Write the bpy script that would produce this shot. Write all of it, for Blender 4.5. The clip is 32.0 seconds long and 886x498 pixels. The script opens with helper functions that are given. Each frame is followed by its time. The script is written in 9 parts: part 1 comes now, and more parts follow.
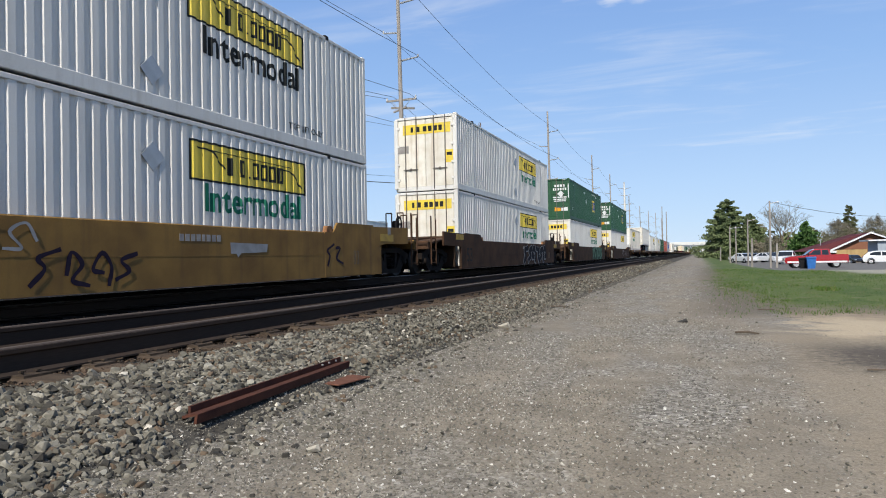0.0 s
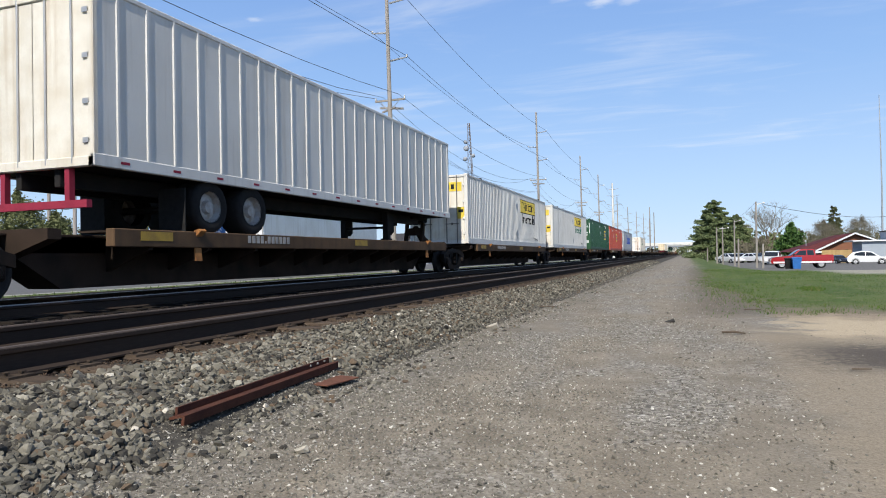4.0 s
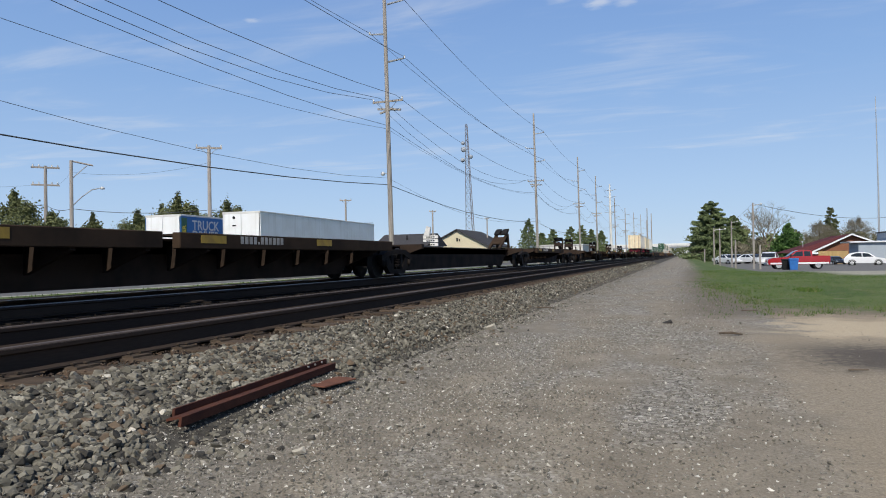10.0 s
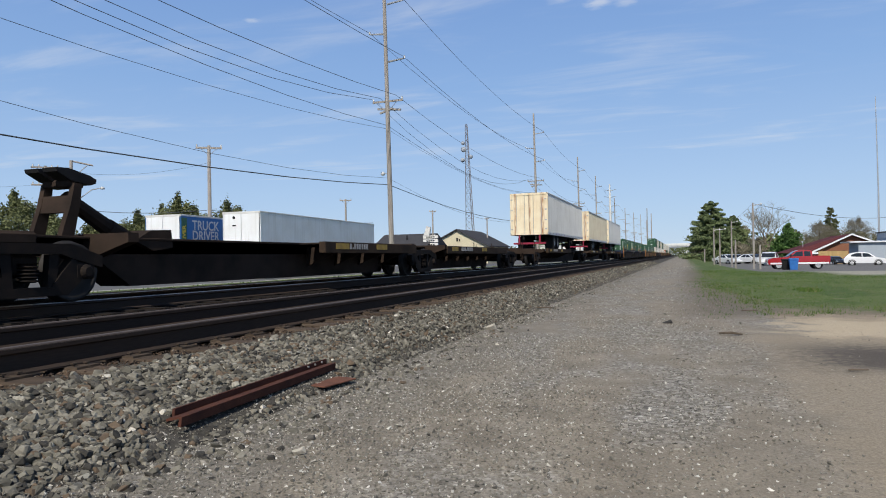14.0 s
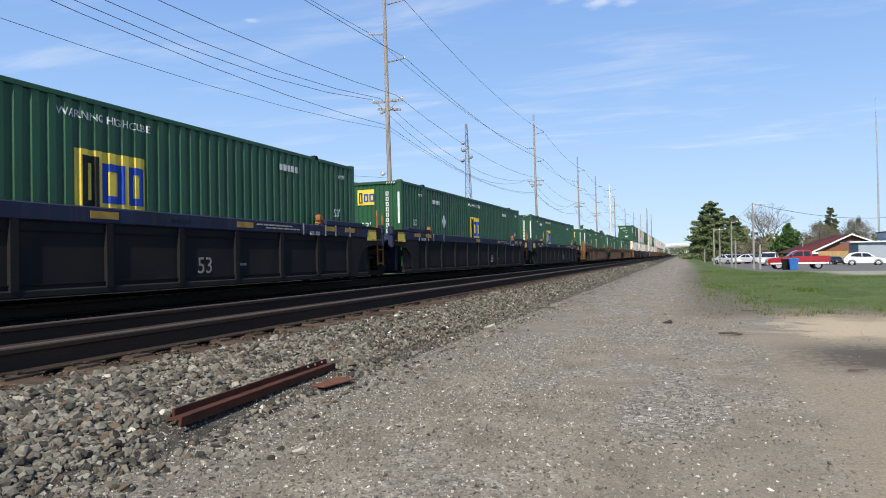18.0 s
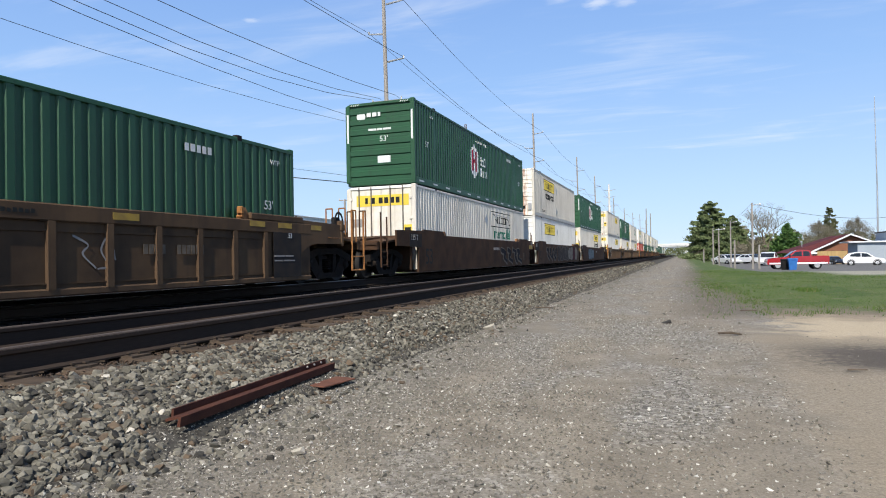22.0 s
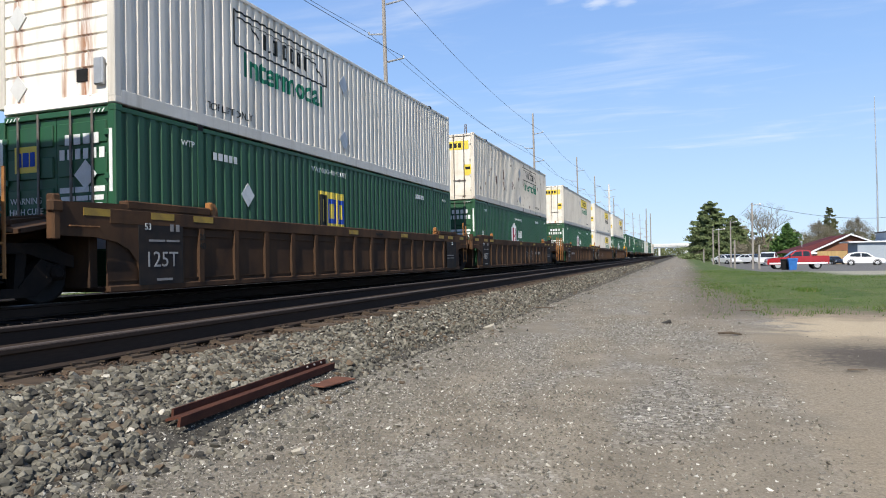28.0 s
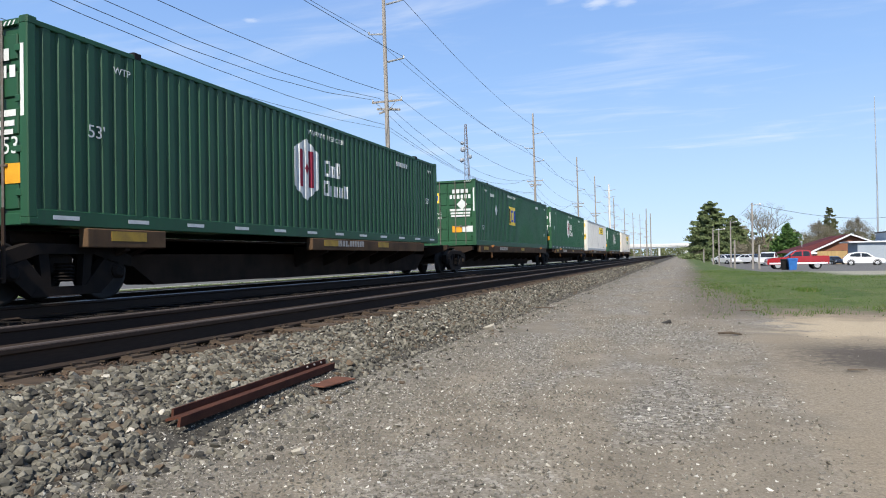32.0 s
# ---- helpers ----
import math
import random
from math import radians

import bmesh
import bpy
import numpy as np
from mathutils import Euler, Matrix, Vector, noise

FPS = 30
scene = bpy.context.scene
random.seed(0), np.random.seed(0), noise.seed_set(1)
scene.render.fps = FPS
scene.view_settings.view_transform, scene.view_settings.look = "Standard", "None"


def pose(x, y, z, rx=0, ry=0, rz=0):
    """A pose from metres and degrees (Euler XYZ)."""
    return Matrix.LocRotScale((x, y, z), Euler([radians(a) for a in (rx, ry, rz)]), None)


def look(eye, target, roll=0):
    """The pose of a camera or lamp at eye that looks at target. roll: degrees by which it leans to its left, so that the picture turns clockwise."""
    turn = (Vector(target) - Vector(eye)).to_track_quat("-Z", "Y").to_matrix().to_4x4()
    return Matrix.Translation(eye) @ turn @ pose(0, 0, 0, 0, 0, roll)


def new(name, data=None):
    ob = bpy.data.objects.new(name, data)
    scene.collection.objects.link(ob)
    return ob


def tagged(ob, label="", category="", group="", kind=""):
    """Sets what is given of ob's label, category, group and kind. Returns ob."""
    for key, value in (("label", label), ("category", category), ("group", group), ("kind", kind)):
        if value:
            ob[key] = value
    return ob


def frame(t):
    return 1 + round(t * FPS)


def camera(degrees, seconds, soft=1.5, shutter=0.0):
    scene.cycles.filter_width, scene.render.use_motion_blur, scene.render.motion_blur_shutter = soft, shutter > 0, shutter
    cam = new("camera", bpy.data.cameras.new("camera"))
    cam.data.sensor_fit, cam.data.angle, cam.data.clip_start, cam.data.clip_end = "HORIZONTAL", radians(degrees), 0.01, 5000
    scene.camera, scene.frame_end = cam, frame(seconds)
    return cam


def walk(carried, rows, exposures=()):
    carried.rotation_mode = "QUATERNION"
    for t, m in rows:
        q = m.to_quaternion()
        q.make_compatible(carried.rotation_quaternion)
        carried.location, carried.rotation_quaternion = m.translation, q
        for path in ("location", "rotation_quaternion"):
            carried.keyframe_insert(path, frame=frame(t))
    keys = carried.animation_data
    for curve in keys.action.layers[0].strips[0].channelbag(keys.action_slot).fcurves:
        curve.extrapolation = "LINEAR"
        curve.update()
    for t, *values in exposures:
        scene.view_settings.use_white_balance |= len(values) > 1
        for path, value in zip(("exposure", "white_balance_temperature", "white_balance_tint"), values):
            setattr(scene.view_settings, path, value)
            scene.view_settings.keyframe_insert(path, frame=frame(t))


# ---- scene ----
# Plan: z = 0 at the top of the rails, y runs along the tracks, the camera stands at x = 0, y = 0.
cam = camera(67.42, 32.0, 1.0)
EYE = (0.0, 0.0, 0.55)


def turn(yaw, pitch, roll=-1.075):
    """A pose at the tripod, from degrees to the left of the tracks and degrees upwards."""
    a, b = radians(yaw), radians(pitch)
    d = Vector((-math.sin(a) * math.cos(b), math.cos(a) * math.cos(b), math.sin(b)))
    return look(EYE, Vector(EYE) + d * 10, roll)


# the tripod head swings slowly to the right in the first six seconds, then rests
walk(cam, [(t, turn(19.835 + a, 0.858 + b)) for t, a, b in (
    (0.0, 1.17, -0.10), (0.5, 1.17, -0.17), (1.0, 1.10, -0.20), (1.5, 0.97, -0.20), (2.0, 0.78, -0.20), (2.5, 0.59, -0.17),
    (3.0, 0.44, -0.11), (3.5, 0.30, -0.10), (4.5, 0.15, -0.07), (5.5, 0.07, -0.04), (6.0, 0.05, -0.02), (7.0, 0.0, 0.0),
    (18.0, -0.01, 0.0), (19.0, -0.07, 0.0), (32.0, -0.07, 0.0))],
    exposures=((0.0, 0.15), (1.0, 0.22), (6.0, 0.22), (7.5, 0.18), (9.0, -0.05), (14.0, -0.07), (16.5, 0.08), (18.0, 0.25), (20.0, 0.30), (25.0, 0.32), (32.0, 0.34)))

# ---- light ----
SUN_EL, SUN_AZ = radians(44), radians(7.5)          # behind the camera, a little to its right
sun_to = Vector((math.sin(SUN_AZ) * math.cos(SUN_EL), -math.cos(SUN_AZ) * math.cos(SUN_EL), math.sin(SUN_EL)))
sun = new("sun", bpy.data.lights.new("sun", "SUN"))
sun.data.energy, sun.data.angle, sun.data.color = 5.0, radians(0.53), (1.0, 0.95, 0.86)
sun.matrix_world = look(sun_to * 50, (0, 0, 0))
world = bpy.data.worlds.new("sky")
scene.world = world
world.use_nodes = True
wn = world.node_tree.nodes
sky = wn.new("ShaderNodeTexSky")
sky.sky_type, sky.sun_disc = "NISHITA", False
sky.sun_elevation, sky.sun_rotation = SUN_EL, math.pi - SUN_AZ
sky.air_density, sky.dust_density, sky.ozone_density = 1.0, 0.0, 3.0
wn["Background"].inputs["Strength"].default_value = 1.0
# spring haze: the clear sky is softened towards a pale blue that deepens with height
wl = world.node_tree.links
scale_sky = wn.new("ShaderNodeVectorMath")
scale_sky.operation = "SCALE"
scale_sky.inputs["Scale"].default_value = 0.105
wl.new(sky.outputs[0], scale_sky.inputs[0])
wtc, wsep, wramp, wmix = wn.new("ShaderNodeTexCoord"), wn.new("ShaderNodeSeparateXYZ"), wn.new("ShaderNodeValToRGB"), wn.new("ShaderNodeMix")
wl.new(wtc.outputs["Generated"], wsep.inputs[0])
wl.new(wsep.outputs[2], wramp.inputs[0])
wel = wramp.color_ramp.elements
wel[0].position, wel[0].color = 0.0, (0.49, 0.655, 0.88, 1)
wel[1].position, wel[1].color = 0.85, (0.065, 0.125, 0.30, 1)
for p_, c_ in ((0.10, (0.42, 0.60, 0.88, 1)), (0.25, (0.285, 0.475, 0.82, 1)), (0.40, (0.205, 0.37, 0.74, 1)), (0.55, (0.125, 0.24, 0.52, 1))):
    e_ = wel.new(p_)
    e_.color = c_
wmix.data_type = "RGBA"
wmix.inputs[0].default_value = 0.85
wl.new(scale_sky.outputs[0], wmix.inputs[6])
wl.new(wramp.outputs[0], wmix.inputs[7])
wl.new(wmix.outputs[2], wn["Background"].inputs["Color"])


# ---- materials ----
def mat(name, col, rough=0.6, metal=0.0, col2=None, scale=6.0, amount=0.35, stretch=(1, 1, 1), fine=90.0, bump=0.1, vary=0.0,
        streak=None, streak_amount=0.0, coat=0.0):
    """Paint or surface with variation at two scales, relief, optional downward streaks and a variation from piece to piece."""
    m = bpy.data.materials.new(name)
    m.use_nodes = True
    nt = m.node_tree
    N, K = nt.nodes, nt.links
    bs = N["Principled BSDF"]
    bs.inputs["Roughness"].default_value, bs.inputs["Metallic"].default_value = rough, metal
    bs.inputs["Coat Weight"].default_value = coat
    if rough >= 0.75:                                 # dust and soot hardly shine
        bs.inputs["Specular IOR Level"].default_value = 0.12
    tc = N.new("ShaderNodeTexCoord")
    mp = N.new("ShaderNodeMapping")
    mp.inputs["Scale"].default_value = stretch
    K.new(tc.outputs["Object"], mp.inputs["Vector"])
    n1, n2 = N.new("ShaderNodeTexNoise"), N.new("ShaderNodeTexNoise")
    n1.inputs["Scale"].default_value, n1.inputs["Detail"].default_value = scale, 6
    n2.inputs["Scale"].default_value, n2.inputs["Detail"].default_value = fine, 3
    for n in (n1, n2):
        K.new(mp.outputs[0], n.inputs["Vector"])
    r1 = N.new("ShaderNodeMapRange")
    r1.inputs["From Min"].default_value, r1.inputs["From Max"].default_value = 0.38, 0.68
    r1.inputs["To Max"].default_value = amount
    K.new(n1.outputs["Fac"], r1.inputs["Value"])
    mix = N.new("ShaderNodeMix")
    mix.data_type = "RGBA"
    mix.inputs[6].default_value = (*col, 1)
    mix.inputs[7].default_value = (*(col2 or [c * 0.5 for c in col]), 1)
    K.new(r1.outputs[0], mix.inputs[0])
    out = mix.outputs[2]
    if streak:
        sm = N.new("ShaderNodeMapping")
        sm.inputs["Scale"].default_value = (5.0, 5.0, 0.22)
        K.new(tc.outputs["Object"], sm.inputs["Vector"])
        sn = N.new("ShaderNodeTexNoise")
        sn.inputs["Scale"].default_value, sn.inputs["Detail"].default_value = 1.3, 5
        K.new(sm.outputs[0], sn.inputs["Vector"])
        sr = N.new("ShaderNodeMapRange")
        sr.inputs["From Min"].default_value, sr.inputs["From Max"].default_value = 0.52, 0.78
        sr.inputs["To Max"].default_value = streak_amount
        K.new(sn.outputs["Fac"], sr.inputs["Value"])
        m2 = N.new("ShaderNodeMix")
        m2.data_type = "RGBA"
        m2.inputs[7].default_value = (*streak, 1)
        K.new(sr.outputs[0], m2.inputs[0])
        K.new(out, m2.inputs[6])
        out = m2.outputs[2]
    hv = N.new("ShaderNodeHueSaturation")
    vr = N.new("ShaderNodeMapRange")
    vr.inputs["From Min"].default_value, vr.inputs["From Max"].default_value = 0.3, 0.7
    vr.inputs["To Min"].default_value, vr.inputs["To Max"].default_value = 0.88, 1.1
    K.new(n2.outputs["Fac"], vr.inputs["Value"])
    val = vr.outputs[0]
    if vary:
        oi = N.new("ShaderNodeObjectInfo")
        rr = N.new("ShaderNodeMapRange")
        rr.inputs["To Min"].default_value, rr.inputs["To Max"].default_value = 1 - vary, 1 + vary
        K.new(oi.outputs["Random"], rr.inputs["Value"])
        mu = N.new("ShaderNodeMath")
        mu.operation = "MULTIPLY"
        K.new(rr.outputs[0], mu.inputs[0])
        K.new(val, mu.inputs[1])
        val = mu.outputs[0]
    K.new(val, hv.inputs["Value"])
    K.new(out, hv.inputs["Color"])
    K.new(hv.outputs[0], bs.inputs["Base Color"])
    if bump:
        bp = N.new("ShaderNodeBump")
        bp.inputs["Strength"].default_value, bp.inputs["Distance"].default_value = bump, 0.01
        K.new(n2.outputs["Fac"], bp.inputs["Height"])
        K.new(bp.outputs[0], bs.inputs["Normal"])
    return m


def island_mat(name, cols, rough=0.9, fine=60.0, bump=0.25):
    """For heaps of joined small pieces: each piece takes its own tone from the ramp."""
    m = bpy.data.materials.new(name)
    m.use_nodes = True
    nt = m.node_tree
    N, K = nt.nodes, nt.links
    bs = N["Principled BSDF"]
    bs.inputs["Roughness"].default_value = rough
    bs.inputs["Specular IOR Level"].default_value = 0.15
    ge = N.new("ShaderNodeNewGeometry")
    rp = N.new("ShaderNodeValToRGB")
    rp.color_ramp.interpolation = "CONSTANT"
    els = rp.color_ramp.elements
    pos = 0.0
    for i, (share, c) in enumerate(cols):
        e = els[i] if i < 2 else els.new(min(pos, 0.999))
        e.position = min(pos, 0.999)
        e.color = (*c, 1)
        pos += share
    K.new(ge.outputs["Random Per Island"], rp.inputs[0])
    tc = N.new("ShaderNodeTexCoord")
    n2 = N.new("ShaderNodeTexNoise")
    n2.inputs["Scale"].default_value = fine
    K.new(tc.outputs["Object"], n2.inputs["Vector"])
    mx = N.new("ShaderNodeMix")
    mx.data_type, mx.blend_type = "RGBA", "MULTIPLY"
    mx.inputs[0].default_value = 0.6
    K.new(rp.outputs[0], mx.inputs[6])
    vr = N.new("ShaderNodeMapRange")
    vr.inputs["To Min"].default_value, vr.inputs["To Max"].default_value = 0.5, 1.5
    K.new(n2.outputs["Fac"], vr.inputs["Value"])
    K.new(vr.outputs[0], mx.inputs[7])
    K.new(mx.outputs[2], bs.inputs["Base Color"])
    bp = N.new("ShaderNodeBump")
    bp.inputs["Strength"].default_value, bp.inputs["Distance"].default_value = bump, 0.01
    K.new(n2.outputs["Fac"], bp.inputs["Height"])
    K.new(bp.outputs[0], bs.inputs["Normal"])
    return m


def add_runs(m, places):
    """Rust that has run down from fittings at the given places across an end wall."""
    N, K = m.node_tree.nodes, m.node_tree.links
    bs = N["Principled BSDF"]
    base = bs.inputs["Base Color"].links[0].from_socket
    tc, sx = N.new("ShaderNodeTexCoord"), N.new("ShaderNodeSeparateXYZ")
    K.new(tc.outputs["Object"], sx.inputs[0])
    sm, sn = N.new("ShaderNodeMapping"), N.new("ShaderNodeTexNoise")
    sm.inputs["Scale"].default_value = (14, 1, 1.6)
    K.new(tc.outputs["Object"], sm.inputs["Vector"])
    K.new(sm.outputs[0], sn.inputs["Vector"])
    sn.inputs["Scale"].default_value, sn.inputs["Detail"].default_value = 1.0, 6
    for x, w in places:
        d, a, r, mu = N.new("ShaderNodeMath"), N.new("ShaderNodeMath"), N.new("ShaderNodeMapRange"), N.new("ShaderNodeMath")
        d.operation, a.operation, mu.operation = "SUBTRACT", "ABSOLUTE", "MULTIPLY"
        d.inputs[1].default_value = x
        K.new(sx.outputs[0], d.inputs[0])
        K.new(d.outputs[0], a.inputs[0])
        r.inputs["From Min"].default_value, r.inputs["From Max"].default_value = w, 0.0
        K.new(a.outputs[0], r.inputs["Value"])
        rn = N.new("ShaderNodeMapRange")
        rn.inputs["From Min"].default_value, rn.inputs["From Max"].default_value, rn.inputs["To Max"].default_value = 0.36, 0.58, 1.0
        K.new(sn.outputs["Fac"], rn.inputs["Value"])
        K.new(r.outputs[0], mu.inputs[0])
        K.new(rn.outputs[0], mu.inputs[1])
        mx = N.new("ShaderNodeMix")
        mx.data_type = "RGBA"
        mx.inputs[7].default_value = (0.30, 0.115, 0.035, 1)
        K.new(mu.outputs[0], mx.inputs[0])
        K.new(base, mx.inputs[6])
        base = mx.outputs[2]
    K.new(base, bs.inputs["Base Color"])


def add_spots(m, col, lo=0.66, hi=0.70):
    """Small rust patches with short runs, strewn over a painted flank."""
    N, K = m.node_tree.nodes, m.node_tree.links
    bs = N["Principled BSDF"]
    base = bs.inputs["Base Color"].links[0].from_socket
    tc, mp, n1, r, mx = N.new("ShaderNodeTexCoord"), N.new("ShaderNodeMapping"), N.new("ShaderNodeTexNoise"), N.new("ShaderNodeMapRange"), N.new("ShaderNodeMix")
    mp.inputs["Scale"].default_value = (2.0, 3.4, 1.5)
    K.new(tc.outputs["Object"], mp.inputs["Vector"])
    K.new(mp.outputs[0], n1.inputs["Vector"])
    n1.inputs["Scale"].default_value, n1.inputs["Detail"].default_value, n1.inputs["Roughness"].default_value = 1.0, 4, 0.6
    r.inputs["From Min"].default_value, r.inputs["From Max"].default_value = lo, hi
    K.new(n1.outputs["Fac"], r.inputs["Value"])
    mx.data_type = "RGBA"
    mx.inputs[7].default_value = (*col, 1)
    K.new(r.outputs[0], mx.inputs[0])
    K.new(base, mx.inputs[6])
    K.new(mx.outputs[2], bs.inputs["Base Color"])


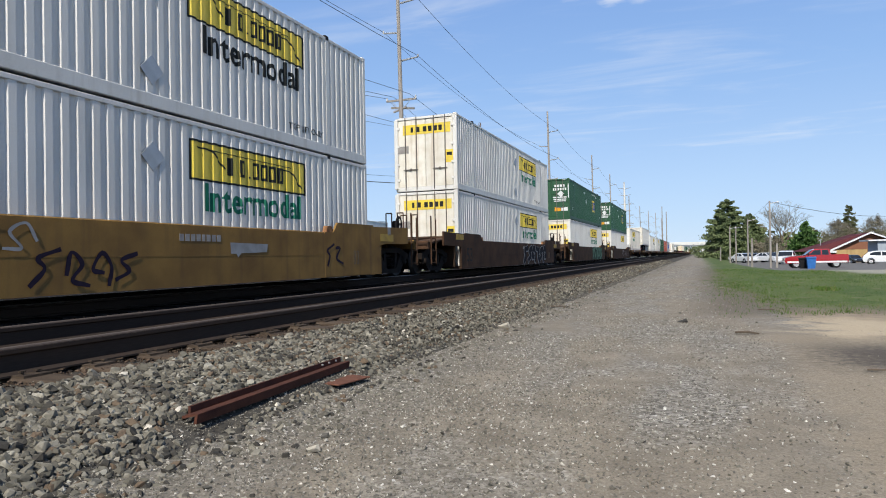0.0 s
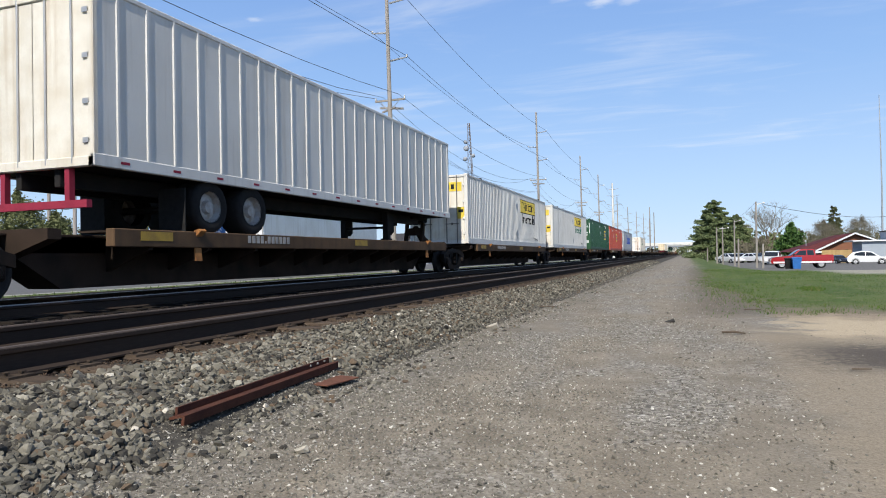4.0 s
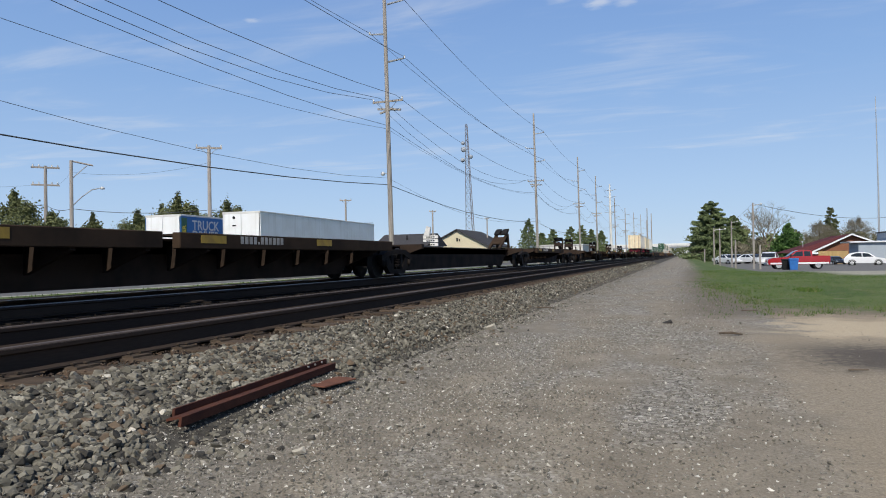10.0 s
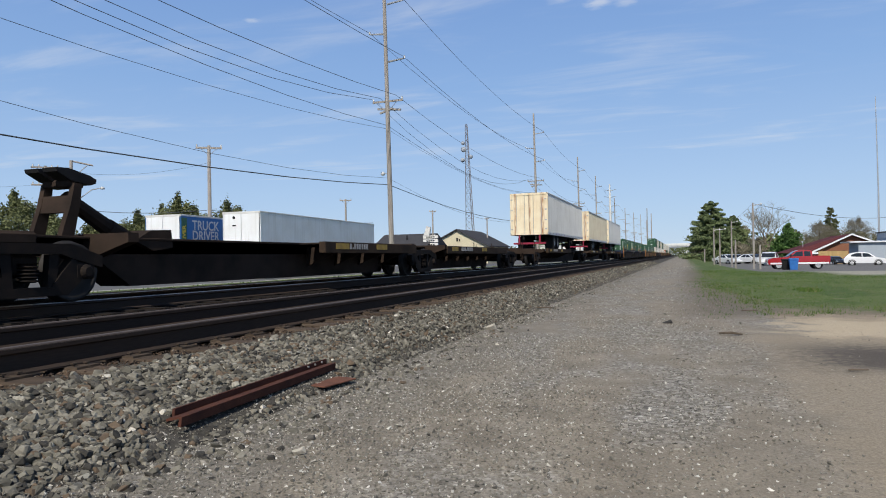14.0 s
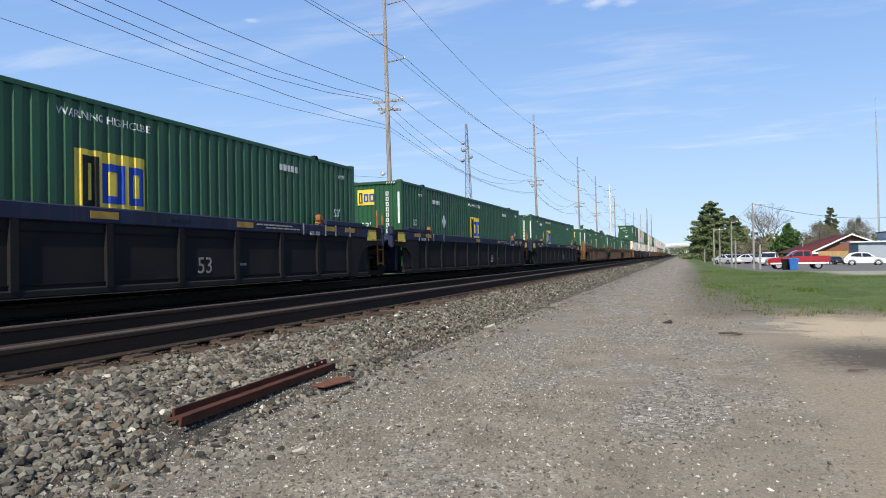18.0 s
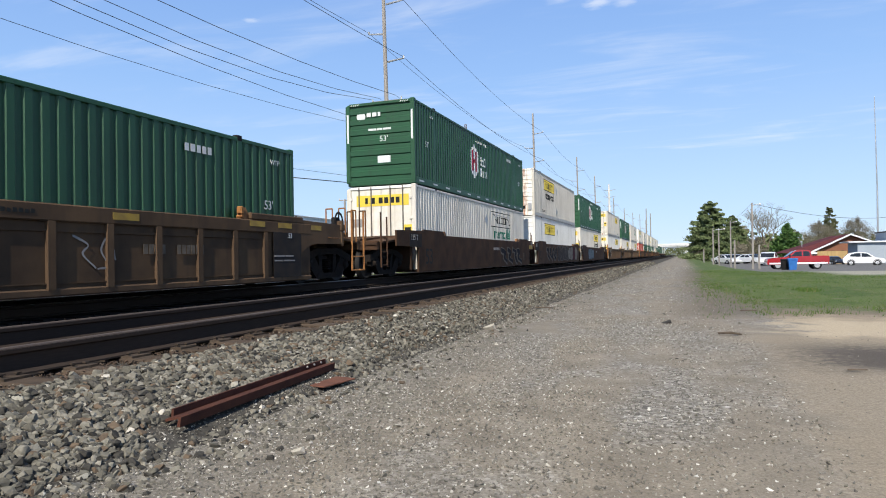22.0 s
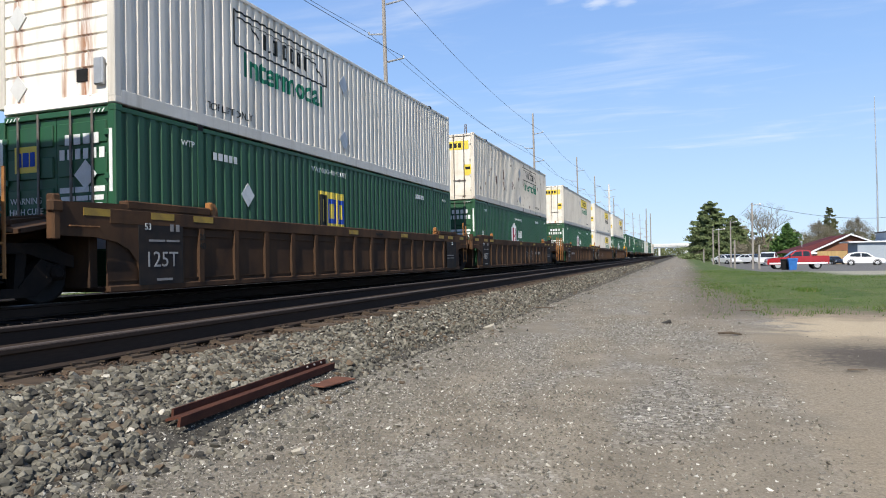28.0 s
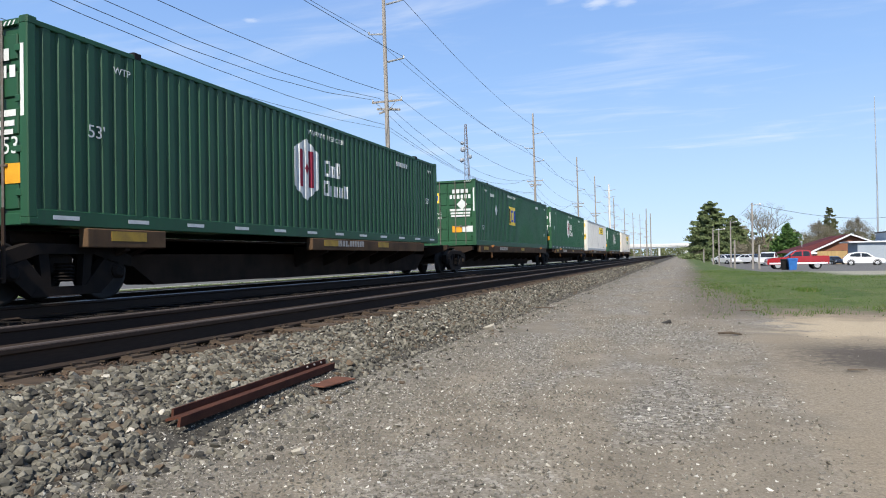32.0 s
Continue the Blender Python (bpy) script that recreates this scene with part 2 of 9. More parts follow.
M = dict(
    white=mat("white_paint", (0.64, 0.625, 0.585), 0.55, col2=(0.52, 0.50, 0.455), scale=0.9, amount=0.5, streak=(0.36, 0.32, 0.265), streak_amount=0.5, bump=0.03, vary=0.07),
    warm_white=mat("dusty_white_paint", (0.65, 0.605, 0.53), 0.55, col2=(0.52, 0.48, 0.405), scale=0.9, amount=0.6, streak=(0.34, 0.285, 0.215), streak_amount=0.55, bump=0.03, vary=0.09),
    door_white=mat("stained_white_door_paint", (0.68, 0.645, 0.565), 0.6, col2=(0.56, 0.50, 0.40), scale=2.2, amount=0.8, streak=(0.36, 0.24, 0.12), streak_amount=0.5, bump=0.05, vary=0.05),
    rod=mat("worn_lock_rod_steel", (0.17, 0.155, 0.14), 0.6, 0.4, col2=(0.10, 0.065, 0.04), scale=6, amount=0.7, bump=0.08),
    rusty_white=mat("rusty_white_paint", (0.82, 0.80, 0.74), 0.55, col2=(0.78, 0.71, 0.57), scale=1.2, amount=0.6, streak=(0.55, 0.40, 0.22), streak_amount=0.4, bump=0.05),
    grey=mat("light_grey_paint", (0.61, 0.60, 0.57), 0.5, col2=(0.47, 0.455, 0.42), scale=1.1, amount=0.5, streak=(0.25, 0.23, 0.2), streak_amount=0.35, bump=0.03),
    cream=mat("cream_paint", (0.60, 0.54, 0.40), 0.55, col2=(0.48, 0.40, 0.27), scale=0.9, amount=0.5, streak=(0.35, 0.22, 0.10), streak_amount=0.4, bump=0.03),
    green=mat("green_paint", (0.010, 0.074, 0.027), 0.55, col2=(0.008, 0.052, 0.020), scale=0.8, amount=0.7, streak=(0.022, 0.040, 0.022), streak_amount=0.5, bump=0.03, vary=0.10),
    red=mat("faded_red_paint", (0.43, 0.062, 0.030), 0.55, col2=(0.32, 0.045, 0.024), scale=0.7, amount=0.6, streak=(0.40, 0.16, 0.10), streak_amount=0.4, bump=0.03),
    slate=mat("blue_grey_paint", (0.27, 0.295, 0.33), 0.55, col2=(0.20, 0.22, 0.25), scale=0.8, amount=0.5, streak=(0.22, 0.21, 0.2), streak_amount=0.35, bump=0.03),
    well=mat("weathered_brown_paint", (0.075, 0.040, 0.023), 0.85, col2=(0.028, 0.018, 0.013), scale=1.3, amount=0.8, streak=(0.045, 0.032, 0.025), streak_amount=0.6, bump=0.12, vary=0.10),
    yellow_well=mat("weathered_yellow_brown_paint", (0.108, 0.066, 0.037), 0.8, col2=(0.054, 0.035, 0.023), scale=1.3, amount=0.9, streak=(0.055, 0.038, 0.028), streak_amount=0.6, bump=0.12, vary=0.10),
    brown_well=mat("sooty_gold_brown_paint", (0.088, 0.047, 0.025), 0.85, col2=(0.038, 0.024, 0.017), scale=1.3, amount=0.9, streak=(0.035, 0.025, 0.019), streak_amount=0.6, bump=0.12, vary=0.10),
    blue_side=mat("sooty_blue_black_steel", (0.016, 0.015, 0.016), 0.9, col2=(0.026, 0.021, 0.018), scale=1.2, amount=0.8, bump=0.1, vary=0.10),
    blue_well=mat("dirty_dark_blue_paint", (0.024, 0.032, 0.068), 0.75, col2=(0.022, 0.020, 0.024), scale=1.2, amount=0.8, streak=(0.06, 0.05, 0.045), streak_amount=0.5, bump=0.1, vary=0.10),
    spine=mat("sooty_brown_steel", (0.040, 0.027, 0.020), 0.95, col2=(0.014, 0.011, 0.009), scale=1.6, amount=0.8, bump=0.15, vary=0.15),
    steel=mat("grimy_cast_steel", (0.014, 0.012, 0.011), 0.85, 0.1, col2=(0.032, 0.022, 0.016), scale=4, amount=0.6, bump=0.2),
    wheel=mat("worn_wheel_steel", (0.020, 0.017, 0.015), 0.7, 0.3, col2=(0.014, 0.012, 0.010), scale=5, amount=0.6, bump=0.1),
    orange=mat("faded_safety_orange_paint", (0.33, 0.15, 0.05), 0.75, col2=(0.14, 0.06, 0.03), scale=6, amount=0.7, bump=0.1),
    black=mat("black_paint", (0.014, 0.014, 0.015), 0.8, col2=(0.030, 0.026, 0.023), scale=3, amount=0.5, bump=0.06),
    yellow=mat("yellow_sign_paint", (0.72, 0.54, 0.05), 0.55, col2=(0.52, 0.38, 0.06), scale=2, amount=0.5, bump=0.03),
    dull_yellow=mat("dirty_yellow_paint", (0.40, 0.25, 0.03), 0.7, col2=(0.20, 0.12, 0.03), scale=4, amount=0.7, bump=0.06),
    ink=mat("dark_lettering_paint", (0.018, 0.020, 0.019), 0.8, col2=(0.035, 0.034, 0.033), scale=5, amount=0.5, bump=0.02),
    ink_green=mat("green_lettering_paint", (0.015, 0.14, 0.085), 0.8, col2=(0.04, 0.17, 0.12), scale=5, amount=0.4, bump=0.02),
    ink_blue=mat("blue_lettering_paint", (0.025, 0.070, 0.36), 0.8, col2=(0.04, 0.08, 0.3), scale=5, amount=0.4, bump=0.02),
    ink_white=mat("white_lettering_paint", (0.66, 0.67, 0.65), 0.8, col2=(0.5, 0.5, 0.48), scale=5, amount=0.5, bump=0.02),
    ink_grey=mat("faint_lettering_paint", (0.30, 0.28, 0.26), 0.8, col2=(0.18, 0.16, 0.15), scale=5, amount=0.6, bump=0.02),
    ink_red=mat("dark_red_logo_paint", (0.26, 0.030, 0.055), 0.8, scale=5, amount=0.3, bump=0.02),
    ink_orange=mat("orange_label", (0.72, 0.34, 0.03), 0.8, scale=5, amount=0.3, bump=0.02),
    rust=mat("rusty_steel", (0.098, 0.040, 0.026), 0.9, 0.1, col2=(0.060, 0.026, 0.020), scale=7, amount=0.8, bump=0.3, fine=140),
    railhead=mat("rail_steel", (0.085, 0.062, 0.048), 0.7, 0.1, col2=(0.045, 0.033, 0.027), scale=5, amount=0.5, stretch=(1, 0.1, 1), bump=0.1),
    railtop=mat("polished_rail_top", (0.34, 0.33, 0.32), 0.32, 0.9, col2=(0.22, 0.19, 0.16), scale=5, amount=0.6, stretch=(1, 0.1, 1), bump=0.03),
    tie=mat("weathered_oak_tie", (0.085, 0.062, 0.044), 0.92, col2=(0.038, 0.030, 0.024), scale=5, amount=0.8, stretch=(0.4, 3, 3), fine=70, bump=0.5, vary=0.25),
    railside=mat("dark_rail_side", (0.036, 0.027, 0.022), 0.95, 0.0, col2=(0.060, 0.038, 0.026), scale=5, amount=0.6, stretch=(1, 0.1, 1), bump=0.1),
    bed=mat("black_ballast_bed", (0.014, 0.0115, 0.010), 0.95, col2=(0.030, 0.023, 0.019), scale=14, amount=0.8, fine=45, bump=1.0),
    tyre=mat("rubber", (0.022, 0.022, 0.022), 0.85, scale=9, amount=0.5, bump=0.1),
    hub=mat("painted_wheel_hub", (0.42, 0.41, 0.39), 0.6, 0.2, col2=(0.2, 0.14, 0.09), scale=8, amount=0.6, bump=0.1),
    pole=mat("weathered_pole_wood", (0.33, 0.30, 0.27), 0.9, col2=(0.20, 0.175, 0.15), scale=3, amount=0.7, stretch=(4, 4, 0.3), fine=60, bump=0.3, vary=0.1),
    galv=mat("galvanised_steel", (0.42, 0.43, 0.44), 0.5, 0.5, col2=(0.3, 0.3, 0.3), scale=4, amount=0.5, bump=0.05),
    wire=mat("dark_cable", (0.06, 0.063, 0.072), 0.6, scale=3, amount=0.2, bump=0.0),
    bark=mat("bark", (0.13, 0.10, 0.075), 0.95, col2=(0.07, 0.055, 0.04), scale=6, amount=0.7, stretch=(2, 2, 0.4), bump=0.5),
)
M["rusty_cream"] = mat("rusty_cream_paint", (0.76, 0.66, 0.47), 0.55, col2=(0.66, 0.52, 0.32), scale=1.2, amount=0.7, streak=(0.50, 0.30, 0.13), streak_amount=0.22, bump=0.05)
M["stringer"] = mat("rusty_brown_sill", (0.052, 0.033, 0.021), 0.9, col2=(0.022, 0.016, 0.012), scale=1.6, amount=0.8, bump=0.15, vary=0.1)
M["gold_well"] = mat("dusty_gold_paint", (0.235, 0.135, 0.042), 0.8, col2=(0.13, 0.072, 0.028), scale=1.3, amount=0.8, streak=(0.10, 0.062, 0.036), streak_amount=0.5, bump=0.1)
M["dark_tie"] = mat("black_wood_tie", (0.022, 0.018, 0.015), 0.95, col2=(0.012, 0.010, 0.009), scale=5, amount=0.8, stretch=(0.4, 3, 3), fine=70, bump=0.4)
M["plate_rust"] = mat("flaking_red_rust", (0.155, 0.070, 0.046), 0.95, col2=(0.105, 0.050, 0.036), scale=9, amount=0.8, bump=0.3)
M["ink_dust"] = mat("dusty_white_lettering", (0.40, 0.385, 0.36), 0.8, col2=(0.22, 0.20, 0.18), scale=5, amount=0.7, bump=0.02)
M["guide"] = mat("worn_guide_paint", (0.30, 0.15, 0.065), 0.8, col2=(0.07, 0.034, 0.022), scale=7, amount=0.95, bump=0.15)
M["tower"] = mat("weathered_tower_steel", (0.15, 0.125, 0.115), 0.8, scale=3, amount=0.5, bump=0.1)
M["spotted_white"] = mat("rust_spotted_white_paint", (0.62, 0.565, 0.48), 0.6, col2=(0.50, 0.44, 0.36), scale=0.9, amount=0.6, streak=(0.34, 0.26, 0.18), streak_amount=0.6, bump=0.04)
add_spots(M["spotted_white"], (0.075, 0.034, 0.016), 0.62, 0.67)
M["tan_white"] = mat("tan_dusted_white_paint", (0.575, 0.53, 0.455), 0.6, col2=(0.44, 0.395, 0.325), scale=0.9, amount=0.6, streak=(0.30, 0.25, 0.19), streak_amount=0.6, bump=0.03)
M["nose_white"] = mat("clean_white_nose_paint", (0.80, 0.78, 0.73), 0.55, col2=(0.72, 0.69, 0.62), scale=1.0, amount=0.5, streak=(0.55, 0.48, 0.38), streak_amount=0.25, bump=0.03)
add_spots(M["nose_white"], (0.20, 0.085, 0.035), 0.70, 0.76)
add_runs(M["rusty_cream"], ((-0.95, 0.12), (0.9, 0.2), (0.05, 0.1)))
add_runs(M["rusty_white"], ((-0.84, 0.20), (0.66, 0.30), (0.2, 0.08)))


# ---- building blocks ----
class Geo:
    """Gathers faces of one mesh."""

    def __init__(self):
        self.v, self.f = [], []

    def add(self, verts, faces):
        n = len(self.v)
        self.v += [tuple(p) for p in verts]
        self.f += [tuple(i + n for i in q) for q in faces]
        return self

    def box(self, x0, x1, y0, y1, z0, z1, c=0.0):
        """A box between two corners; c chamfers its edges."""
        if c <= 0:
            return self.add([(x, y, z) for z in (z0, z1) for y in (y0, y1) for x in (x0, x1)],
                            [(0, 2, 3, 1), (4, 5, 7, 6), (0, 1, 5, 4), (2, 6, 7, 3), (0, 4, 6, 2), (1, 3, 7, 5)])
        cx, cy, cz = (x0 + x1) / 2, (y0 + y1) / 2, (z0 + z1) / 2
        hx, hy, hz = (x1 - x0) / 2, (y1 - y0) / 2, (z1 - z0) / 2
        c = min(c, hx * 0.8, hy * 0.8, hz * 0.8)
        bm = bmesh.new()
        pts = []
        for sx in (-1, 1):
            for sy in (-1, 1):
                for sz in (-1, 1):
                    pts += [(cx + sx * (hx - c), cy + sy * (hy - c), cz + sz * hz), (cx + sx * (hx - c), cy + sy * hy, cz + sz * (hz - c)),
                            (cx + sx * hx, cy + sy * (hy - c), cz + sz * (hz - c))]
        vs = [bm.verts.new(p) for p in pts]
        bmesh.ops.convex_hull(bm, input=vs)
        bmesh.ops.dissolve_limit(bm, angle_limit=0.02, verts=bm.verts, edges=bm.edges)
        bm.verts.index_update()
        self.add([p.co for p in bm.verts], [[q.index for q in f.verts] for f in bm.faces])
        bm.free()
        return self

    def prism(self, prof, a, b, axis="y"):
        """Extrudes a closed outline. axis y: outline in (x, z); x: outline in (y, z); z: outline in (x, y)."""
        n = len(prof)
        put = {"y": lambda p, k: (p[0], k, p[1]), "x": lambda p, k: (k, p[0], p[1]), "z": lambda p, k: (p[0], p[1], k)}[axis]
        vs = [put(p, a) for p in prof] + [put(p, b) for p in prof]
        fs = [(i, (i + 1) % n, n + (i + 1) % n, n + i) for i in range(n)] + [tuple(range(n))[::-1], tuple(range(n, 2 * n))]
        return self.add(vs, fs)

    def skin(self, prof, width):
        """A shell over an outline in (y, z) whose half width follows the height."""
        n = len(prof)
        vs = [(k * width(z), y, z) for k in (-1, 1) for y, z in prof]
        return self.add(vs, [(i, (i + 1) % n, n + (i + 1) % n, n + i) for i in range(n)] + [tuple(range(n))[::-1], tuple(range(n, 2 * n))])

    def pane(self, prof, width, s, lift=0.008):
        """A sheet of glass laid on one side of such a shell."""
        n = len(prof)
        vs = [(s * (width(z) + k), y, z) for k in (0.001, lift) for y, z in prof]
        return self.add(vs, [(i, (i + 1) % n, n + (i + 1) % n, n + i) for i in range(n)] + [tuple(range(n))[::-1], tuple(range(n, 2 * n))])

    def rod(self, p, q, r, r2=None, seg=8):
        """A round bar from p to q, tapered if r2 is given."""
        p, q = Vector(p), Vector(q)
        r2 = r if r2 is None else r2
        d = (q - p).normalized()
        a = d.orthogonal().normalized()
        b = d.cross(a)
        ring = [(math.cos(6.2832 * i / seg), math.sin(6.2832 * i / seg)) for i in range(seg)]
        vs = [p + (a * x + b * y) * r for x, y in ring] + [q + (a * x + b * y) * r2 for x, y in ring]
        fs = [(i, (i + 1) % seg, seg + (i + 1) % seg, seg + i) for i in range(seg)] + [tuple(range(seg))[::-1], tuple(range(seg, 2 * seg))]
        return self.add(vs, fs)

    def lathe(self, prof, centre, axis="x", seg=20):
        """Turns an outline of (radius, place along the axis) round an axis."""
        n, c = len(prof), Vector(centre)
        vs = []
        for i in range(seg):
            s, k = math.sin(6.2832 * i / seg), math.cos(6.2832 * i / seg)
            for r, a in prof:
                vs.append(c + (Vector((a, r * k, r * s)) if axis == "x" else Vector((r * k, r * s, a))))
        fs = [(i * n + j, ((i + 1) % seg) * n + j, ((i + 1) % seg) * n + j + 1, i * n + j + 1) for i in range(seg) for j in range(n - 1)]
        return self.add(vs, fs)

    def mesh(self, name, material, smooth=False):
        me = bpy.data.meshes.new(name)
        me.from_pydata(self.v, [], self.f)
        bm = bmesh.new()
        bm.from_mesh(me)
        bmesh.ops.recalc_face_normals(bm, faces=bm.faces)
        bm.to_mesh(me)
        bm.free()
        if smooth:
            me.shade_smooth()
        me.materials.append(material)
        return me


STORE = {}


def stored(key, make):
    """A mesh that alike parts share."""
    if key not in STORE:
        STORE[key] = make()
    return STORE[key]


def part(name, data, parent, at=(0, 0, 0), label="", turned=None):
    """Links a mesh as one object under a thing or a part."""
    ob = new(name, data)
    ob.parent = parent
    ob.matrix_basis = (turned or Matrix.Identity(4)) if at is None else Matrix.Translation(at) @ (turned or Matrix.Identity(4))
    return tagged(ob, label)


def thing(name, label, category, group="", at=(0, 0, 0), rz=0.0):
    ob = new(name)
    ob.empty_display_size = 0.2
    ob.matrix_basis = pose(*at, 0, 0, rz)
    return tagged(ob, label, category, group)


def solid(name, geo, material, label, category, group="", at=(0, 0, 0), rz=0.0, kind="", smooth=False):
    ob = new(name, geo.mesh(name, material, smooth))
    ob.matrix_basis = pose(*at, 0, 0, rz)
    return tagged(ob, label, category, group, kind)


def letters(body, size, material):
    """Flat lettering as a mesh, centred, in its own xy plane, a few millimetres thick."""
    key = ("text", body, size, material.name)
    if key in STORE:
        return STORE[key]
    cu = bpy.data.curves.new("lettering", "FONT")
    cu.offset = 0.014 if body in ("Intermodal", "TRUCK", "DRIVER", "TRAINING") else 0.0
    cu.body, cu.size, cu.extrude, cu.align_x, cu.align_y = body, size, 0.002, "CENTER", "CENTER"
    cu.resolution_u = 3
    ob = bpy.data.objects.new("lettering", cu)
    scene.collection.objects.link(ob)
    bpy.context.view_layer.update()
    me = bpy.data.meshes.new_from_object(ob.evaluated_get(bpy.context.evaluated_depsgraph_get()))
    bpy.data.objects.remove(ob)
    me.materials.clear()
    me.materials.append(material)
    STORE[key] = me
    return me


for words, size, ink in (("Intermodal", 0.72, "ink_green"), ("Intermodal", 0.72, "ink"), ("53'", 0.34, "ink_white"), ("53'", 0.28, "ink_white"), ("53", 0.75, "ink"),
                         ("WARNING HIGH CUBE", 0.17, "ink_white"), ("WARNING", 0.15, "ink_white"), ("HIGH CUBE", 0.15, "ink_white"), ("TOP LIFT ONLY", 0.2, "ink"),
                         ("53", 0.42, "ink_grey"), ("53", 0.15, "ink_white"), ("TRUCK", 0.86, "ink_white"), ("DRIVER", 0.86, "ink_white"), ("TRAINING", 0.86, "ink_white"), ("20", 0.16, "ink"), ("40", 0.16, "ink"),
                         ("WTP", 0.16, "ink_white"), ("DRIVER", 0.42, "yellow")):
    letters(words, size, M[ink])

SIDE = Matrix(((0, 0, 1, 0), (1, 0, 0, 0), (0, 1, 0, 0), (0, 0, 0, 1)))     # lettering on a flank that faces +x
FACE = Matrix(((1, 0, 0, 0), (0, 0, -1, 0), (0, 1, 0, 0), (0, 0, 0, 1)))    # lettering on an end that faces -y


def bars(widths, height, material, gap=0.35, hollow=0.0, tall=()):
    """A row of plain blocks in place of lettering, centred, in the same plane as lettering; hollow: width of their rim."""
    def make():
        g, total = Geo(), sum(widths) + gap * (len(widths) - 1) * height
        x = -total / 2
        for i, w in enumerate(widths):
            top = -height / 2 + height * (tall[i] if tall else 1.0)
            if hollow and w > 2.4 * hollow:
                g.box(x, x + hollow, -height / 2, top, -0.002, 0.002).box(x + w - hollow, x + w, -height / 2, top, -0.002, 0.002)
                for e in (top - hollow, -height / 2):
                    g.box(x + hollow, x + w - hollow, e, e + hollow, -0.002, 0.002)
            else:
                g.box(x, x + w, -height / 2, top if w > 0.06 else -height / 2 + w, -0.002, 0.002)
            x += w + gap * height
        return g.mesh("lettering_bars", material)
    return stored(("bars", tuple(widths), height, material.name, gap, hollow, tuple(tall)), make)


# ---- containers ----
PALE = ("white", "warm_white", "tan_white", "grey", "spotted_white")
CW, CL, CH = 2.591, 16.154, 2.896
PITCH = 0.262
DEEP = 0.036


def wave(y0, y1, out, deep=DEEP):
    """The folded sheet of a container's flank: points (y, x) from y0 to y1, out is the outer plane."""
    n = max(1, round((y1 - y0) / PITCH))
    p = (y1 - y0) / n
    pts = []
    for i in range(n):
        a = y0 + i * p
        pts += [(a, out - deep), (a + p * 0.34, out - deep), (a + p * 0.45, out), (a + p * 0.89, out)]
    return pts + [(y1, out - deep)]


def fold(y, out=0.0, deep=DEEP):
    """How far the flank's middle bay lies behind its outer plane at y."""
    a, b = 2.05, CL - 2.05
    if not a < y < b:
        return -deep
    p = (b - a) / max(1, round((b - a) / PITCH))
    f = ((y - a) / p) % 1.0
    if f < 0.34:
        return -deep
    if f < 0.45:
        return -deep * (0.45 - f) / 0.11
    if f < 0.89:
        return 0.0
    return -deep * (f - 0.89) / 0.11


def folds(lo, hi):
    """The bends of the middle bay between lo and hi."""
    a, b = 2.05, CL - 2.05
    n = max(1, round((b - a) / PITCH))
    p = (b - a) / n
    return [y for i in range(n) for y in (a + i * p, a + (i + 0.34) * p, a + (i + 0.45) * p, a + (i + 0.89) * p) if lo < y < hi]


def wrapped(me, y, along=0, out=2):
    """A flat sign or lettering laid over the folds of a flank, its middle at y."""
    key = ("wrap", me.name, round(y, 3))
    if key in STORE:
        return STORE[key]
    bm = bmesh.new()
    bm.from_mesh(me)
    xs = [v.co[along] for v in bm.verts]
    no = Vector((0, 0, 0))
    no[along] = 1
    for k in folds(y + min(xs), y + max(xs)):
        bmesh.ops.bisect_plane(bm, geom=bm.verts[:] + bm.edges[:] + bm.faces[:], plane_co=no * (k - y), plane_no=no, dist=1e-5)
    for v in bm.verts:
        v.co[out] += fold(y + v.co[along])
    res = bpy.data.meshes.new(me.name)
    bm.to_mesh(res)
    bm.free()
    res.materials.append(me.materials[0])
    STORE[key] = res
    return res


def decal(a, b, z0, z1, material, name):
    """A painted field on the folded flank."""
    g = Geo()
    ys = [a] + folds(a, b) + [b]
    n = len(ys)
    x = CW / 2 - 0.008 + 0.003
    g.add([(x + fold(y), y, z) for z in (z0, z1) for y in ys], [(i, i + 1, n + i + 1, n + i) for i in range(n - 1)])
    return g.mesh(name, material)


def sheet(y0, y1, z0, z1, out, sgn=1, deep=DEEP):
    g, pts = Geo(), wave(y0, y1, out, deep)
    n = len(pts)
    g.add([(sgn * x, y, z) for z in (z0, z1) for y, x in pts], [(i, i + 1, n + i + 1, n + i) for i in range(n - 1)])
    return g


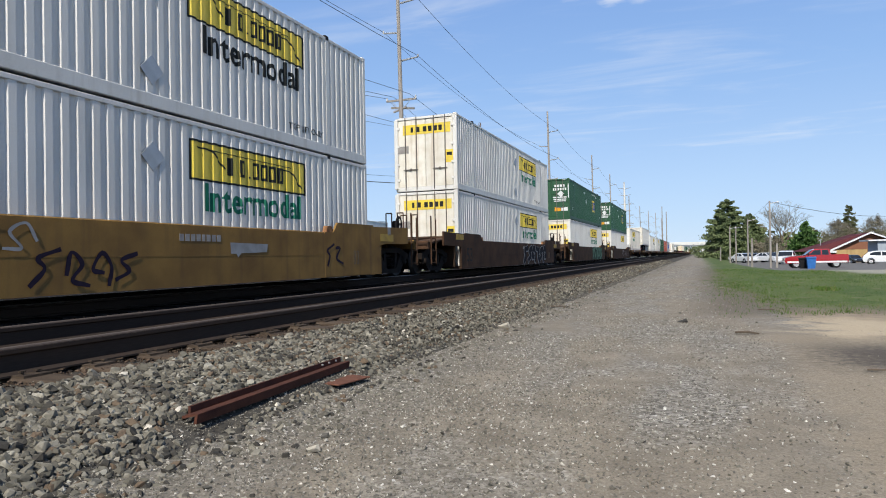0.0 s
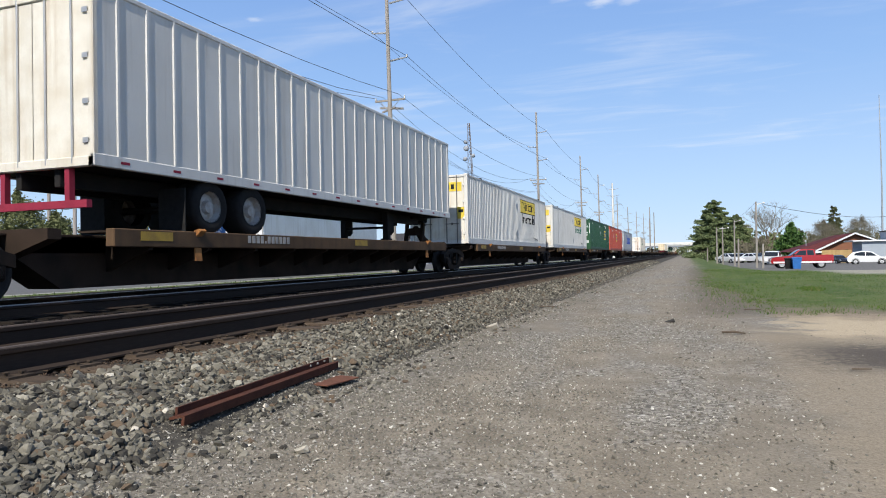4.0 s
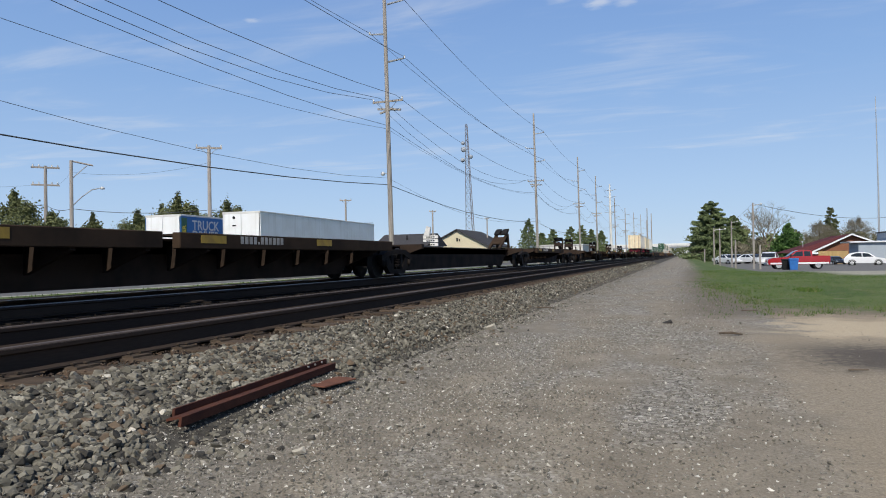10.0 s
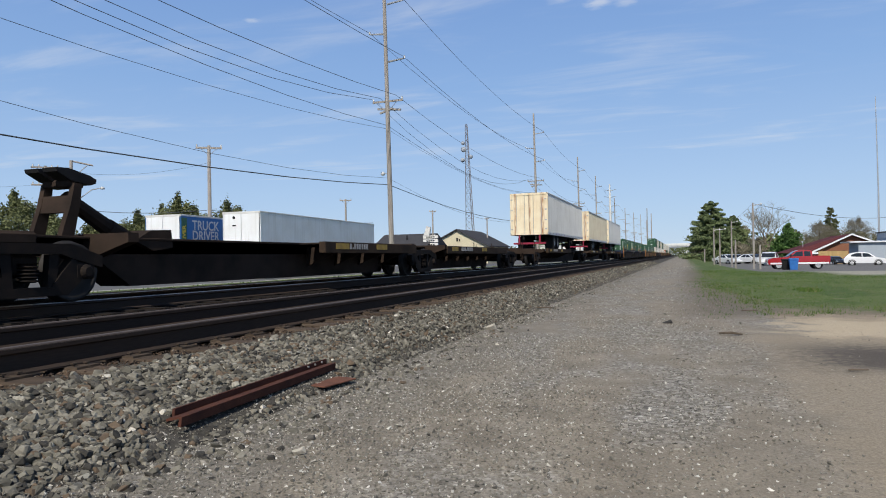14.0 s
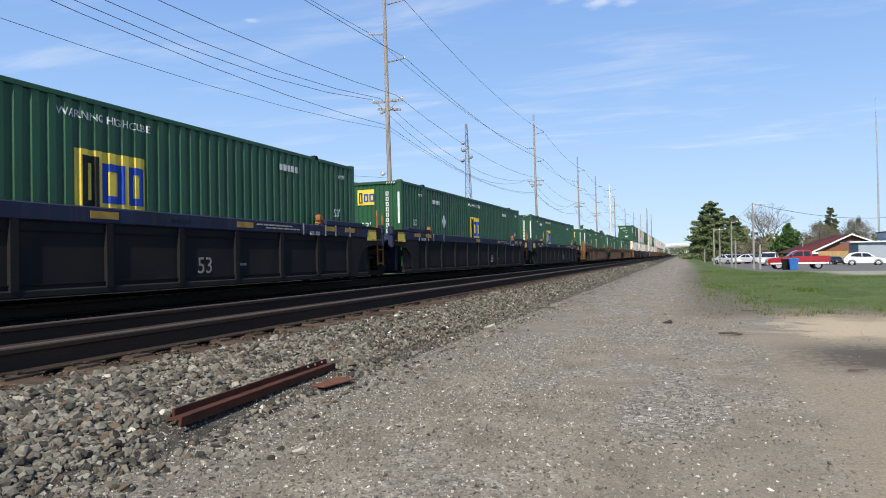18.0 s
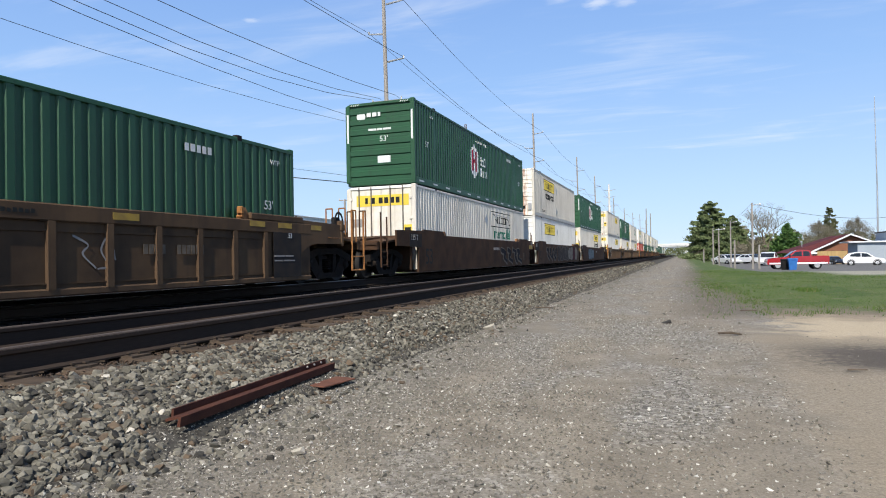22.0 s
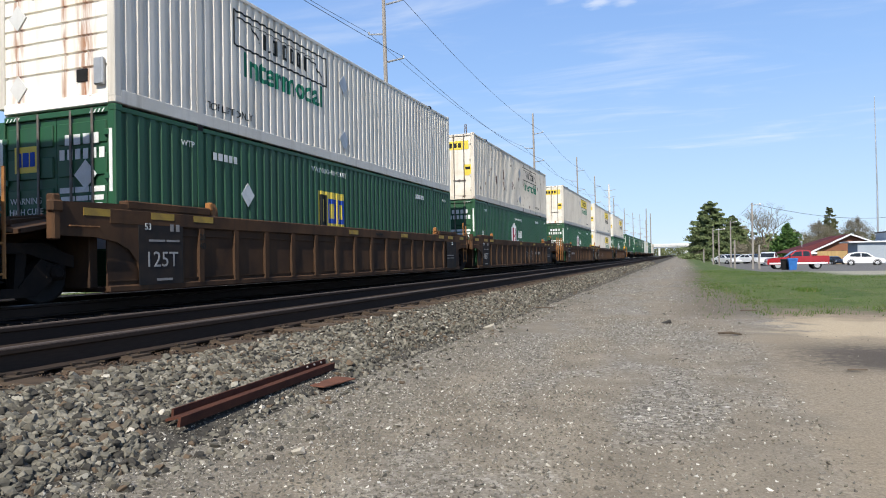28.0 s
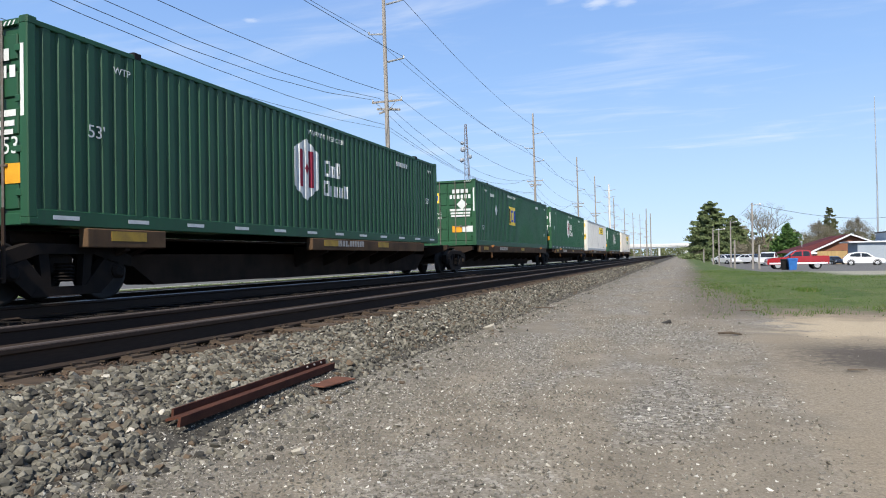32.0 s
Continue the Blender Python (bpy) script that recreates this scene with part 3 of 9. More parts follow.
def container(paint, nose_near, at, label, group="", logo="", words="green", rusty=False, frame_paint="", fl=0.0):
    """A 53-foot container; its near end is at y = 0, its base at z = 0. fl: how far the emblem stands from the near end."""
    p, fp = M[paint], M[frame_paint or paint]
    c = thing("shipping_container", label, "container", group, at)
    key = (paint, frame_paint)
    hw = CW / 2
    posts = (1.98, CL - 1.98)
    # flanks, in three bays between the lifting posts
    for sgn in (1, -1):
        def flank():
            g = Geo()
            for a, b in ((0.14, posts[0] - 0.07), (posts[0] + 0.07, posts[1] - 0.07), (posts[1] + 0.07, CL - 0.14)):
                s = sheet(a, b, 0.22, CH - 0.09, hw - 0.008, sgn)
                g.add(s.v, s.f)
            return g.mesh("side_panel", p)
        part("side_panel", stored(("side", key, sgn), flank), c)
        for z0, z1, nm in ((CH - 0.12, CH - 0.035, "top_rail"), (0.0, 0.23, "bottom_rail")):
            part(nm, stored((nm, key, sgn), lambda: Geo().box(*sorted((sgn * (hw - 0.10), sgn * hw)), 0.13, CL - 0.13, z0, z1, 0.012).mesh(nm, fp)), c)
        for y in (0.07, CL - 0.07):
            part("corner_post", stored(("post", key), lambda: Geo().box(-0.08, 0.08, -0.07, 0.07, 0.1, CH - 0.1, 0.015).mesh("corner_post", fp)), c, (sgn * (hw - 0.08), y, 0))
            for z in (0.06, CH - 0.06) if sgn > 0 else ():
                part("corner_casting", stored(("casting", key), lambda: Geo().box(-0.083, 0.083, -0.083, 0.083, -0.062, 0.062, 0.02).mesh("corner_casting", fp)), c,
                     (sgn * (hw - 0.08), y + (0.012 if y < 1 else -0.012), z))
        for y in posts:
            part("lifting_post", stored(("lift", key), lambda: Geo().box(-0.03, 0.03, -0.08, 0.08, 0.2, CH - 0.09, 0.01).mesh("lifting_post", fp)), c, (sgn * (hw - 0.03), y, 0))
            if sgn > 0:
                part("lifting_casting", stored("lcast", lambda: Geo().box(-0.06, 0.062, -0.085, 0.085, -0.06, 0.065, 0.015).mesh("lifting_casting", M["black"])), c, (sgn * (hw - 0.06), y, CH - 0.05))

    def roof():
        g = Geo()
        n = 40
        ys = [0.1 + (CL - 0.2) * i / n for i in range(n + 1)]
        vs = [(x, y, CH - 0.035 - (0.02 if i % 2 else 0)) for i, y in enumerate(ys) for x in (-hw + 0.05, hw - 0.05)]
        g.add(vs, [(2 * i, 2 * i + 1, 2 * i + 3, 2 * i + 2) for i in range(n)])
        g.box(-hw + 0.05, hw - 0.05, 0.1, CL - 0.1, 0.12, 0.16)
        return g.mesh("roof", p)
    part("roof", stored(("roof", key), roof), c)
    for near in (True, False):
        is_nose = near == nose_near
        s, y0 = (1, 0.0) if near else (-1, CL)
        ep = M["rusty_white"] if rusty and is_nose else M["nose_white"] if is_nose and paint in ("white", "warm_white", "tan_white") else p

        def Y(d):
            return y0 + s * d

        def ybox(g, x0, x1, d0, d1, z0, z1, c=0.0):
            a, b = sorted((Y(d0), Y(d1)))
            return g.box(x0, x1, a, b, z0, z1, c)
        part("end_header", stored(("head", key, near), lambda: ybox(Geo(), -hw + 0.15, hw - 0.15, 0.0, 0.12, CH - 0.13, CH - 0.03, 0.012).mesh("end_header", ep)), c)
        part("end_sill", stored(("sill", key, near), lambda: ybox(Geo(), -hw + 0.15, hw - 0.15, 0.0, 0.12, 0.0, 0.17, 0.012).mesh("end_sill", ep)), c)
        if is_nose:
            def nose():
                g = Geo()
                w = hw - 0.15

                def levels(pts):
                    """A folded wall from its outline of (height, depth)."""
                    k = len(pts)
                    g.add([(x, Y(d), z) for x in (-w, w) for z, d in pts], [(i, i + 1, k + i + 1, k + i) for i in range(k - 1)])
                if paint in PALE:                        # level grooves
                    pts = [(0.17, 0.030)]
                    for i in range(8):
                        z = 0.62 + i * 0.262
                        pts += [(z - 0.018, 0.030), (z - 0.008, 0.066), (z + 0.016, 0.066), (z + 0.026, 0.030)]
                    levels(pts + [(CH - 0.12, 0.030)])
                elif logo == "square":                   # upright folds
                    n, pts = 15, []
                    for i in range(n):
                        x = -w + i * 2 * w / n
                        pts += [(x, 0.052), (x + w / n * 0.80, 0.052), (x + w / n * 1.04, 0.026), (x + w / n * 1.76, 0.026)]
                    pts.append((w, 0.052))
                    k = len(pts)
                    g.add([(x, Y(d), z) for z in (0.17, CH - 0.12) for x, d in pts], [(i, i + 1, k + i + 1, k + i) for i in range(k - 1)])
                else:                                    # wide ribs
                    pts = [(0.17, 0.055)]
                    for i in range(7):
                        z = 0.30 + i * 0.36
                        pts += [(z, 0.055), (z + 0.03, 0.020), (z + 0.20, 0.020), (z + 0.23, 0.055)]
                    levels(pts + [(CH - 0.12, 0.055)])
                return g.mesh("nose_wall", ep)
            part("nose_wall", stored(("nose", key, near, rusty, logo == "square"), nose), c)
            if near and paint in ("white", "warm_white", "tan_white"):
                if words == "green":
                    part("lettering", bars((0.05, 0.07, 0.08, 0.08, 0.09, 0.08), 0.14, M["ink_grey"], 0.3, 0.022), c, (-0.05, 0.024, CH - 0.36), turned=FACE)
                else:
                    part("nose_sign", stored("nsign", lambda: Geo().box(-0.46, 0.46, 0, 0.006, -0.13, 0.13).mesh("nose_sign", M["yellow"])), c, (-0.05, 0.022, CH - 0.36), "small yellow company sign")
                    part("lettering", bars((0.05, 0.07, 0.08, 0.08, 0.09, 0.08), 0.13, M["ink"], 0.3), c, (-0.05, 0.019, CH - 0.36), turned=FACE)
                part("lettering", bars((0.1, 0.1, 0.12, 0.12, 0.12, 0.12), 0.13, M["ink_grey"]), c, (-0.05, 0.026, CH - 0.95), turned=FACE)
                part("placard_holder", stored("diamond", lambda: Geo().prism([(0, -0.22), (0.20, 0), (0, 0.22), (-0.20, 0)], -0.01, 0.012).mesh("placard_holder", M["grey"])), c, (-0.82, 0.018, 1.62), "bare metal diamond placard holder")
                part("placard_holder", stored("diamond", None), c, (-0.82, 0.018, 0.42), "bare metal diamond placard holder")
                part("data_plate", stored("dplate", lambda: Geo().box(-0.11, 0.11, -0.01, 0.01, -0.1, 0.1).mesh("data_plate", M["black"])), c, (0.60, 0.02, 0.50))
                part("document_box", stored("dbox", lambda: Geo().box(-0.10, 0.10, -0.05, 0.02, -0.22, 0.22, 0.02).mesh("document_box", M["galv"])), c, (1.0, 0.0, 0.52))
        else:
            for sx in (-1, 1):
                def door():
                    g = Geo()
                    ybox(g, *sorted((sx * 0.008, sx * (hw - 0.155))), 0.05, 0.10, 0.16, CH - 0.12)
                    if paint in PALE:
                        ybox(g, *sorted((sx * 0.03, sx * (hw - 0.18))), 0.035, 0.06, 0.18, CH - 0.14, 0.01)
                    else:
                        for i in range(5):
                            z = 0.22 + i * 0.52
                            ybox(g, *sorted((sx * 0.06, sx * (hw - 0.21))), 0.022, 0.06, z, z + 0.36, 0.025)
                    return g.mesh("door", M["door_white"] if paint in PALE else p)
                d = part("door", stored(("door", key, near, sx), door), c)
                for x in (0.36, 0.82):
                    part("lock_rod", stored(("rod", near), lambda: Geo().rod((0, Y(0.0), 0.05), (0, Y(0.0), CH - 0.04), 0.022, seg=6).mesh("lock_rod", M["rod"])), d, (sx * x, 0, 0))
                part("door_handle", stored(("hand", near), lambda: ybox(ybox(Geo(), -0.3, 0.3, -0.012, 0.012, 0.0, 0.03), -0.03, 0.03, -0.02, 0.02, -0.03, 0.06).mesh("door_handle", M["rod"])), d, (sx * 0.60, 0, 0.82))
                for z in (0.45, 1.05, 1.75, 2.45) if near else ():
                    part("hinge", stored(("hinge", near, key), lambda: ybox(Geo(), -0.06, 0.06, -0.008, 0.03, -0.05, 0.05, 0.01).mesh("hinge", fp)), d, (sx * (hw - 0.17), 0, z))
            if near and paint in PALE:
                part("door_sign", stored("dsign", lambda: Geo().box(-0.98, 0.98, 0, 0.006, -0.19, 0.19).mesh("door_sign", M["yellow"])), c, (0.05, 0.026, CH - 0.52), "yellow company sign across the doors")
                part("lettering", bars((0.10, 0.02, 0.13, 0.02, 0.15, 0.15, 0.16, 0.14), 0.20, M["ink"], 0.3), c, (0.05, 0.022, CH - 0.52), turned=FACE)
                part("warning_label", stored("wlab", lambda: Geo().box(-0.15, 0.15, 0, 0.006, -0.24, 0.24).mesh("warning_label", M["yellow"])), c, (0.98, 0.028, 1.28))
                part("warning_label", bars((0.22,), 0.12, M["ink"]), c, (0.98, 0.025, 1.36), turned=FACE)
                part("data_plate", stored("dplate2", lambda: Geo().box(-0.22, 0.22, 0, 0.008, -0.14, 0.14).mesh("data_plate", M["ink_grey"])), c, (-0.92, 0.025, 1.62))
            elif near:
                if logo == "hexagon":
                    part("emblem", stored("embd", lambda: Geo().lathe([(0.0, -0.003), (0.15, -0.003), (0.15, 0.0)], (0, 0, 0), "z", 16).mesh("emblem", M["ink_dust"])), c, (-0.80, 0.016, 2.12), "small pale round emblem", turned=FACE)
                    part("lettering", bars((0.12, 0.10, 0.11), 0.11, M["ink_dust"]), c, (-0.42, 0.014, 2.14), turned=FACE)
                else:
                    part("emblem", stored(("emb", paint), lambda: Geo().box(-0.26, 0.26, 0, 0.006, -0.22, 0.22).mesh("emblem", M["yellow"])), c, (-0.66, 0.016, 2.12), "small yellow square emblem")
                    part("lettering", bars((0.11, 0.14, 0.11), 0.24, M["ink_blue"], 0.12), c, (-0.66, 0.012, 2.12), turned=FACE)
                for z, ws, hh in ((2.38, (0.13, 0.14, 0.14, 0.13), 0.17), (2.14, (0.11, 0.11, 0.11, 0.11, 0.11, 0.11), 0.17), (1.56, (0.3, 0.3, 0.3), 0.09), (1.42, (0.3, 0.25, 0.3), 0.08), (1.30, (0.2, 0.3, 0.3), 0.07)):
                    part("lettering", bars(ws, hh, M["ink_white"]), c, (0.58, 0.014, z), turned=FACE)
                part("lettering", letters("WARNING", 0.15, M["ink_white"]), c, (-0.66, 0.014, 1.42), turned=FACE)
                part("lettering", letters("HIGH CUBE", 0.15, M["ink_white"]), c, (-0.66, 0.014, 1.24), turned=FACE)
                part("lettering", letters("53'", 0.34, M["ink_white"]), c, (0.98, 0.014, 1.10) if logo == "hexagon" else (-0.55, 0.014, 0.66), turned=FACE)
                if logo == "square":
                    part("placard", stored("dia2", lambda: Geo().prism([(0, -0.24), (0.24, 0), (0, 0.24), (-0.24, 0)], -0.006, 0.0).mesh("placard", M["ink_white"])), c, (0.66, 0.014, 1.80), "white diamond placard")
                part("label_sticker", stored("olab", lambda: Geo().box(-0.22, 0.22, 0, 0.006, -0.14, 0.14).mesh("label_sticker", M["ink_orange"])), c, (1.0 if logo == "hexagon" else 0.42, 0.014, 0.72), "orange and white sticker")
                part("label_sticker", stored("wlab2", lambda: Geo().box(-0.27, 0.27, 0, 0.006, -0.13, 0.13).mesh("label_sticker", M["ink_white"])), c, (0.46 if logo == "hexagon" else 0.93, 0.014, 0.72))
        if near and paint not in PALE:
            for sx in (-1, 1):
                part("reflector_strip", stored("refl", lambda: Geo().box(-0.034, 0.034, 0, 0.004, -0.50, 0.50).mesh("reflector_strip", M["ink_white"])), c, (sx * (hw - 0.09), -0.006, 2.0))
                for i in range(4):
                    part("warning_stripe", stored("refl2", lambda: Geo().prism([(-0.035, -0.03), (-0.005, -0.03), (0.035, 0.03), (0.005, 0.03)], 0, 0.004, "y").mesh("warning_stripe", M["ink_white"])), c, (sx * 0.93 + (i - 1.5) * 0.085, -0.006, CH - 0.09))
            if is_nose and logo == "square":
                part("emblem", stored("embn", lambda: Geo().box(-0.30, 0.30, 0, 0.006, -0.25, 0.25).mesh("emblem", M["yellow"])), c, (0.04, 0.016, 2.37), "small yellow square emblem")
                part("lettering", bars((0.16, 0.18), 0.26, M["ink_blue"], 0.12, 0.05), c, (0.16, 0.012, 2.35), turned=FACE)
                part("lettering", bars((0.12,), 0.34, M["ink"], 0.12, 0.04), c, (-0.14, 0.012, 2.35), turned=FACE)
                part("lettering", letters("53'", 0.34, M["ink_white"]), c, (0.02, 0.016, 1.42), turned=FACE)
                part("placard", stored("dia2", lambda: Geo().prism([(0, -0.24), (0.24, 0), (0, 0.24), (-0.24, 0)], -0.006, 0.0).mesh("placard", M["ink_white"])), c, (-0.69, 0.016, 1.85), "white diamond placard")
                for i in range(9):
                    part("lettering", bars((0.10,), 0.13, M["ink_white"], 0.35, 0.03), c, (0.80, 0.014, 2.46 - 0.17 * i), turned=FACE)
            elif is_nose and logo == "hexagon":
                part("emblem", stored("embh", lambda: Geo().lathe([(0.0, -0.003), (0.17, -0.003), (0.17, 0.0)], (0, 0, 0), "z", 16).mesh("emblem", M["ink_white"])), c, (-0.70, 0.018, 2.40), "small white round emblem", turned=FACE)
                part("lettering", bars((0.16, 0.16, 0.1), 0.14, M["ink_white"]), c, (-0.22, 0.016, 2.44), turned=FACE)
                part("lettering", bars((0.3, 0.2, 0.3), 0.07, M["ink_white"]), c, (0.0, 0.016, 1.92), turned=FACE)
                part("lettering", letters("53'", 0.28, M["ink_white"]), c, (0.15, 0.016, 1.58), turned=FACE)
                part("placard", stored("plac", lambda: Geo().box(-0.24, 0.24, 0, 0.006, -0.12, 0.12).mesh("placard", M["ink_white"])), c, (0.15, 0.016, 0.88))
    # flank lettering, on the side that faces the gravel road
    X = hw - 0.003
    ny = (lambda d: d) if nose_near else (lambda d: CL - d)
    if paint in PALE + ("cream",):
        for d, z in ((7.6, 0.62), (7.6, 2.1)):
            part("placard_holder", stored("sdia", lambda: Geo().prism([(0, -0.25), (0.25, 0), (0, 0.25), (-0.25, 0)], -0.004, 0.008, "x").mesh("placard_holder", M["galv"])), c, (X, ny(d), z), "bare metal diamond placard holder")
        if logo in ("panel", "outline"):
            a, b = sorted((ny(3.0), ny(6.72)))
            m_ = (a + b) / 2
            if logo == "panel":
                part("sign_panel", stored(("panel", nose_near), lambda: decal(a, b, 1.83, 2.53, M["yellow"], "sign_panel")), c, label="yellow company sign with dark border")
            part("sign_border", wrapped(stored("pborder", lambda: Geo().box(-0.002, 0.002, -1.86, 1.86, -0.37, -0.33).box(-0.002, 0.002, -1.86, 1.86, 0.33, 0.37).box(-0.002, 0.002, -1.86, -1.82, -0.33, 0.33).box(-0.002, 0.002, 1.82, 1.86, -0.33, 0.33).mesh("sign_border", M["ink"])), m_, 1, 0), c, (X, m_, 2.18))
            part("lettering", wrapped(bars((0.13, 0.04, 0.17, 0.04, 0.19, 0.19, 0.20, 0.17), 0.34, M["ink"], 0.28, 0.06), m_ + 0.05), c, (X + 0.002, m_ + 0.05, 2.16), turned=SIDE)
            part("emblem", wrapped(stored("wing", lambda: Geo().prism([(-1.70, 0.22), (-1.30, 0.20), (-0.95, -0.10), (-0.93, -0.07), (-1.28, 0.235), (-1.70, 0.25)], -0.002, 0.002, "x").prism([(0.93, 0.12), (1.30, 0.08), (1.66, -0.24), (1.68, -0.21), (1.32, 0.11), (0.93, 0.15)], -0.002, 0.002, "x").prism([(-1.3, 0.21), (1.3, 0.19), (1.3, 0.205), (-1.3, 0.225)], -0.002, 0.002, "x").mesh("emblem", M["ink"])), m_, 1, 0), c, (X + 0.001, m_, 2.18))
            if words:
                part("lettering", wrapped(letters("Intermodal", 0.72, M["ink_green" if words == "green" else "ink"]), m_ + 0.05), c, (X + 0.002, m_ + 0.05, 1.49), turned=SIDE)
        if logo:
            part("lettering", wrapped(letters("TOP LIFT ONLY", 0.2, M["ink"]), ny(2.9)), c, (X, ny(2.9), 0.42), turned=SIDE)
    if logo == "square":
        d = fl
        part("emblem", stored(("sq", d), lambda: decal(d - 0.68, d + 0.68, 1.12, 2.08, M["yellow"], "emblem")), c, label="yellow square company emblem")
        part("lettering", wrapped(bars((0.44, 0.34), 0.62, M["ink_blue"], 0.12, 0.12), d + 0.22), c, (X + 0.002, d + 0.22, 1.60), turned=SIDE)
        part("lettering", wrapped(bars((0.30,), 0.78, M["ink"], 0.12, 0.11), d - 0.42), c, (X + 0.002, d - 0.42, 1.60), turned=SIDE)
        part("lettering", wrapped(letters("WARNING HIGH CUBE", 0.17, M["ink_white"]), d - 0.1), c, (X, d - 0.1, 2.58), turned=SIDE)
        part("placard", stored("sdia3", lambda: Geo().prism([(0, -0.25), (0.22, 0), (0, 0.25), (-0.22, 0)], -0.002, 0.004, "x").mesh("placard", M["ink_white"])), c, (X, max(3.4, d - 4.0), 1.72), "white diamond placard")
        part("lettering", bars((0.1, 0.12, 0.1, 0.1, 0.1), 0.14, M["ink_white"]), c, (X, max(2.7, d - 4.8), 2.38), turned=SIDE)
        part("lettering", bars((0.1, 0.12, 0.1, 0.1, 0.1), 0.14, M["ink_white"]), c, (X, CL - 3.2, 2.45), turned=SIDE)
    elif logo == "hexagon":
        d = fl
        ez = 1.62 if at[2] > 1 else 1.46
        part("emblem", wrapped(stored("hexa", lambda: Geo().prism([(0, -0.74), (0.54, -0.42), (0.54, 0.46), (0, 0.74), (-0.54, 0.46), (-0.54, -0.42)], -0.002, 0.002, "x").mesh("emblem", M["ink_white"])), d, 1, 0), c, (X, d, ez), "white six-sided company emblem with dark red bars")
        part("emblem_bars", wrapped(stored("hexb", lambda: Geo().box(0, 0.003, -0.30, -0.13, -0.42, 0.46).box(0, 0.003, 0.13, 0.30, -0.42, 0.46).prism([(-0.07, 0.02), (0.0, -0.12), (0.07, 0.02), (0.0, 0.16)], 0, 0.003, "x").mesh("emblem_bars", M["ink_red"])), d, 1, 0), c, (X + 0.003, d, ez))
        part("lettering", wrapped(bars((0.25, 0.20, 0.22), 0.40, M["ink_white"], 0.16, 0.075, (1.0, 0.72, 1.0)), d + 1.28), c, (X + 0.002, d + 1.28, ez + 0.14), turned=SIDE)
        part("lettering", wrapped(bars((0.28, 0.10, 0.22, 0.20, 0.22), 0.38, M["ink_white"], 0.16, 0.075, (1.0, 0.72, 0.72, 0.72, 0.86)), d + 1.42), c, (X + 0.002, d + 1.42, ez - 0.36), turned=SIDE)
        part("lettering", wrapped(letters("WARNING HIGH CUBE", 0.17, M["ink_white"]), d + 1.0), c, (X, d + 1.0, ez + 0.92), turned=SIDE)
        part("lettering", bars((0.1, 0.12, 0.1, 0.1, 0.1, 0.1), 0.14, M["ink_white"]), c, (X, CL - 3.2, 2.45), turned=SIDE)
        for i in range(12):
            part("reflector_strip", stored("rdash", lambda: Geo().box(0, 0.003, -0.22, 0.22, -0.03, 0.03).mesh("reflector_strip", M["ink_white"])), c, (hw, 0.6 + i * 1.36, 0.12))
    elif logo == "wordmark":                              # a broad blue name in plain letter-like blocks
        d, z = fl, 1.05
        g = Geo()
        x = -3.2
        for w, hh in ((1.30, 1.35), (0.95, 0.95), (0.55, 1.25), (0.85, 0.95), (0.95, 0.95), (0.95, 0.95)):
            e, t = x + w * 0.92, 0.23
            g.box(0, 0.004, x, x + t, 0, hh).box(0, 0.004, e - t, e, 0, hh)
            if w > 0.6:
                g.box(0, 0.004, x + t, e - t, hh - t, hh).box(0, 0.004, x + t, e - t, 0, t)
            x += w + 0.16
        part("lettering", wrapped(g.mesh("lettering", M["ink_blue"]), d, 1, 0), c, (X, d, z), "broad blue company name in blocks")
        part("placard_holder", stored("sdia", lambda: Geo().prism([(0, -0.25), (0.25, 0), (0, 0.25), (-0.25, 0)], -0.004, 0.008, "x").mesh("placard_holder", M["galv"])), c, (X, 13.1, 1.95), "bare metal diamond placard holder")
    if logo in ("square", "hexagon"):
        for d in (1.15, CL - 1.0):
            part("lettering", letters("53'", 0.28, M["ink_white"]), c, (X, d, 1.45 if logo == "hexagon" else 1.55 if nose_near else 0.8), turned=SIDE)
            part("lettering", letters("WTP", 0.16, M["ink_white"]), c, (X, d + 0.5 if d < 3 else d + 0.25, 2.50), turned=SIDE)
    return c


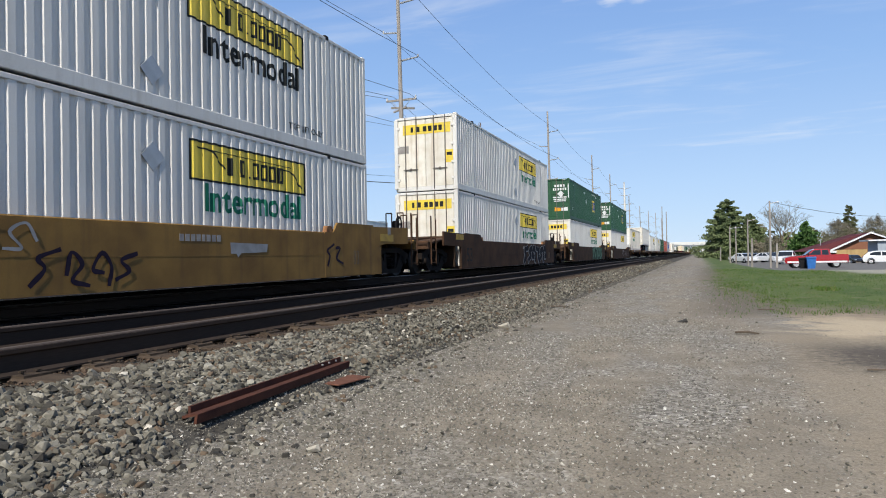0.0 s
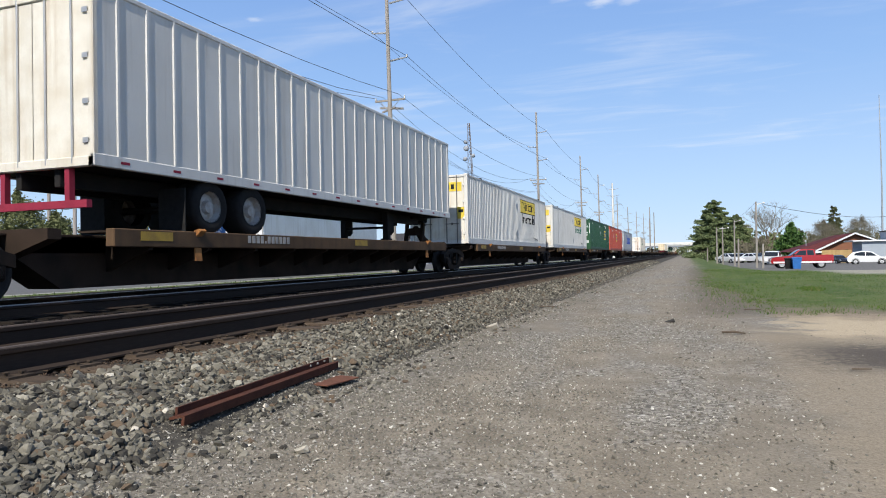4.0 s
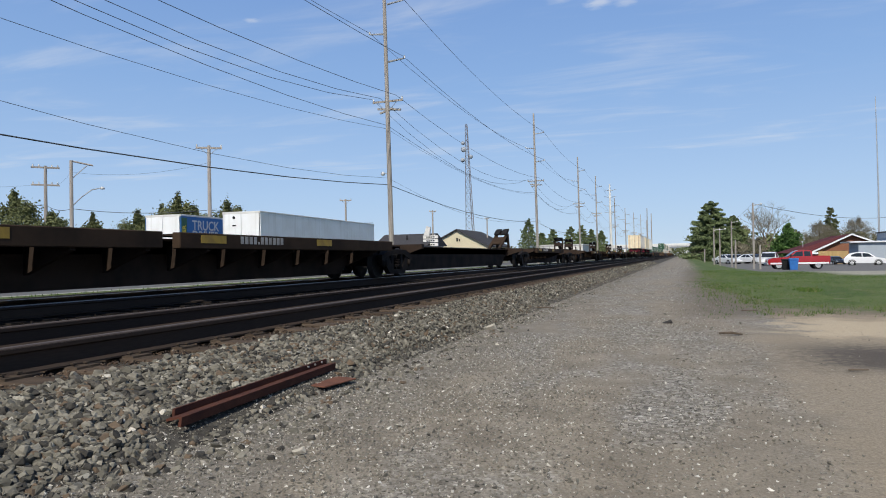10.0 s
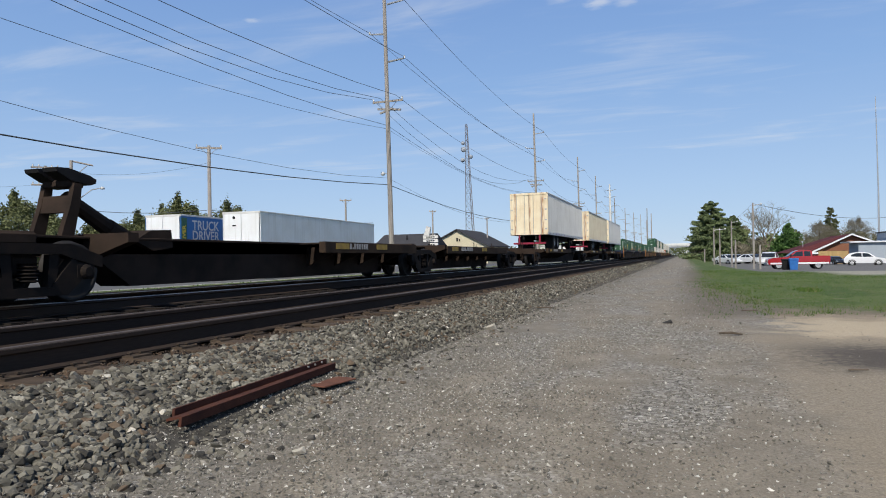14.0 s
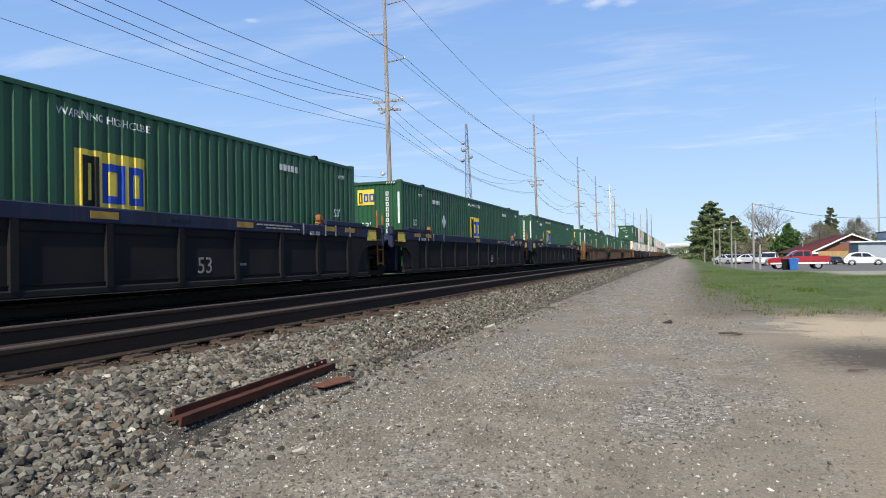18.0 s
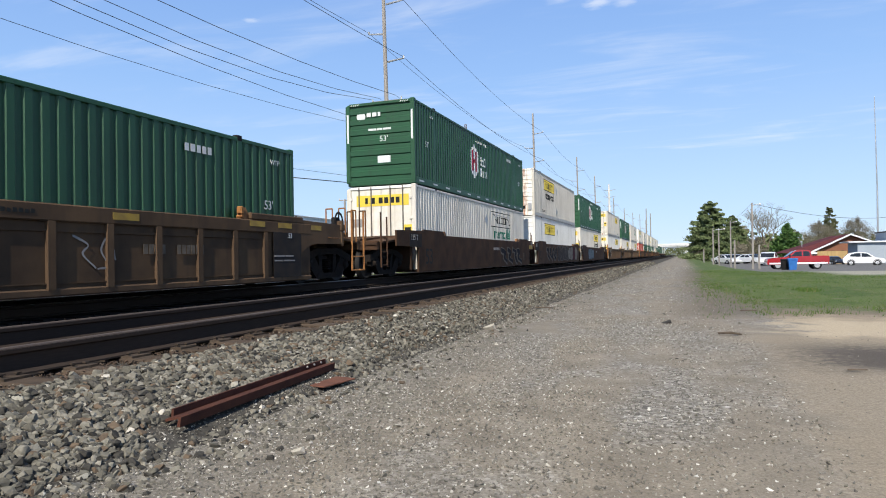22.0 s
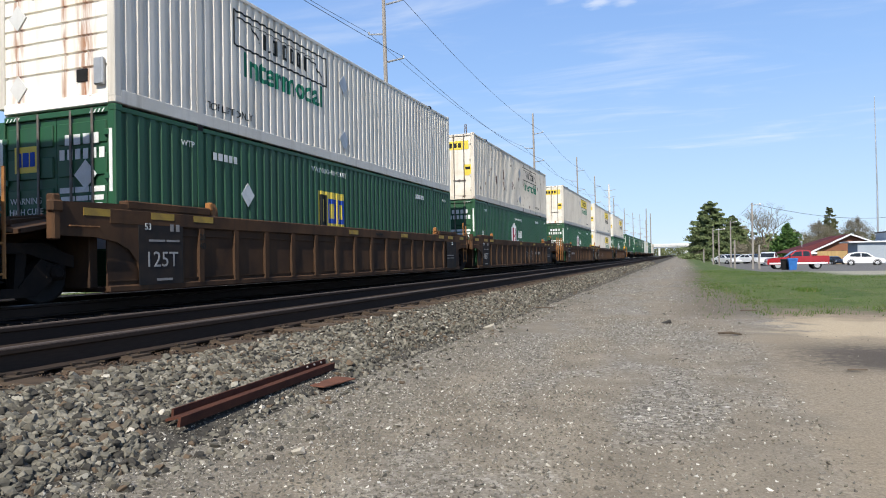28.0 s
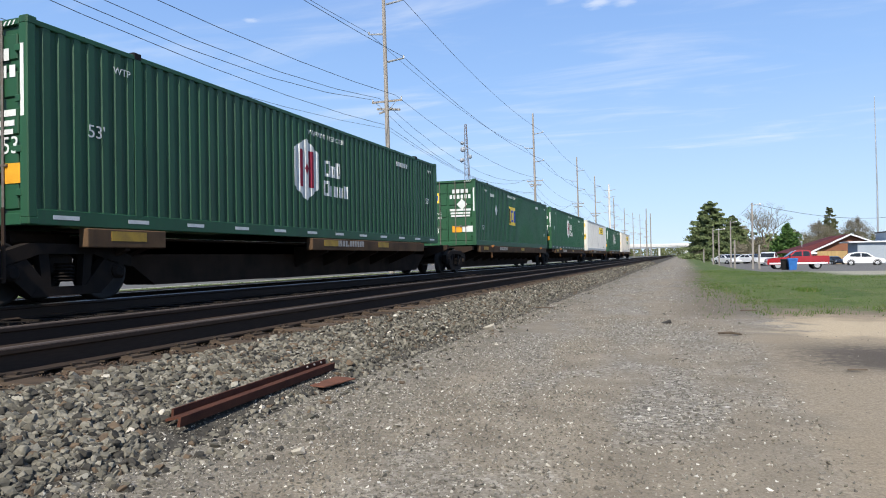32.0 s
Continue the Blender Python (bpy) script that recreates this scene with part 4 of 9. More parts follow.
# ---- railway cars ----
def bogie(car, y):
    """A two-axle truck under a car, centred at y; the wheels stand on the rails at z = 0."""
    def bolster():
        return Geo().box(-0.95, 0.95, -0.22, 0.22, 0.42, 0.72, 0.04).box(-0.35, 0.35, -0.3, 0.3, 0.70, 0.86, 0.03).mesh("bogie", M["steel"])
    b = part("bogie", stored("bolster", bolster), car, (0, y, 0))

    def side():
        g = Geo()
        g.prism([(-1.20, 0.52), (-1.20, 0.70), (-0.62, 0.88), (0.62, 0.88), (1.20, 0.70), (1.20, 0.52), (0.66, 0.66), (0.46, 0.73), (-0.46, 0.73), (-0.66, 0.66)], -0.09, 0.09, "x")
        for k in (-1, 1):
            g.prism([(k * 1.04, 0.52), (k * 0.66, 0.655), (k * 0.32, 0.26), (k * 0.58, 0.12)], -0.08, 0.08, "x")
            g.prism([(k * 0.46, 0.725), (k * 0.30, 0.725), (k * 0.26, 0.25), (k * 0.40, 0.25)], -0.06, 0.06, "x")
            g.box(-0.10, 0.085, k * 0.9 - 0.19, k * 0.9 + 0.19, 0.34, 0.60, 0.04)
        g.prism([(-0.60, 0.12), (-0.50, 0.25), (0.50, 0.25), (0.60, 0.12)], -0.085, 0.085, "x")
        return g.mesh("side_frame", M["steel"])

    def wheel():
        g = Geo().lathe([(0.02, 0.07), (0.20, 0.06), (0.36, -0.02), (0.40, 0.05), (0.456, 0.055), (0.462, -0.05), (0.49, -0.065), (0.49, -0.09), (0.38, -0.09), (0.34, -0.05), (0.18, -0.02), (0.02, -0.05)], (0, 0, 0), "x", 22)
        return g.mesh("wheel", M["wheel"], True)

    def spring():
        g = Geo()
        g.lathe([q for i in range(6) for q in ((0.10, 0.30 + 0.05 * i), (0.15, 0.325 + 0.05 * i))], (0, 0, 0), "z", 10)
        return g.mesh("spring", M["steel"])
    for s in (-1, 1):
        part("side_frame", stored("sframe", side), b, (s * 1.0, 0, 0))
        part("spring", stored("spring", spring), b, (s * 1.0, 0, 0.02))
        for a in (-0.9, 0.9):
            part("wheel", stored("wheel", wheel), b, (s * 0.755, a, 0.458), turned=pose(0, 0, 0, 0, 0, 0 if s > 0 else 180))
            part("bearing_cap", stored("cap", lambda: Geo().lathe([(0.0, 0.1), (0.07, 0.1), (0.11, 0.06), (0.125, -0.12)], (0, 0, 0), "x", 12).mesh("bearing_cap", M["steel"])), b, (s * 1.05, a, 0.46), turned=pose(0, 0, 0, 0, 0, 0 if s > 0 else 180))
    for a in (-0.9, 0.9):
        part("axle", stored("axle", lambda: Geo().rod((-1.0, 0, 0), (1.0, 0, 0), 0.085, seg=8).mesh("axle", M["steel"])), b, (0, a, 0.458))


def coupler(car, y, s):
    """A knuckle coupler at a car's end; s: +1 points to +y."""
    def make():
        return Geo().box(-0.12, 0.12, *sorted((y - s * 0.7, y)), 0.56, 0.80, 0.03).box(-0.20, 0.16, *sorted((y, y + s * 0.36)), 0.52, 0.84, 0.06).mesh("coupler", M["steel"])
    part("coupler", make(), car)


def ladder(car, x, y, z0, z1, paint, width=0.42):
    def make():
        g = Geo().rod((0, -width / 2, z0), (0, -width / 2, z1), 0.025, seg=6).rod((0, width / 2, z0), (0, width / 2, z1 - 0.12), 0.025, seg=6)
        n = max(2, int((z1 - z0) / 0.42))
        for i in range(n):
            g.rod((0, -width / 2, z0 + 0.06 + i * 0.40), (0, width / 2, z0 + 0.06 + i * 0.40), 0.018, seg=6)
        return g.mesh("ladder", paint)
    part("ladder", stored(("ladder", z0, z1, paint.name, width), make), car, (x, y, 0))


def well_unit(car, y0, style, paint, near_joint, far_joint, deco=()):
    """One well of a double-stack car for a container whose near end is at y0. A joint is 'coupler' or 'shared'."""
    p = M[paint]
    a, b = y0 - 0.35, y0 + CL + 0.35
    ex = 1.50
    brim = 1.40 if "125T" in deco else 1.21              # the top of a smooth side
    for s in (1, -1):
        def wall():
            g = Geo()
            x = sorted((s * (ex - 0.05), s * (ex - 0.02)))
            if style == "ribbed":
                g.box(*x, 0, b - a, 0.22, 1.30)
                if s < 0:
                    for i in range(14):
                        g.box(-ex - 0.03, -ex + 0.02, 0.69 + i * (b - a - 1.5) / 13, 0.81 + i * (b - a - 1.5) / 13, 0.22, 1.30)
            else:
                g.box(*sorted((s * (ex - 0.05), s * (ex + 0.018))), 0, b - a, 0.14, brim - 0.06)
            return g.mesh("well_side", M["blue_side"] if paint == "blue_well" else p)
        w = part("well_side", stored(("wside", style, paint, s, brim), wall), car, (0, a, 0))
        if style == "ribbed":
            part("top_chord", stored(("tch", paint, s), lambda: Geo().box(*sorted((s * (ex - 0.16), s * (ex + 0.03))), 0, b - a, 1.17, 1.42, 0.02).mesh("top_chord", p)), car, (0, a, 0))
            part("bottom_chord", stored(("bch", paint, s), lambda: Geo().box(*sorted((s * (ex - 0.14), s * (ex + 0.02))), 0, b - a, 0.13, 0.24, 0.02).mesh("bottom_chord", M["blue_side"] if paint == "blue_well" else p)), car, (0, a, 0))
            if s > 0:
                part("ledge", stored(("ledge", paint), lambda: Geo().box(ex - 0.022, ex + 0.006, 0, b - a, 1.03, 1.06).box(ex - 0.022, ex + 0.004, 0, b - a, 0.30, 0.315).mesh("ledge", M["blue_side"] if paint == "blue_well" else p)), w)
            first, pitch, n = (1.58, 1.53, 10) if paint == "blue_well" else (1.7, 1.0, 14)
            for i in range(n) if s > 0 else ():
                y = 0.35 + first + i * pitch
                part("rib", stored(("rib", paint), lambda: Geo().prism([(-0.05, -0.075), (0.03, -0.06), (0.03, 0.06), (-0.05, 0.075)], 0.22, 1.18, "z").mesh("rib", M["blue_side"] if paint == "blue_well" else p)), w, (s * ex, y, 0))
            for y in (y0 + 2.1, y0 + CL - 2.1):
                cg = part("container_guide", stored("guide", lambda: Geo().prism([(-0.13, 0), (0.13, 0), (0.11, 0.16), (0.04, 0.25), (-0.06, 0.25), (-0.09, 0.12)], -0.07, 0.03, "x").mesh("container_guide", M["guide"])), car, (s * (ex - 0.06), y, 1.41), "worn orange container guide")
                part("guide_flap", stored("gflap", lambda: Geo().box(-0.05, 0.07, -0.15, -0.05, 0.10, 0.26, 0.02).rod((-0.06, -0.11, 0.06), (0.08, -0.11, 0.06), 0.03, seg=8).mesh("guide_flap", M["orange"])), cg)
        else:
            part("top_chord", stored(("tchs", paint, s, brim), lambda: Geo().box(*sorted((s * (ex - 0.16), s * (ex + 0.005))), 0, b - a, brim - 0.09, brim, 0.02).mesh("top_chord", p)), car, (0, a, 0))
            for y in (y0 + 2.3, y0 + CL - 2.3):
                part("container_guide", stored("guides", lambda: Geo().prism([(-0.18, 0), (0.18, 0), (0.05, 0.16), (-0.12, 0.16)], -0.06, 0.05, "x").mesh("container_guide", M["guide"])), car, (s * (ex - 0.06), y, brim - 0.01))
        # the raised ends of the sides, cut out over the bogies
        for near in (True, False):
            top = 1.62 if style == "ribbed" else 1.57 if brim > 1.3 else 1.48
            q = 1 if near else -1
            e = y0 if near else y0 + CL
            reach = 1.75 if (near_joint if near else far_joint) == "shared" else 2.55 if style == "ribbed" else 3.0

            def end_side():
                g = Geo()
                main = [(k[0], k[1]) for k in [(2.6 if style == "smooth" else 0.85, 0.16), (0.32, 0.16), (0.29, 0.40), (0.20, 0.60), (0.04, 0.78), (-0.20, 0.90), (-0.6, 0.97), (-reach * 0.72, 0.98), (-reach * 0.72, 1.46), (0.1, 1.50 if style == "ribbed" else top - 0.06)]
                        + ([(0.15, top - 0.02), (2.0, top - 0.03), (2.2, brim), (2.6, brim - 0.01)] if style == "smooth" else [(0.75, 1.50), (0.85, 1.42)])]
                g.prism([(e + q * u_ - a, z_) for u_, z_ in main], *sorted((s * (ex - 0.03), s * (ex + 0.022))), "x")
                return g.mesh("end_side", M["blue_side"] if paint == "blue_well" else p)
            part("end_side", stored(("eside", style, paint, s, near, reach, brim), end_side), car, (0, a, 0))
            if style == "ribbed":
                part("raised_chord", stored(("rch", paint, s, near), lambda: Geo().box(*sorted((s * (ex - 0.16), s * (ex + 0.03))), *sorted((e + q * 0.0 - a, e + q * 1.95 - a)), 1.421, 1.56, 0.02).mesh("raised_chord", p)), car, (0, a, 0))
            if style == "ribbed" and s > 0:
                part("end_post", stored(("epost", paint), lambda: Geo().box(-0.10, 0.05, -0.06, 0.06, 0.92, 1.56, 0.02).box(-0.06, 0.07, -0.10, 0.10, 1.30, 1.48, 0.03).mesh("end_post", p)), car, (ex, e - q * reach * 0.72, 0))
                part("grab_iron", stored(("grab", near), lambda: Geo().rod((0.05, 0.1, 1.12), (0.09, 0.1, 1.12), 0.012, seg=5).rod((0.09, 0.1, 1.12), (0.09, 0.6, 1.12), 0.012, seg=5).rod((0.09, 0.6, 1.12), (0.05, 0.6, 1.12), 0.012, seg=5).mesh("grab_iron", M["guide"])), car, (ex - 0.03, e - q * reach * 0.72 + (0.1 if near else -0.8), 0))
                for k in (-0.55, 0.75, 1.75):
                    part("reflector", stored("yrefl", lambda: Geo().box(0, 0.004, -0.26, 0.26, -0.055, 0.055).mesh("reflector", M["dull_yellow"])), car, (ex + (0.024 if k < 0 else 0.031), e + q * k, 1.34), "yellow reflector strip")
    # floor and end platforms
    def floor():
        g = Geo().box(-ex + 0.05, -ex + 0.45, 0, b - a, 0.14, 0.21).box(ex - 0.45, ex - 0.05, 0, b - a, 0.14, 0.21)
        for i in range(9):
            y = 0.4 + i * (b - a - 0.8) / 8
            g.box(-ex + 0.05, ex - 0.05, y - 0.15, y + 0.15, 0.13, 0.20)
        return g.mesh("well_floor", p)
    part("well_floor", stored(("wfloor", paint), floor), car, (0, a, 0))
    for near, kind in ((True, near_joint), (False, far_joint)):
        q = -1 if near else 1
        e = a if near else b
        reach = 1.45 if kind == "shared" else 3.2

        def platform():
            g = Geo().prism([(0, 0.3), (0, 1.34), (q * reach, 1.14), (q * reach, 0.86), (q * 0.9, 0.80)], -0.42, 0.42, "x")
            g.box(-1.30, 1.30, *sorted((0, q * 0.16)), 0.2, 1.36, 0.02)
            g.prism([(0.1 * q, 1.30), (q * reach * 0.9, 1.06), (q * reach * 0.9, 1.0), (0.1 * q, 1.24)], -1.36, 1.36, "x")
            return g.mesh("end_platform", p)
        part("end_platform", stored(("plat", paint, near, kind), platform), car, (0, e, 0))
        if kind == "coupler":
            bogie(car, e + q * 1.55)
            coupler(car, e + q * 3.2, q)
            part("end_sill", stored(("esill", paint), lambda: Geo().box(-1.36, 1.36, -0.09, 0.09, 0.84, 1.12, 0.02).mesh("end_sill", p)), car, (0, e + q * 2.75, 0))
            for x in (1.50, -1.50):
                if style == "ribbed":
                    part("sill_step", stored(("step", q, x > 0), lambda: Geo().rod((0, -0.34, 0.30), (0, -0.34, 1.88), 0.028, seg=6).rod((0, 0.34, 0.30), (0, 0.34, 1.88), 0.028, seg=6).rod((0, -0.34, 0.30), (0, 0.34, 0.30), 0.026, seg=6).rod((0, -0.34, 0.66), (0, 0.34, 0.66), 0.02, seg=6)
                         .rod((0, -0.34, 1.88), (0, -0.10, 1.88), 0.02, seg=6).rod((0, -0.10, 1.88), (0, -0.10, 1.05), 0.018, seg=6).rod((0, 0.34, 1.88), (0, 0.46, 1.88), 0.018, seg=6).rod((0, 0.46, 1.88), (0, 0.46, 1.05), 0.016, seg=6).mesh("sill_step", M["orange"])), car, (x, e + q * 2.41, 0), "worn orange step with tall grab bars")
                else:
                    ladder(car, x * 0.947, e + q * 2.5, 0.34, 1.95, M["well"])
            for x in (0.95, 0.55) if style != "ribbed" or not near else ():
                part("handrail", stored(("hrail", style), lambda: Geo().rod((0, 0, 1.1), (0, 0, 2.0), 0.02, seg=6).rod((-0.2, 0, 2.0), (0, 0, 2.0), 0.02, seg=6).rod((-0.2, 0, 1.1), (-0.2, 0, 2.0), 0.02, seg=6).mesh("handrail", M["orange"] if style == "ribbed" else M["well"])), car, (x, e + q * 2.75, 0))
            if not near:
                part("brake_wheel", stored("bwheel", lambda: Geo().lathe([(0.20, -0.02), (0.25, 0), (0.20, 0.02)], (0, 0, 0), "x", 14).rod((0, -0.22, 0), (0, 0.22, 0), 0.018, seg=5).rod((0, 0, -0.22), (0, 0, 0.22), 0.018, seg=5).box(-0.18, -0.02, -0.12, 0.12, -0.22, 0.1, 0.03).mesh("brake_wheel", M["black"])), car, (1.05, e + q * 2.2, 1.62))
        elif near is False:
            bogie(car, e + 1.27)
            part("joint_cover", stored(("jcov", paint), lambda: Geo().box(-0.7, 0.7, -0.55, 0.55, 1.10, 1.26, 0.05).mesh("joint_cover", p)), car, (0, e + 1.27, 0))
            ladder(car, 1.42, e + 0.95, 0.40, 1.98, M["orange"] if style == "ribbed" else M["well"], 0.36)
    X = ex + 0.003 if style == "ribbed" else ex + 0.002
    X2 = ex - 0.014 if style == "ribbed" else ex + 0.0226
    if style == "ribbed" and ("125T" in deco or "end" in deco):
        for y, far in ((0.72, False), (15.5, True)) if "125T" in deco else ((15.5, True),):
            part("data_panel", stored(("dpanel", far), lambda: Geo().box(0, 0.004, -0.54 if far else -0.50, 0.54 if far else 0.50, -0.56, 0.52).mesh("data_panel", M["soot_panel"])), car, (X + 0.022, y0 + y, 0.78), "black painted panel with white load figures")
        if "125T" in deco:
            part("lettering", letters("125T", 0.36, M["ink_dust"]), car, (X + 0.03, y0 + 0.72, 0.62), turned=SIDE)
            part("lettering", letters("53", 0.15, M["ink_white"]), car, (X + 0.03, y0 + 0.42, 1.16), turned=SIDE)
            part("lettering", bars((0.08, 0.08), 0.12, M["ink_grey"], 0.5), car, (X + 0.03, y0 + 1.02, 1.16), turned=SIDE)
            part("lettering", bars((0.36, 0.3), 0.035, M["ink_grey"], 1.0), car, (X + 0.03, y0 + 0.78, 0.94), turned=SIDE)
            part("lettering", bars((0.36,), 0.04, M["ink_grey"], 1.0), car, (X + 0.03, y0 + 0.78, 0.30), turned=SIDE)
        part("lettering", letters("53", 0.15, M["ink_white"]), car, (X + 0.03, y0 + 15.6, 1.12), turned=SIDE)
        part("lettering", bars((0.4, 0.3), 0.03, M["ink_grey"], 1.0), car, (X + 0.03, y0 + 15.35, 0.68), turned=SIDE)
        part("lettering", bars((0.3, 0.45), 0.03, M["ink_grey"], 1.0), car, (X + 0.03, y0 + 15.38, 0.58), turned=SIDE)
    if style == "ribbed":
        for k in (7.6, 11.0):
            part("reflector", stored("yrefl", lambda: Geo().box(0, 0.004, -0.26, 0.26, -0.055, 0.055).mesh("reflector", M["dull_yellow"])), car, (ex + 0.032, y0 + k, 1.30), "yellow reflector strip")
        part("lettering", bars((0.06, 0.05, 0.06, 0.06, 0.05, 0.06), 0.07, M["ink"], 0.4), car, (ex + 0.034, y0 + 9.2, 1.30), turned=SIDE)
        if paint == "blue_well":
            for k in (0.9, 1.75, 2.25, 3.3, CL - 3.0, CL - 2.0, CL - 1.5, CL - 0.75):
                part("tick_mark", stored("tick", lambda: Geo().box(0, 0.004, -0.025, 0.025, -0.13, 0.13).mesh("tick_mark", M["ink_dust"])), car, (ex + 0.031, y0 + k, 1.295))
            for k in (1.3, CL - 2.5):
                part("lettering", bars((0.07, 0.07, 0.03, 0.07, 0.07), 0.09, M["ink_dust"], 0.3, 0.02), car, (ex + 0.032, y0 + k, 1.21), turned=SIDE)
            for k in (6.4, 6.9):
                part("lettering", bars((0.2, 0.14, 0.22, 0.18, 0.25, 0.12), 0.03, M["ink_dust"], 1.2), car, (ex + 0.032, y0 + k * 0.6 + 8.2, 1.33 - (k - 6.4) * 0.12), turned=SIDE)
            for k in (-0.55, CL + 0.55):
                part("end_plate", stored("eplate", lambda: Geo().box(0, 0.006, -0.28, 0.28, -0.12, 0.12).mesh("end_plate", M["yellow"])), car, (ex + 0.024, y0 + k, 1.22), "yellow plate on the car's end")
            part("lettering", letters("53", 0.42, M["ink_grey"]), car, (X2, y0 + 9.87, 0.50), turned=SIDE)
            part("lettering", bars((0.1, 0.12, 0.1), 0.05, M["ink_grey"], 0.4), car, (X2, y0 + 10.9, 0.52), turned=SIDE)
        else:
            for k, txt in ((1.02, "20"), (0.86, "40")):
                part("lettering", letters(txt, 0.16, M["ink"]), car, (ex + 0.033, y0 + 1.72, k), turned=SIDE)
        for k, flag in ((2.7, near_joint == "coupler"), (12.05, far_joint == "coupler" and near_joint != "coupler")):
            if flag and paint != "blue_well":
                if paint != "yellow_well":
                    part("number_panel", stored("npanel", lambda: Geo().box(-0.010, 0.002, -0.80, 0.80, -0.11, 0.11).mesh("number_panel", M["soot_panel"])), car, (ex, y0 + k, 0.80), "black panel with pale bars")
                part("lettering", bars((0.10, 0.10, 0.10, 0.11), 0.16, M["faded" if paint == "yellow_well" else "ink_grey"], 0.16), car, (ex + 0.005, y0 + k - 0.44, 0.80), turned=SIDE)
                part("lettering", bars((0.09, 0.09, 0.09, 0.09, 0.09, 0.09), 0.16, M["faded" if paint == "yellow_well" else "ink_grey"], 0.16), car, (ex + 0.005, y0 + k + 0.42, 0.80), turned=SIDE)
    else:
        part("lettering", letters("53", 0.75, M["ink"]), car, (ex + 0.025, y0 + 0.6, 0.62), turned=SIDE)
        part("lettering", bars((0.10, 0.10, 0.10, 0.10, 0.08, 0.10, 0.10, 0.10), 0.12, M["ink_grey"], 0.3), car, (X2, y0 + 9.4, 0.98), turned=SIDE)
        strip = stored("yrefl2", lambda: Geo().box(0, 0.004, -0.42, 0.42, -0.10, 0.10).mesh("reflector", M["dull_yellow"]))
        if "125T" in deco:
            part("data_panel", stored("dpanel2", lambda: Geo().box(0, 0.004, -0.52, 0.52, -0.24, 0.20).mesh("data_panel", M["soot_panel"])), car, (ex + 0.024, y0 - 0.62, 1.20), "black painted panel with white load figures")
            part("lettering", letters("125 T", 0.26, M["ink_dust"]), car, (ex + 0.030, y0 - 0.72, 1.26), turned=SIDE)
        else:
            part("reflector", strip, car, (ex + 0.024, y0 - 0.5, 1.30), "yellow reflector strip")
        part("reflector", strip, car, (ex + 0.024, y0 + CL + 0.72, 1.14), "yellow reflector strip")
        part("placard", stored("wplac", lambda: Geo().box(0, 0.004, -0.09, 0.09, -0.11, 0.11).mesh("placard", M["ink_grey"])), car, (ex + 0.024, y0 + CL + 0.86, 1.32), "pale square placard")
        part("lettering", bars((0.09, 0.09), 0.34, M["faded"], 0.2, 0.02), car, (ex + 0.0235, y0 + CL - 1.1, 0.60), turned=SIDE)
        part("weld_seam", stored(("seam", paint), lambda: Geo().box(0, 0.006, 0, b - a - 5.2, -0.006, 0.006).mesh("weld_seam", p)), car, (ex + 0.015, a + 2.6, 0.66))
    for kind, y, size, *rest in (k for k in deco if k not in ("125T", "end")):
        (bubbles if kind in BUBBLE else scrawl)(car, kind, X2, y0 + y, rest[0] if rest else 0.66, size)


# fill, rim, inner lines, count a metre, height, label
BUBBLE = {"bubble": ("spray_soot", "spray_silver", "spray_silver", 1.0, 1.12, "dark rounded spray-painted shapes with pale outlines"),
          "white": ("spray_bone", "spray_black", "spray_black", 0.9, 1.10, "pale rounded spray-painted shapes with black outlines"),
          "blue": ("spray_blue", "spray_slate", "spray_teal", 0.95, 1.02, "pale blue rounded spray-painted shapes with dark outlines")}


def ribbon(g, pts, w, k):
    """One rounded stroke through the points, as a thin band of even thickness, k proud of the side."""
    q = [Vector(p_) for p_ in pts]
    q = [q[0] * 2 - q[1]] + q + [q[-1] * 2 - q[-2]]
    line = []
    for i in range(1, len(q) - 2):
        for j in range(6):
            t = j / 6
            line.append(0.5 * (2 * q[i] + (q[i + 1] - q[i - 1]) * t + (2 * q[i - 1] - 5 * q[i] + 4 * q[i + 1] - q[i + 2]) * t * t + (3 * q[i] - q[i - 1] - 3 * q[i + 1] + q[i + 2]) * t ** 3))
    line.append(q[-2])
    vs = []
    for i, p_ in enumerate(line):
        d = (line[min(i + 1, len(line) - 1)] - line[max(i - 1, 0)]).normalized()
        m = Vector((-d.y, d.x)) * w / 2 * (0.86 + 0.18 * math.sin(i * 0.7))
        p_ = p_ + d * w * 0.4 * ((i == len(line) - 1) - (i == 0))
        kk = k + i * 0.0001
        vs += [(kk, p_.x + m.x, p_.y + m.y), (kk + 0.00005, p_.x - m.x, p_.y - m.y)]
    g.add(vs, [(2 * i, 2 * i + 1, 2 * i + 3, 2 * i + 2) for i in range(len(line) - 1)])


